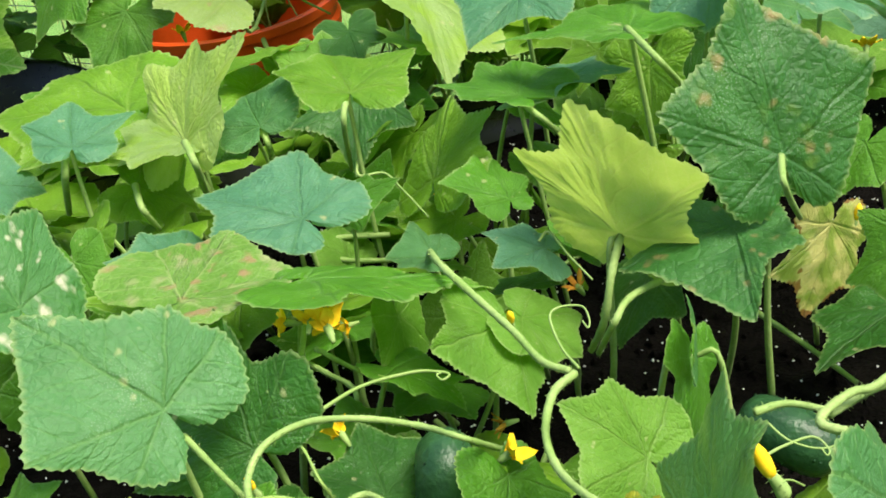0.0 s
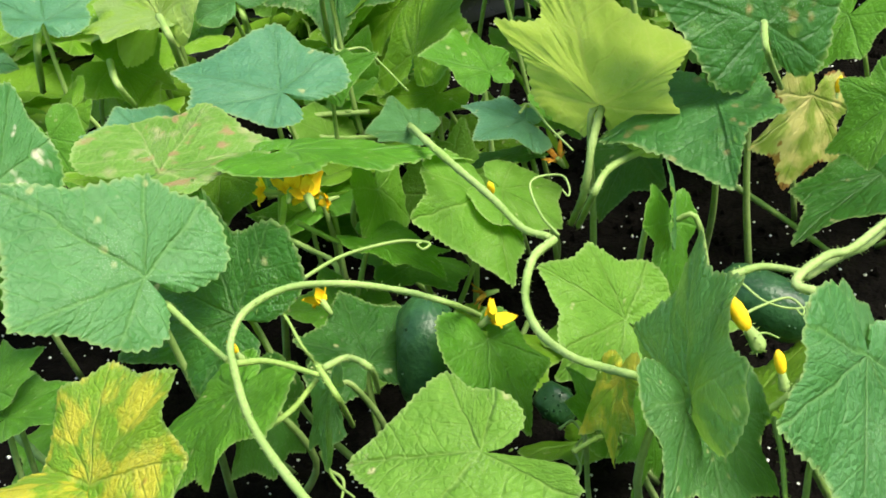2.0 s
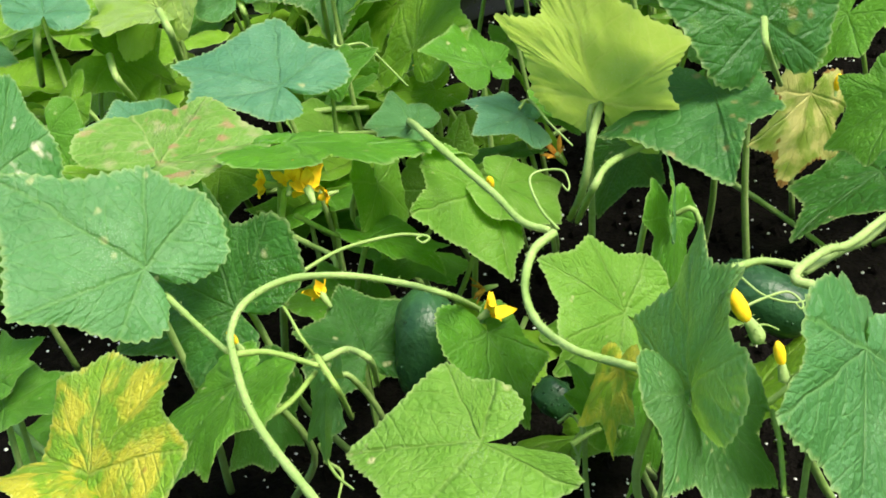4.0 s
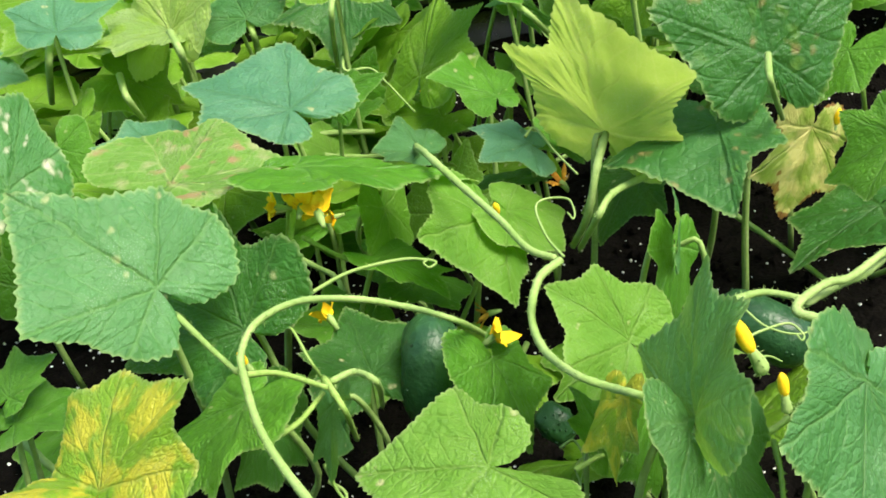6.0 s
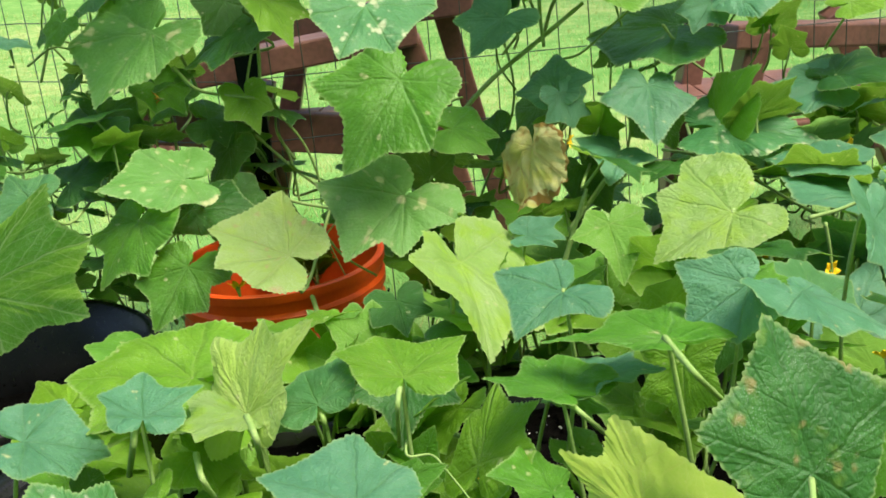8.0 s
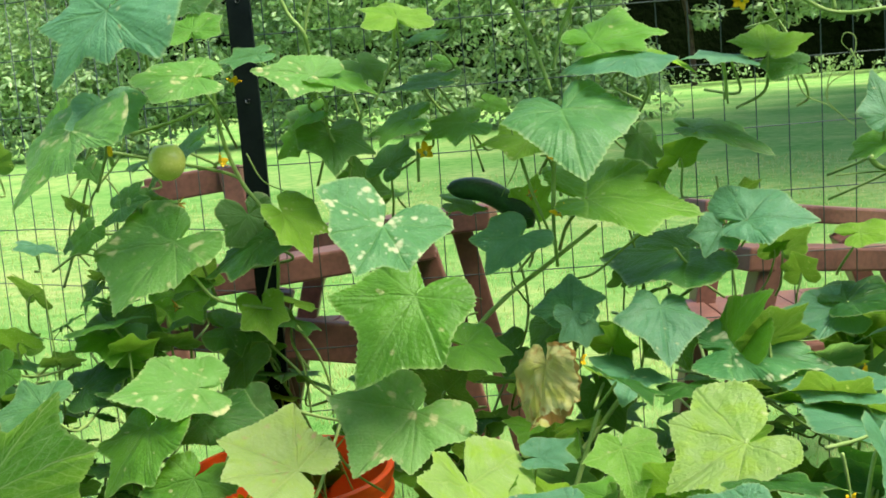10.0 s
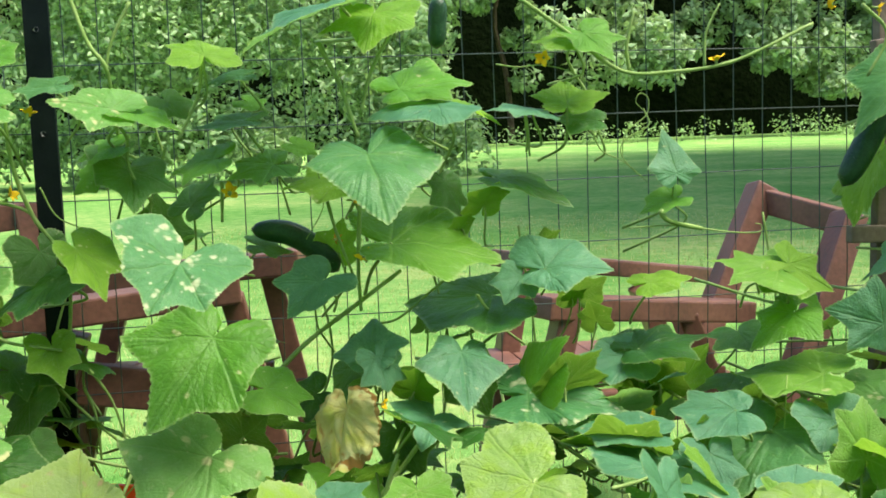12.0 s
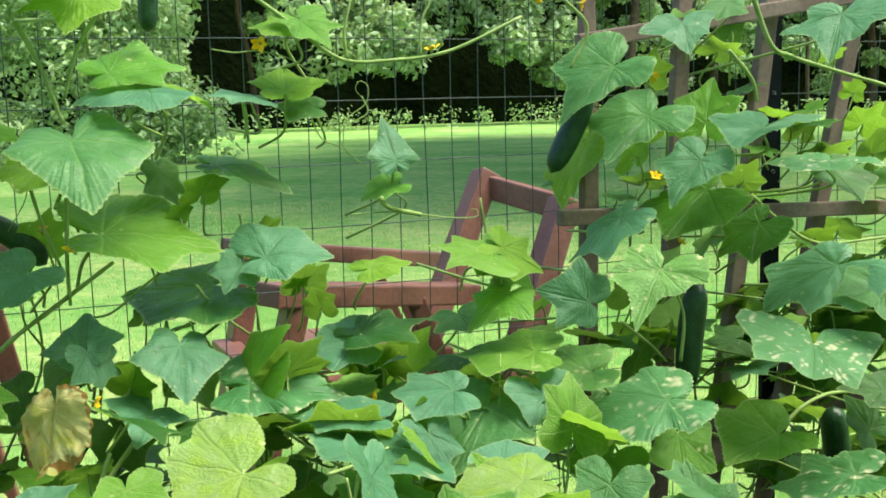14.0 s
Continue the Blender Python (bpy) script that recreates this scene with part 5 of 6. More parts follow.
leaf(FENCE_R, "b", (0.710, 0.720, 0.729), (-35, -18, 66), 0.115, ((-91, 0.75), (-66, 0.92), (42, 0.71), (111, 0.28)))
leaf(FENCE_R, "l", (0.714, 0.750, 0.965), (-38, -17, 101), 0.130, ((-77, 0.65), (-32, 0.63), (67, 0.91), (100, 0.80)))
leaf(FENCE_R, "l", (0.759, 0.719, 0.887), (-32, -9, 111), 0.121, ((-67, 0.71), (-37, 0.55), (64, 0.89), (108, 0.83)))
leaf(FENCE_R, "b", (0.845, 0.700, 0.813), (-42, -10, 112), 0.099, ((-84, 0.62), (-41, 0.56), (70, 0.80), (115, 0.66)))
leaf(FENCE_R, "g", (0.959, 0.840, 0.869), (60, -4, -56), 0.097)

leaf(FENCE_R, "b", (0.965, 0.696, 0.863), (-9, -5, 123), 0.126, ((-142, 0.93), (-86, 0.31), (100, 0.80), (152, 0.93)), full=True)
leaf(FENCE_R, "s", (1.026, 0.620, 0.809), (-4, -6, 108), 0.096, ((-93, 0.99), (-54, 0.87), (42, 0.99), (124, 0.65)))
leaf(FENCE_R, "d", (1.075, 0.660, 0.791), (-29, -3, 178), 0.094)

leaf(FENCE_R, "g", (0.945, 0.820, 0.755), (-14, -31, 47), 0.139, ((-109, 0.97), (-70, 1.08), (23, 0.59), (58, 0.27)))
leaf(FENCE_R, "d", (0.993, 0.735, 0.700), (-39, -27, 75), 0.094, ((-86, 0.84), (-58, 0.95), (45, 0.83), (100, 0.28)))
leaf(FENCE_R, "b", (1.083, 0.650, 0.631), (-27, -19, 71), 0.141, ((-75, 0.98), (-46, 0.88), (43, 0.95), (68, 0.55)))
leaf(FENCE_R, "s", (0.949, 0.550, 0.530), (-14, -10, 142), 0.094, ((-113, 1.22), (-28, 1.35), (43, 1.36), (101, 1.33)), full=True)
leaf(FENCE_R, "l", (1.075, 0.540, 0.609), (-3, -26, 63), 0.076, ((-78, 1.07), (-20, 0.69), (60, 0.99), (103, 0.85)), full=True)
leaf(FENCE_R, "b", (0.871, 0.787, 1.036), (-30, 2, 153), 0.090, ((-109, 0.68), (-39, 0.64), (72, 0.88), (134, 0.55)))
leaf(FENCE_R, "b", (1.037, 0.601, 1.037), (-37, 1, 123), 0.109, ((-80, 0.88), (-36, 0.71), (62, 0.90), (103, 0.51)))
leaf(FENCE_R, "v", (0.719, 0.856, 0.841), (-62, 1, 83), 0.117, ((-58, 0.92), (-31, 0.96), (62, 1.15), (76, 0.42)))
leaf(FENCE_R, "b", (0.378, 0.640, 0.510), (4, -18, 61), 0.089, ((-91, 0.80), (-63, 1.08), (27, 0.86), (71, 0.38)), full=True)
leaf(FENCE_M, "b", (0.243, 0.620, 0.492), (5, -3, 68), 0.103, ((-86, 0.63), (-51, 0.95), (41, 0.97), (80, 0.68)), full=True)
leaf(FENCE_M, "b", (0.268, 0.580, 0.460), (12, 3, 55), 0.150, ((-92, 1.07), (-66, 0.98), (19, 0.70), (52, 0.32)), full=True)
leaf(FENCE_R, "b", (0.317, 0.580, 0.469), (-49, 1, -170), 0.064)

leaf(FENCE_R, "l", (0.441, 0.660, 0.471), (-21, -1, 129), 0.142)

leaf(FENCE_R, "d", (0.994, 0.800, 0.487), (-4, -38, 70), 0.060)

leaf(FENCE_R, "d", (1.142, 0.600, 0.423), (8, -27, 66), 0.080)

leaf(FENCE_R, "g", (0.734, 0.600, 0.403), (-42, -1, 157), 0.089)

leaf(FENCE_R, "g", (0.601, 0.580, 0.394), (-22, -8, 121), 0.089)

leaf(BED_R, "l", (0.490, 0.400, 0.427), (-37, -2, 129), 0.077)

leaf(FENCE_R, "l", (0.974, 0.800, 1.077), (-37, -11, 126), 0.057)

leaf(FENCE_R, "d", (0.721, 0.900, 0.796), (25, -18, -81), 0.099)

leaf(FENCE_R, "b", (0.512, 0.620, 0.489), (-46, 6, -169), 0.086)

leaf(FENCE_R, "d", (1.137, 0.620, 0.350), (56, -17, 12), 0.071)

leaf(FENCE_R, "g", (0.529, 0.800, 0.665), (-47, 31, -128), 0.093)

leaf(FENCE_L, "b", (-0.705, 0.759, 1.054), (-50, -25, 146), 0.130, ((-77, 1.01), (-46, 0.70), (47, 0.79), (100, 0.68)))
leaf(FENCE_L, "b", (-0.728, 0.780, 0.928), (-44, 2, -158), 0.073, ((-88, 0.79), (-35, 0.85), (57, 0.98), (103, 0.63)), full=True)
leaf(FENCE_L, "t", (-0.606, 0.799, 0.960), (8, -27, 89), 0.093, ((-118, 0.69), (-66, 1.05), (30, 0.74), (102, 0.60)), full=True)
leaf(FENCE_L, "l", (-0.523, 0.840, 0.985), (-6, -22, 96), 0.062, ((-101, 0.73), (-54, 0.86), (48, 0.80), (106, 0.51)))
leaf(FENCE_L, "t", (-0.442, 0.798, 0.949), (17, -34, 92), 0.085, ((-123, 0.50), (-69, 0.86), (43, 0.66), (119, 0.75)))
leaf(FENCE_L, "g", (-0.422, 0.820, 0.945), (-17, 16, -93), 0.076)

leaf(FENCE_L, "t", (-0.767, 0.742, 0.901), (-47, -12, 131), 0.137, ((-87, 0.93), (-58, 0.73), (47, 0.62), (100, 0.46)))
leaf(FENCE_L, "v", (-0.504, 0.821, 0.758), (-46, -1, -126), 0.085, ((-83, 0.82), (-54, 1.05), (43, 0.87), (65, 0.41)))
leaf(FENCE_L, "d", (-0.545, 0.880, 0.714), (-22, -17, 95), 0.112, ((-94, 0.93), (-64, 0.99), (30, 0.71), (63, 0.37)))
leaf(FENCE_L, "d", (-0.782, 0.900, 0.588), (-13, -24, -169), 0.089, ((-122, 0.93), (-56, 0.86), (50, 0.78), (132, 0.63)))
leaf(FENCE_M, "v", (-0.319, 0.840, 1.021), (29, 2, 13), 0.082)

leaf(FENCE_M, "b", (-0.128, 0.800, 1.083), (-17, -7, 93), 0.154)

leaf(FENCE_M, "v", (-0.082, 0.800, 1.072), (-31, -1, 163), 0.099)

leaf(FENCE_M, "g", (-0.042, 0.851, 0.966), (9, 23, -91), 0.109, ((-76, 0.32), (-62, 1.08), (45, 0.87), (66, 0.47)))
leaf(FENCE_M, "b", (0.003, 0.800, 0.943), (-3, -17, 81), 0.103, ((-95, 1.00), (-58, 0.94), (34, 0.73), (74, 0.30)))
leaf(FENCE_M, "v", (0.021, 0.860, 0.946), (-15, 9, -93), 0.095)

leaf(FENCE_M, "b", (0.159, 0.860, 0.930), (10, -11, 96), 0.079)

leaf(FENCE_M, "v", (0.211, 0.858, 0.935), (30, -0, -13), 0.103, ((-74, 0.31), (-60, 0.63), (69, 0.70), (83, 0.39)))
leaf(FENCE_M, "d", (0.257, 0.868, 0.913), (11, -28, 61), 0.065, ((-92, 0.48), (-64, 0.96), (41, 0.76), (71, 0.47)))
leaf(FENCE_M, "d", (0.112, 0.896, 0.829), (-15, 6, -116), 0.122, ((-79, 0.34), (-65, 0.98), (25, 0.66), (63, 0.45)))
leaf(FENCE_R, "b", (0.379, 0.847, 0.827), (59, 1, 6), 0.086, ((-93, 0.41), (-79, 0.56), (87, 0.51), (102, 0.27)))
leaf(FENCE_M, "d", (0.031, 0.917, 0.826), (-57, 4, -140), 0.065, ((-78, 0.57), (-32, 0.83), (63, 1.04), (86, 0.43)))
leaf(FENCE_M, "v", (-0.133, 0.850, 0.843), (-2, -26, 99), 0.090)

leaf(FENCE_M, "g", (-0.231, 0.850, 0.864), (-12, -25, 107), 0.073)

leaf(FENCE_L, "d", (-0.432, 0.870, 0.864), (-40, -9, -163), 0.085)

leaf(FENCE_M, "d", (-0.271, 0.860, 0.927), (-4, -14, 87), 0.073)

leaf(FENCE_M, "d", (-0.272, 0.860, 0.992), (-7, -15, 87), 0.056)

leaf(FENCE_M, "g", (-0.315, 0.860, 0.875), (-14, -25, 86), 0.069)

leaf(FENCE_L, "g", (-0.455, 0.870, 0.898), (-13, -27, 86), 0.056)

leaf(FENCE_M, "g", (0.241, 0.860, 1.042), (-32, 12, -160), 0.077)

leaf(FENCE_M, "v", (0.227, 0.870, 1.035), (10, -27, 74), 0.064)

leaf(FENCE_L, "g", (-0.614, 0.860, 1.026), (33, -4, 3), 0.067)

leaf(FENCE_L, "d", (-0.572, 0.920, 0.748), (-63, 12, -139), 0.079)

leaf(FENCE_M, "d", (-0.353, 0.900, 0.808), (48, 8, -51), 0.064)

leaf(FENCE_R, "g", (0.375, 0.860, 0.787), (-17, -21, 93), 0.054)

leaf(FENCE_R, "v", (0.317, 0.800, 0.669), (12, 14, -88), 0.068)

leaf(FENCE_M, "d", (-0.254, 0.900, 0.744), (-13, 18, -93), 0.052)

leaf(FENCE_M, "g", (-0.257, 0.720, 0.568), (-12, 31, -79), 0.075)

leaf(FENCE_L, "d", (-0.768, 0.930, 0.773), (22, 39, -102), 0.060)

leaf(FENCE_L, "d", (-0.660, 0.930, 0.854), (-34, -21, 90), 0.095)

leaf(FENCE_L, "g", (-0.795, 0.850, 0.749), (-47, -27, 130), 0.047)

leaf(FENCE_L, "d", (-0.622, 0.900, 0.579), (-20, 30, -94), 0.072)

leaf(FENCE_L, "v", (-0.552, 0.850, 0.620), (-48, -0, -150), 0.064)

leaf(FENCE_L, "d", (-0.637, 0.750, 0.484), (-3, 20, -94), 0.102)

leaf(FENCE_L, "d", (-0.813, 0.800, 0.529), (22, 25, -71), 0.080)

leaf(FENCE_L, "d", (-0.820, 0.950, 0.839), (-45, 18, -137), 0.038)

leaf(FENCE_L, "d", (-0.848, 0.930, 0.725), (-27, -41, 85), 0.030)

leaf(FENCE_L, "d", (-0.732, 0.940, 0.779), (-35, 19, -112), 0.051)

leaf(FENCE_L, "d", (-0.827, 0.950, 0.651), (-49, -25, 111), 0.050)

leaf(FENCE_L, "g", (-0.690, 0.900, 0.639), (-44, 20, -122), 0.061)

leaf(FENCE_L, "d", (-0.731, 0.850, 0.528), (-32, 22, -125), 0.069)

leaf(FENCE_L, "g", (-0.830, 0.900, 0.921), (-49, -26, 120), 0.047)

leaf(FENCE_L, "d", (-0.634, 0.920, 1.072), (-32, 24, -147), 0.049)

leaf(FENCE_L, "g", (-0.485, 0.900, 0.865), (-52, -31, 127), 0.048)

leaf(FENCE_M, "d", (-0.379, 0.900, 0.961), (-35, 21, -139), 0.046)

leaf(FENCE_M, "g", (-0.261, 0.900, 0.956), (-22, 22, -120), 0.037)

leaf(FENCE_M, "g", (-0.196, 0.900, 0.891), (-23, 28, -121), 0.037)

leaf(FENCE_L, "d", (-0.390, 0.920, 0.774), (82, -11, 43), 0.063)

leaf(FENCE_M, "d", (-0.185, 0.850, 0.523), (-38, -39, 113), 0.058)

leaf(FENCE_M, "d", (-0.072, 0.800, 0.472), (-56, 19, -162), 0.080)

leaf(FENCE_M, "d", (-0.121, 0.900, 0.545), (-60, -25, 105), 0.083)

leaf(FENCE_M, "d", (0.042, 0.850, 0.545), (-57, 11, -157), 0.080)

vine(BED_L, 0.0025, (-0.331, -0.437, 0.500), (-0.352, -0.400, 0.500), (-0.363, -0.375, 0.500), (-0.371, -0.345, 0.500), (-0.374, -0.325, 0.500), (-0.368, -0.304, 0.500), (-0.349, -0.292, 0.500), (-0.322, -0.295, 0.500), (-0.296, -0.294, 0.490), (-0.272, -0.310, 0.490), (-0.256, -0.253, 0.430))
vine(BED_M, 0.0028, (-0.215, -0.272, 0.490), (-0.228, -0.285, 0.490), (-0.236, -0.313, 0.490), (-0.234, -0.338, 0.490), (-0.225, -0.368, 0.500), (-0.212, -0.379, 0.500), (-0.195, -0.390, 0.500), (-0.166, -0.331, 0.430))
vine(BED_M, 0.0031, (-0.283, -0.068, 0.450), (-0.276, -0.150, 0.490), (-0.259, -0.189, 0.490), (-0.241, -0.229, 0.490), (-0.230, -0.258, 0.490), (-0.217, -0.270, 0.490))
vine(BED_M, 0.0036, (-0.161, -0.117, 0.470), (-0.174, -0.155, 0.470), (-0.182, -0.163, 0.440), (-0.188, -0.138, 0.400))
vine(BED_R, 0.0031, (-0.144, -0.157, 0.460), (-0.168, -0.172, 0.460), (-0.182, -0.196, 0.460), (-0.184, -0.142, 0.400))
vine(BED_R, 0.0029, (-0.060, -0.064, 0.360), (-0.039, -0.113, 0.360), (-0.021, -0.161, 0.360))
vine(BED_R, 0.0027, (-0.136, -0.309, 0.480), (-0.120, -0.306, 0.480), (-0.104, -0.314, 0.480))
vine(BED_R, 0.0031, (-0.100, -0.331, 0.480), (-0.109, -0.324, 0.480), (-0.105, -0.316, 0.480), (-0.088, -0.305, 0.480), (-0.076, -0.303, 0.480), (-0.054, -0.288, 0.480), (-0.039, -0.279, 0.480))
vine(BED_R, 0.0030, (-0.099, -0.307, 0.470), (-0.078, -0.296, 0.470), (-0.061, -0.289, 0.470), (-0.036, -0.270, 0.470))
vine(BED_L, 0.0023, (-0.418, -0.263, 0.480), (-0.396, -0.295, 0.480), (-0.381, -0.316, 0.480))
vine(BED_L, 0.0028, (-0.360, -0.124, 0.470), (-0.361, -0.166, 0.470), (-0.362, -0.217, 0.470), (-0.374, -0.184, 0.420))
vine(BED_L, 0.0021, (-0.361, -0.147, 0.440), (-0.336, -0.174, 0.440), (-0.316, -0.189, 0.440))
tendril(BED_M, 0.0012, (-0.353, -0.235, 0.460), (-0.329, -0.218, 0.460), (-0.300, -0.212, 0.460), (-0.285, -0.215, 0.460), (-0.279, -0.219, 0.460), (-0.283, -0.223, 0.460), (-0.286, -0.218, 0.460), (-0.283, -0.216, 0.460))
vine(BED_M, 0.0022, (-0.340, -0.317, 0.470), (-0.330, -0.341, 0.470), (-0.331, -0.311, 0.420))
vine(BED_M, 0.0024, (-0.337, -0.320, 0.470), (-0.325, -0.315, 0.470), (-0.314, -0.325, 0.470), (-0.317, -0.288, 0.420))
vine(BED_L, 0.0021, (-0.368, -0.345, 0.460), (-0.354, -0.335, 0.460), (-0.342, -0.316, 0.460))
vine(BED_L, 0.0012, (-0.375, -0.255, 0.460), (-0.362, -0.259, 0.460), (-0.350, -0.289, 0.460), (-0.345, -0.286, 0.440))
vine(BED_L, 0.0030, (-0.515, -0.283, 0.430), (-0.485, -0.316, 0.430), (-0.462, -0.333, 0.430))
vine(BED_R, 0.0022, (-0.151, -0.386, 0.460), (-0.128, -0.372, 0.460), (-0.111, -0.355, 0.460))
vine(BED_R, 0.0017, (-0.143, -0.394, 0.470), (-0.146, -0.413, 0.470), (-0.153, -0.439, 0.470))
vine(BED_L, 0.0021, (-0.374, -0.330, 0.490), (-0.358, -0.332, 0.490), (-0.335, -0.346, 0.490))
vine(BED_M, 0.0036, (-0.384, 0.050, 0.400), (-0.357, 0.058, 0.400), (-0.316, 0.051, 0.400))
vine(BED_M, 0.0032, (-0.377, 0.049, 0.390), (-0.341, 0.034, 0.390), (-0.301, 0.026, 0.390))
vine(BED_M, 0.0029, (-0.353, -0.042, 0.370), (-0.336, -0.041, 0.370), (-0.320, -0.049, 0.370))
vine(BED_L, 0.0028, (-0.392, -0.066, 0.380), (-0.367, -0.093, 0.380), (-0.347, -0.118, 0.380), (-0.347, -0.161, 0.380))
vine(BED_M, 0.0030, (-0.345, -0.004, 0.370), (-0.310, -0.006, 0.370), (-0.284, -0.011, 0.370))
vine(BED_M, 0.0027, (-0.349, 0.030, 0.370), (-0.344, 0.112, 0.370), (-0.347, 0.143, 0.370))
vine(BED_M, 0.0027, (-0.405, 0.012, 0.360), (-0.365, 0.017, 0.360), (-0.328, 0.032, 0.360))
vine(BED_M, 0.0023, (-0.240, 0.053, 0.390), (-0.263, 0.051, 0.390), (-0.271, 0.001, 0.390))
vine(BED_M, 0.0016, (-0.226, -0.369, 0.440), (-0.217, -0.364, 0.440), (-0.211, -0.362, 0.440))
tendril(BED_M, 0.0009, (-0.211, -0.256, 0.480), (-0.217, -0.236, 0.480), (-0.219, -0.208, 0.480), (-0.213, -0.199, 0.480), (-0.200, -0.201, 0.480), (-0.198, -0.214, 0.480), (-0.200, -0.222, 0.480), (-0.202, -0.215, 0.480))
tendril(BED_M, 0.0013, (-0.332, 0.068, 0.460), (-0.330, 0.043, 0.460), (-0.311, 0.041, 0.460), (-0.299, 0.013, 0.460), (-0.281, -0.037, 0.460))
tendril(BED_M, 0.0011, (-0.212, -0.108, 0.470), (-0.204, -0.099, 0.470), (-0.196, -0.131, 0.470), (-0.187, -0.161, 0.470))
tendril(BED_R, 0.0008, (-0.133, -0.316, 0.480), (-0.127, -0.331, 0.480), (-0.116, -0.339, 0.480), (-0.105, -0.338, 0.480))
tendril(BED_R, 0.0008, (-0.139, -0.338, 0.480), (-0.130, -0.334, 0.480), (-0.116, -0.331, 0.480), (-0.112, -0.340, 0.480), (-0.114, -0.344, 0.480), (-0.115, -0.339, 0.480))
tendril(BED_M, 0.0009, (-0.226, -0.316, 0.400), (-0.218, -0.312, 0.400), (-0.215, -0.327, 0.400), (-0.221, -0.345, 0.400))
tendril(BED_L, 0.0011, (-0.348, -0.326, 0.420), (-0.340, -0.347, 0.420), (-0.331, -0.359, 0.420))
tendril(BED_M, 0.0012, (-0.349, -0.319, 0.400), (-0.340, -0.329, 0.400), (-0.342, -0.347, 0.400))
vine(BED_M, 0.0033, (-0.330, 0.093, 0.510), (-0.333, 0.035, 0.510), (-0.340, 0.096, 0.440))
vine(BED_M, 0.0033, (-0.404, 0.096, 0.490), (-0.396, 0.060, 0.490), (-0.404, 0.111, 0.440))
vine(BED_L, 0.0041, (-0.458, 0.063, 0.500), (-0.445, 0.023, 0.500), (-0.454, 0.069, 0.450))
vine(BED_R, 0.0033, (-0.127, 0.004, 0.560), (-0.120, -0.058, 0.560), (-0.093, -0.026, 0.520))
vine(BED_M, 0.0031, (-0.205, 0.025, 0.510), (-0.193, -0.009, 0.510), (-0.174, 0.012, 0.480))
vine(BED_L, 0.0037, (-0.505, 0.064, 0.470), (-0.493, 0.024, 0.470), (-0.491, 0.043, 0.440))
vine(BED_R, 0.0027, (-0.079, -0.172, 0.540), (-0.088, -0.205, 0.540), (-0.056, -0.143, 0.480))
vine(BED_L, 0.0053, (-0.496, 0.660, 0.429), (-0.474, 0.660, 0.370), (-0.446, 0.500, 0.388))
vine(BED_L, 0.0042, (-0.555, 0.089, 0.500), (-0.545, 0.037, 0.500), (-0.574, 0.094, 0.440))
vine(FENCE_L, 0.0048, (-0.498, 0.840, 1.115), (-0.475, 0.840, 1.043), (-0.451, 0.840, 1.002), (-0.449, 0.900, 0.914), (-0.435, 0.900, 0.863))
vine(FENCE_L, 0.0040, (-0.416, 0.850, 1.097), (-0.444, 0.850, 1.043), (-0.454, 0.850, 1.003))
vine(FENCE_L, 0.0049, (-0.595, 0.860, 0.969), (-0.589, 0.860, 0.879), (-0.566, 0.860, 0.804), (-0.529, 0.860, 0.744), (-0.531, 0.900, 0.679), (-0.540, 0.900, 0.593))
vine(FENCE_L, 0.0041, (-0.719, 0.860, 0.885), (-0.653, 0.860, 0.900), (-0.595, 0.860, 0.922))
vine(FENCE_L, 0.0041, (-0.757, 0.860, 0.863), (-0.693, 0.860, 0.847), (-0.597, 0.860, 0.822), (-0.566, 0.860, 0.808))
vine(FENCE_L, 0.0041, (-0.648, 0.840, 0.673), (-0.614, 0.840, 0.634), (-0.538, 0.840, 0.615))
vine(FENCE_L, 0.0035, (-0.559, 0.920, 0.543), (-0.503, 0.920, 0.479), (-0.453, 0.920, 0.432))
vine(FENCE_M, 0.0056, (-0.160, 0.820, 1.034), (-0.132, 0.820, 0.973), (-0.111, 0.800, 0.900))
vine(FENCE_M, 0.0048, (-0.036, 0.820, 1.072), (-0.082, 0.820, 1.003), (-0.105, 0.820, 0.932))
vine(FENCE_M, 0.0050, (-0.109, 0.840, 0.801), (-0.115, 0.840, 0.710), (-0.117, 0.800, 0.653))
vine(FENCE_M, 0.0058, (-0.251, 0.820, 0.556), (-0.195, 0.820, 0.608), (-0.127, 0.820, 0.655), (-0.055, 0.820, 0.705))
vine(FENCE_M, 0.0042, (-0.159, 0.860, 0.827), (-0.145, 0.860, 0.768), (-0.124, 0.840, 0.702))
vine(FENCE_M, 0.0041, (-0.432, 0.860, 0.913), (-0.431, 0.860, 0.864), (-0.401, 0.860, 0.813))
vine(FENCE_M, 0.0041, (-0.324, 0.860, 1.015), (-0.331, 0.860, 0.966), (-0.363, 0.860, 0.902))
vine(FENCE_M, 0.0041, (-0.304, 0.860, 0.842), (-0.307, 0.860, 0.784))
vine(FENCE_M, 0.0042, (0.149, 0.870, 0.927), (0.152, 0.870, 0.889), (0.149, 0.870, 0.868))
vine(FENCE_M, 0.0034, (0.076, 0.900, 0.785), (0.102, 0.900, 0.809), (0.111, 0.900, 0.824))
vine(FENCE_M, 0.0043, (0.150, 0.860, 0.652), (0.115, 0.860, 0.628), (0.089, 0.860, 0.633))
vine(FENCE_M, 0.0062, (-0.109, 0.700, 0.410), (-0.076, 0.700, 0.452), (-0.052, 0.700, 0.483))
vine(FENCE_M, 0.0035, (0.141, 0.900, 0.935), (0.158, 0.900, 0.918), (0.162, 0.900, 0.861))
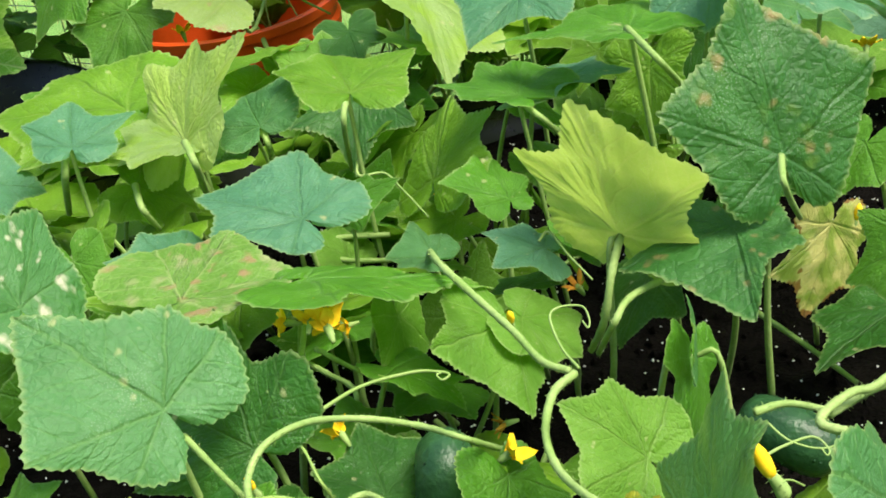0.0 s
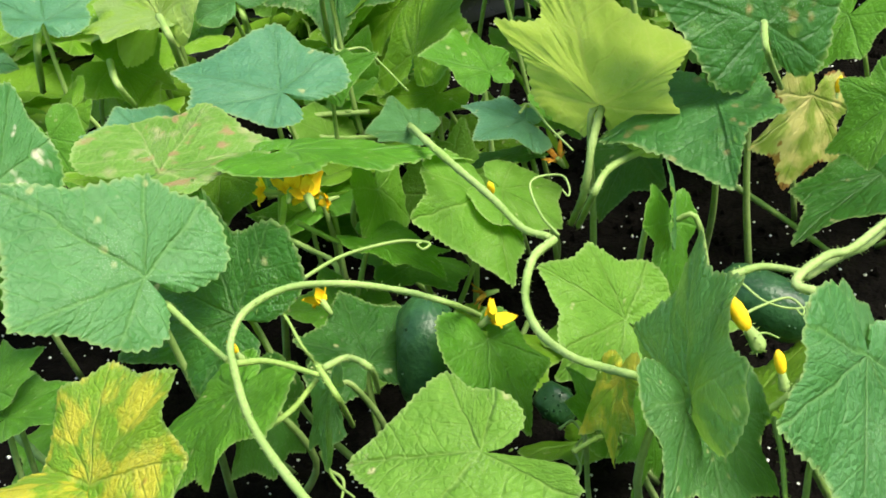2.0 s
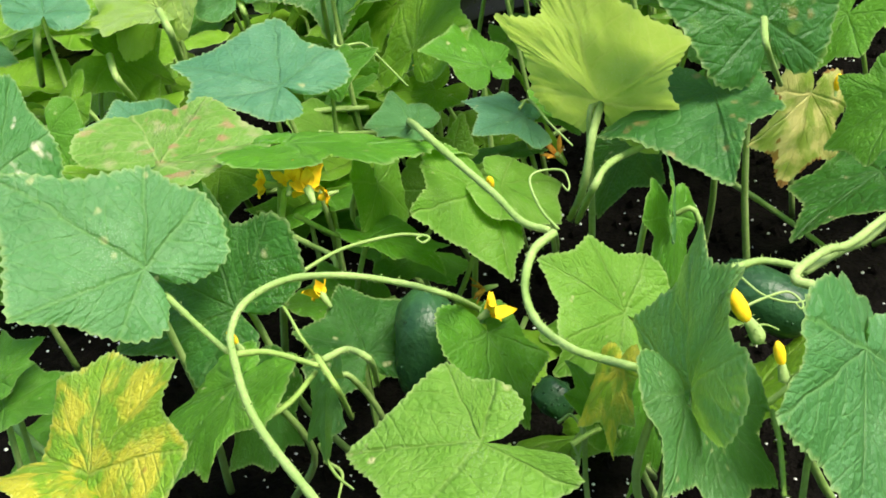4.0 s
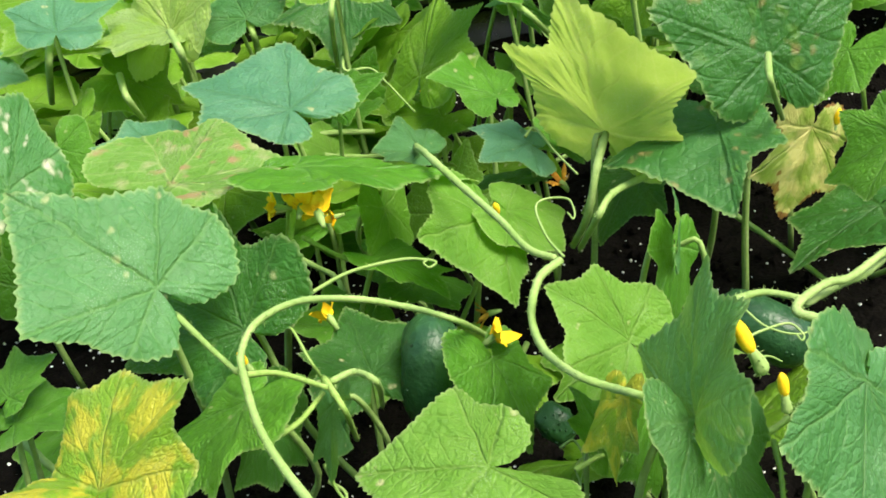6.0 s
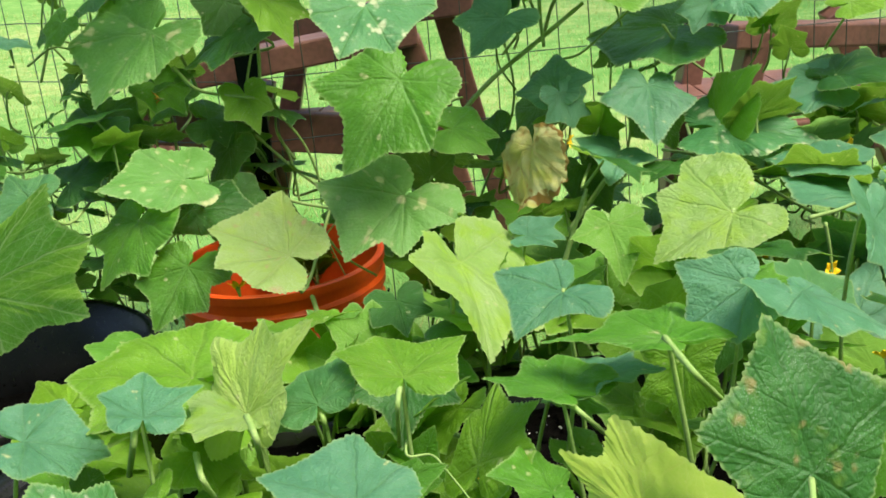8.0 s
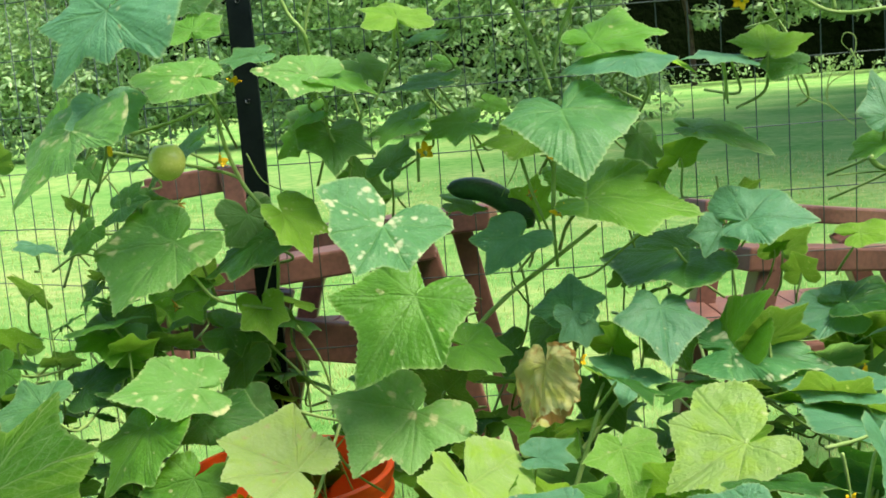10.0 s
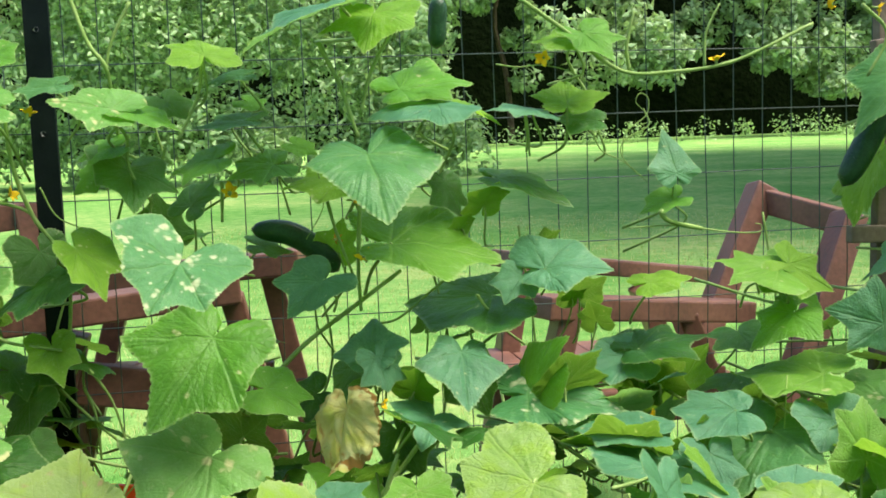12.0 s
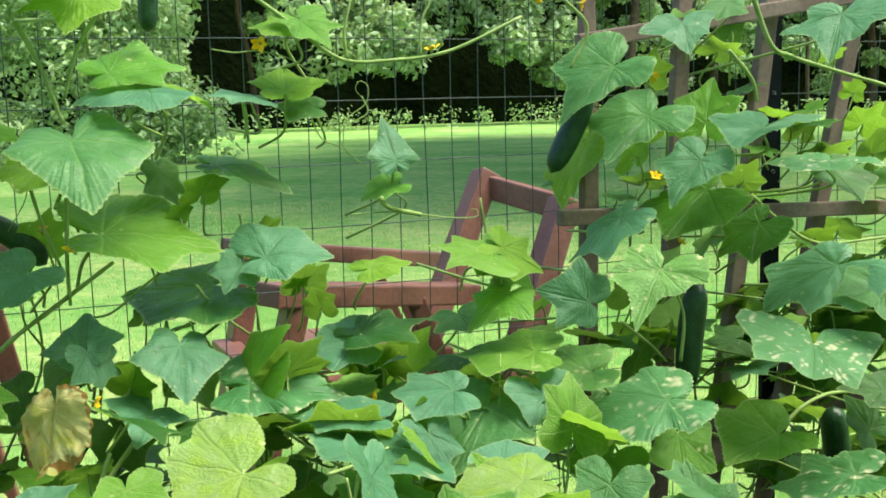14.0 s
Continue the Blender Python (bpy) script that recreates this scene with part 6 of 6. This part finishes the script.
vine(FENCE_R, 0.0050, (0.141, 0.860, 1.096), (0.218, 0.860, 1.042), (0.297, 0.860, 0.986), (0.379, 0.860, 0.982), (0.483, 0.860, 0.997), (0.610, 0.860, 1.051))
vine(FENCE_R, 0.0043, (0.310, 0.860, 0.986), (0.307, 0.860, 1.024), (0.319, 0.860, 1.075))
vine(FENCE_R, 0.0035, (0.431, 0.860, 0.990), (0.434, 0.860, 1.040), (0.456, 0.860, 1.083))
vine(FENCE_R, 0.0064, (0.958, 0.720, 1.078), (0.999, 0.720, 0.997), (1.041, 0.720, 0.978), (1.113, 0.720, 0.959), (1.266, 0.720, 0.923))
vine(FENCE_R, 0.0044, (0.634, 0.760, 1.068), (0.674, 0.760, 1.025), (0.643, 0.760, 0.964))
vine(FENCE_R, 0.0047, (0.747, 0.780, 0.546), (0.803, 0.780, 0.502), (0.837, 0.780, 0.468))
vine(FENCE_R, 0.0049, (1.011, 0.780, 0.744), (1.073, 0.780, 0.696), (1.163, 0.780, 0.649), (1.320, 0.780, 0.649))
vine(FENCE_R, 0.0058, (1.007, 0.700, 0.337), (1.061, 0.700, 0.379), (1.136, 0.700, 0.395), (1.251, 0.700, 0.375))
vine(FENCE_R, 0.0042, (0.518, 0.660, 0.461), (0.551, 0.660, 0.395), (0.561, 0.660, 0.358))
vine(FENCE_R, 0.0047, (0.837, 0.740, 0.477), (0.843, 0.740, 0.553), (0.820, 0.740, 0.612))
vine(FENCE_R, 0.0055, (0.914, 0.720, 0.988), (0.960, 0.720, 0.942), (0.972, 0.720, 0.905))
vine(FENCE_R, 0.0037, (0.120, 0.400, 0.500), (0.157, 0.400, 0.507), (0.194, 0.400, 0.521))
vine(FENCE_R, 0.0032, (0.157, 0.450, 0.474), (0.164, 0.450, 0.433), (0.168, 0.450, 0.377))
vine(FENCE_M, 0.0051, (-0.133, 0.600, 0.395), (-0.112, 0.600, 0.455), (-0.096, 0.600, 0.499))
tendril(FENCE_M, 0.0010, (0.325, 0.940, 0.854), (0.331, 0.940, 0.891), (0.365, 0.940, 0.917), (0.370, 0.940, 0.944), (0.356, 0.940, 0.953), (0.349, 0.940, 0.940), (0.360, 0.940, 0.926))
tendril(FENCE_M, 0.0012, (0.108, 0.880, 1.001), (0.142, 0.880, 0.996), (0.178, 0.880, 0.998), (0.222, 0.880, 0.988), (0.257, 0.880, 0.968), (0.267, 0.880, 0.975), (0.258, 0.880, 0.983))
tendril(FENCE_R, 0.0014, (0.303, 0.850, 0.747), (0.378, 0.850, 0.747), (0.464, 0.850, 0.733), (0.514, 0.850, 0.730), (0.519, 0.850, 0.741), (0.509, 0.850, 0.744))
tendril(FENCE_M, 0.0014, (0.247, 0.860, 0.906), (0.264, 0.860, 0.867), (0.298, 0.860, 0.849), (0.328, 0.860, 0.823))
tendril(FENCE_R, 0.0014, (0.332, 0.860, 0.928), (0.340, 0.860, 0.902), (0.303, 0.860, 0.882), (0.297, 0.860, 0.856), (0.337, 0.860, 0.815))
flower(BED_M, (-0.253, -0.290, 0.460), 0.0104)
flower(BED_L, (-0.339, -0.221, 0.505), 0.0126)
flower(BED_L, (-0.363, -0.211, 0.505), 0.0102)
flower(BED_M, (-0.342, -0.243, 0.450), 0.0104)
flower(BED_M, (-0.251, -0.197, 0.400), 0.0097, True)
flower(BED_M, (-0.191, -0.122, 0.440), 0.0112, True)
bud(BED_R, (-0.163, -0.404, 0.540), 0.0080)
bud(BED_R, (-0.155, -0.427, 0.535), 0.0054)
bud(BED_L, (-0.376, -0.318, 0.490), 0.0046)
bud(BED_M, (-0.239, -0.173, 0.460), 0.0059)
flower(BED_M, (-0.266, 0.027, 0.440), 0.0095)
bud(BED_R, (0.005, -0.084, 0.440), 0.0066)
flower(BED_M, (-0.270, -0.052, 0.400), 0.0091, True)
flower(BED_L, (-0.577, -0.121, 0.470), 0.0137)
flower(BED_R, (0.061, 0.051, 0.500), 0.0113)
flower(FENCE_R, (0.164, 0.450, 0.414), 0.0125)
flower(FENCE_R, (0.125, 0.550, 0.401), 0.0141)
flower(FENCE_L, (-0.564, 0.620, 0.407), 0.0148)
flower(FENCE_L, (-0.595, 0.860, 0.836), 0.0132)
flower(FENCE_M, (-0.294, 0.850, 0.827), 0.0140)
flower(FENCE_M, (-0.117, 0.850, 0.809), 0.0116)
flower(FENCE_M, (-0.108, 0.820, 0.727), 0.0131)
flower(FENCE_M, (-0.145, 0.860, 0.751), 0.0101, True)
flower(FENCE_L, (-0.686, 0.880, 0.621), 0.0127, True)
flower(FENCE_L, (-0.568, 0.880, 0.948), 0.0124)
flower(FENCE_M, (0.177, 0.860, 1.008), 0.0125)
flower(FENCE_M, (-0.097, 0.750, 0.526), 0.0119)
flower(FENCE_R, (0.450, 0.860, 0.998), 0.0123)
flower(FENCE_R, (0.726, 0.870, 1.074), 0.0119)
flower(FENCE_R, (0.640, 0.870, 1.079), 0.0118)
flower(FENCE_R, (0.821, 0.800, 0.951), 0.0113)
flower(FENCE_R, (0.827, 0.800, 0.784), 0.0114)
flower(FENCE_R, (0.279, 0.700, 0.491), 0.0114)
flower(FENCE_R, (0.865, 0.780, 0.671), 0.0096)
flower(FENCE_L, (-0.672, 0.900, 0.776), 0.0085, True)
bud(FENCE_L, (-0.735, 0.800, 0.865), 0.0095)
fruit(BED_M, 0.0159, (-0.287, -0.252, 0.440), (-0.288, -0.276, 0.440), (-0.294, -0.285, 0.400))
fruit(BED_R, 0.0176, (-0.114, -0.219, 0.400), (-0.094, -0.242, 0.400), (-0.069, -0.257, 0.390))
fruit(BED_M, 0.0130, (-0.213, -0.258, 0.370), (-0.229, -0.268, 0.360))
fruit(FENCE_M, 0.0181, (-0.266, 0.900, 0.768), (-0.210, 0.900, 0.759), (-0.169, 0.900, 0.731), (-0.140, 0.900, 0.699))
fruit(FENCE_R, 0.0195, (0.697, 0.800, 0.930), (0.670, 0.800, 0.871), (0.628, 0.800, 0.800))
fruit(FENCE_M, 0.0142, (0.024, 0.880, 1.101), (0.021, 0.880, 1.064), (0.018, 0.880, 1.026))
fruit(FENCE_R, 0.0225, (0.885, 0.760, 0.604), (0.871, 0.760, 0.518), (0.863, 0.760, 0.420))
fruit(FENCE_R, 0.0235, (1.130, 0.700, 0.370), (1.138, 0.700, 0.307), (1.154, 0.700, 0.222))
fruit(FENCE_M, 0.0134, (-0.042, 0.800, 0.453), (-0.084, 0.800, 0.412), (-0.103, 0.800, 0.370))
# a small drooping young fruit, drawn as a short thick vine
vine(FENCE_R, 0.0070, (0.349, 0.840, 0.772), (0.365, 0.840, 0.755), (0.417, 0.840, 0.741))
vine(FENCE_L, 0.0035, (-0.878, 0.950, 0.653), (-0.846, 0.950, 0.731), (-0.823, 0.950, 0.808), (-0.802, 0.950, 0.851))
vine(FENCE_L, 0.0030, (-0.829, 0.950, 0.730), (-0.816, 0.950, 0.791), (-0.768, 0.950, 0.849), (-0.752, 0.950, 0.896))
vine(FENCE_L, 0.0031, (-0.893, 0.950, 0.680), (-0.840, 0.950, 0.704), (-0.774, 0.950, 0.666))
vine(FENCE_L, 0.0035, (-0.794, 0.930, 0.582), (-0.781, 0.930, 0.669), (-0.776, 0.930, 0.756))
vine(FENCE_L, 0.0026, (-0.874, 0.960, 0.854), (-0.832, 0.960, 0.839), (-0.791, 0.960, 0.815), (-0.746, 0.960, 0.725))
vine(FENCE_L, 0.0026, (-0.710, 0.950, 0.645), (-0.697, 0.950, 0.715), (-0.701, 0.950, 0.768))
vine(FENCE_L, 0.0034, (-0.512, 0.900, 0.574), (-0.481, 0.900, 0.519), (-0.460, 0.900, 0.429))
vine(FENCE_L, 0.0035, (-0.525, 0.920, 0.543), (-0.510, 0.920, 0.498), (-0.506, 0.920, 0.426))
vine(FENCE_M, 0.0034, (-0.383, 0.900, 0.894), (-0.403, 0.900, 0.836), (-0.414, 0.900, 0.777))
vine(FENCE_M, 0.0034, (0.034, 0.880, 0.689), (-0.010, 0.880, 0.657), (-0.054, 0.880, 0.624), (-0.088, 0.880, 0.617))
vine(FENCE_M, 0.0034, (0.062, 0.850, 0.658), (0.087, 0.850, 0.631), (0.147, 0.850, 0.636))
tendril(FENCE_L, 0.0012, (-0.562, 0.900, 0.843), (-0.540, 0.900, 0.799), (-0.491, 0.900, 0.772), (-0.468, 0.900, 0.736))
tendril(FENCE_M, 0.0012, (-0.167, 0.850, 0.853), (-0.161, 0.850, 0.803), (-0.188, 0.850, 0.754))
vine(FENCE_L, 0.0033, (-0.562, 0.780, 0.449), (-0.523, 0.780, 0.421), (-0.501, 0.780, 0.385))
tendril(FENCE_L, 0.0013, (-0.426, 0.720, 0.459), (-0.460, 0.720, 0.420), (-0.471, 0.720, 0.379))
tendril(FENCE_L, 0.0013, (-0.451, 0.720, 0.436), (-0.432, 0.720, 0.377), (-0.412, 0.720, 0.325))
vine(FENCE_L, 0.0041, (-0.518, 0.780, 0.480), (-0.479, 0.780, 0.465), (-0.422, 0.780, 0.449))
flower(BED_L, (-0.348, -0.213, 0.505), 0.0111)
flower(BED_M, (-0.342, -0.193, 0.500), 0.0088)
flower(BED_L, (-0.345, -0.098, 0.420), 0.0095)
tendril(FENCE_L, 0.0013, (-0.489, 0.700, 0.433), (-0.468, 0.700, 0.403), (-0.465, 0.700, 0.337), (-0.436, 0.700, 0.301))
vine(FENCE_L, 0.0030, (-0.451, 0.660, 0.472), (-0.424, 0.660, 0.423), (-0.381, 0.660, 0.388))
tendril(BED_M, 0.0008, (-0.228, -0.354, 0.400), (-0.220, -0.345, 0.400), (-0.220, -0.330, 0.400), (-0.210, -0.320, 0.400))
tendril(BED_R, 0.0006, (-0.159, -0.405, 0.530), (-0.153, -0.405, 0.530), (-0.149, -0.409, 0.530))
vine(BED_R, 0.0013, (-0.143, -0.409, 0.500), (-0.132, -0.399, 0.500), (-0.121, -0.383, 0.500))


# ---- fine-leaved weeds among the cucumbers ----
def sprig(label, at, height, lean, pairs, size, seed):
    """A thin upright weed with pairs of small pointed leaflets on side twigs."""
    rng = random.Random(seed)
    weed = thing("weed", label, "weed", "weeds", at)
    x, y, z = at
    stem = bend([(x, y, z), (x + 0.3 * lean, y, z + 0.4 * height), (x + lean, y - 0.01, z + height)], 8)
    part("stem", raw("stem", *tube_data(stem, [0.0022 * (1 - 0.6 * k / len(stem)) for k in range(len(stem))], 6), STEM_DARK), weed)
    for k in range(pairs):
        c = stem[int((0.45 + 0.53 * k / pairs) * (len(stem) - 1))]
        for side in (-1, 1):
            out = Vector((side * rng.uniform(0.6, 1.0), rng.uniform(-0.6, 0.3), rng.uniform(0.1, 0.7))).normalized()
            end = c + out * size * rng.uniform(0.8, 1.5)
            part("twig", raw("twig", *tube_data([c, c.lerp(end, 0.5) + Vector((0, 0, 0.004)), end], 0.0007, 5), STEM_DARK), weed)
            for j in range(3):
                b = c.lerp(end, 0.5 + 0.25 * j)
                way = (out + Vector((rng.uniform(-0.7, 0.7), rng.uniform(-0.7, 0.2), rng.uniform(-0.4, 0.5)))).normalized()
                wide = way.cross(Vector((0.2, -0.5, 0.8))).normalized()
                up = wide.cross(way)
                ln = size * rng.uniform(0.45, 0.75)
                vs = [b]
                for q in range(1, 6):
                    w = ln * 0.26 * math.sin(math.pi * (q / 6) ** 0.8)
                    m = b + way * ln * q / 6
                    vs += [m - wide * w + up * w * 0.4, m, m + wide * w + up * w * 0.4]
                vs.append(b + way * ln)
                fs = [(0, 2, 1), (0, 3, 2), (13, 14, 16), (14, 15, 16)]
                for q in range(4):
                    a = 1 + 3 * q
                    fs += [(a, a + 1, a + 4, a + 3), (a + 1, a + 2, a + 5, a + 4)]
                part("leaflet", raw("leaflet", vs, fs, LEAF_WEED), weed)


LEAF_WEED = grainy("weed_leaf", (0.05, 0.17, 0.03), (0.12, 0.30, 0.06), 40, 0.5, 300, 0.0004)
sprig("thin green weed with small pointed leaflets beside the trellis", (0.44, 0.66, GROUND), 0.60, 0.02, 7, 0.022, 3)
sprig("thin green weed with small pointed leaflets against the fence", (-0.80, 0.90, GROUND), 0.80, 0.02, 11, 0.028, 5)
sprig("tall thin weed with small pointed leaflets by the fence", (-0.88, 0.93, GROUND), 0.74, -0.02, 9, 0.024, 8)

# ---- shaded leaves low in the plants ----
undergrowth(BED_L, 26, -0.75, -0.30, -0.35, 0.34, 0.34, 0.42, "vgvgn", 21, (0.05, 0.085))
undergrowth(BED_M, 16, -0.36, -0.10, -0.30, 0.34, 0.34, 0.40, "vgvn", 22, (0.045, 0.08))
undergrowth(BED_R, 16, -0.06, 0.40, -0.10, 0.34, 0.34, 0.42, "dgdv", 23, (0.05, 0.085))
undergrowth(BED_L, 14, -0.75, -0.34, 0.18, 0.40, 0.34, 0.38, "vgnv", 31, (0.06, 0.095))
undergrowth(BED_M, 20, -0.34, 0.02, 0.16, 0.60, 0.36, 0.46, "gvnb", 32, (0.06, 0.095))
undergrowth(BED_R, 26, -0.02, 0.60, 0.16, 0.62, 0.37, 0.47, "gvnbl", 33, (0.06, 0.10))
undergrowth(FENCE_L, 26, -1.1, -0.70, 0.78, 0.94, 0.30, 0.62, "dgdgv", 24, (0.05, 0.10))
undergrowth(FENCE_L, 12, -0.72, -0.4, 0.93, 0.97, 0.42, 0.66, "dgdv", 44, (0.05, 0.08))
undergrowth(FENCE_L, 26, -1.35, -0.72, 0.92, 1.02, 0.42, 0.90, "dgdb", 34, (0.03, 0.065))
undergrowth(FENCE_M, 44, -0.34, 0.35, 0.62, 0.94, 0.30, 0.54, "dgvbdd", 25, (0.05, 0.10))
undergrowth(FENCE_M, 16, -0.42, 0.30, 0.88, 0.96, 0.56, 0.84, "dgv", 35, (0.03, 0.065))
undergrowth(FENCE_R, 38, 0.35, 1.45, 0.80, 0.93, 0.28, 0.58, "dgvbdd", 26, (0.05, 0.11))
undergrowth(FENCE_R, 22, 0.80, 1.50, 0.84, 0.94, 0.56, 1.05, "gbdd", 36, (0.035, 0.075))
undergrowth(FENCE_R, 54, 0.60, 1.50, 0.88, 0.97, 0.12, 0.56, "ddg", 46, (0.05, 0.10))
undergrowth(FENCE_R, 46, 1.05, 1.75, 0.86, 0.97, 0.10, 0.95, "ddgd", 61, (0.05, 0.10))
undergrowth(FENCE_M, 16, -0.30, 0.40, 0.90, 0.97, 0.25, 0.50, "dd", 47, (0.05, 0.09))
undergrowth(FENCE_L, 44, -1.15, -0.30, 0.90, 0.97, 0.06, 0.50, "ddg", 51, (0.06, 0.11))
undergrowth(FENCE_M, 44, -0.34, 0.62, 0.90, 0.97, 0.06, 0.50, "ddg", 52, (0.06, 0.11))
undergrowth(BED_L, 18, -0.74, -0.36, 0.34, 0.46, 0.36, 0.44, "vgn", 53, (0.06, 0.095))
undergrowth(BED_M, 16, -0.38, 0.10, 0.34, 0.48, 0.36, 0.44, "vgn", 54, (0.06, 0.095))
undergrowth(BED_L, 10, -0.60, -0.30, -0.05, 0.20, 0.35, 0.40, "vgd", 55, (0.05, 0.08))
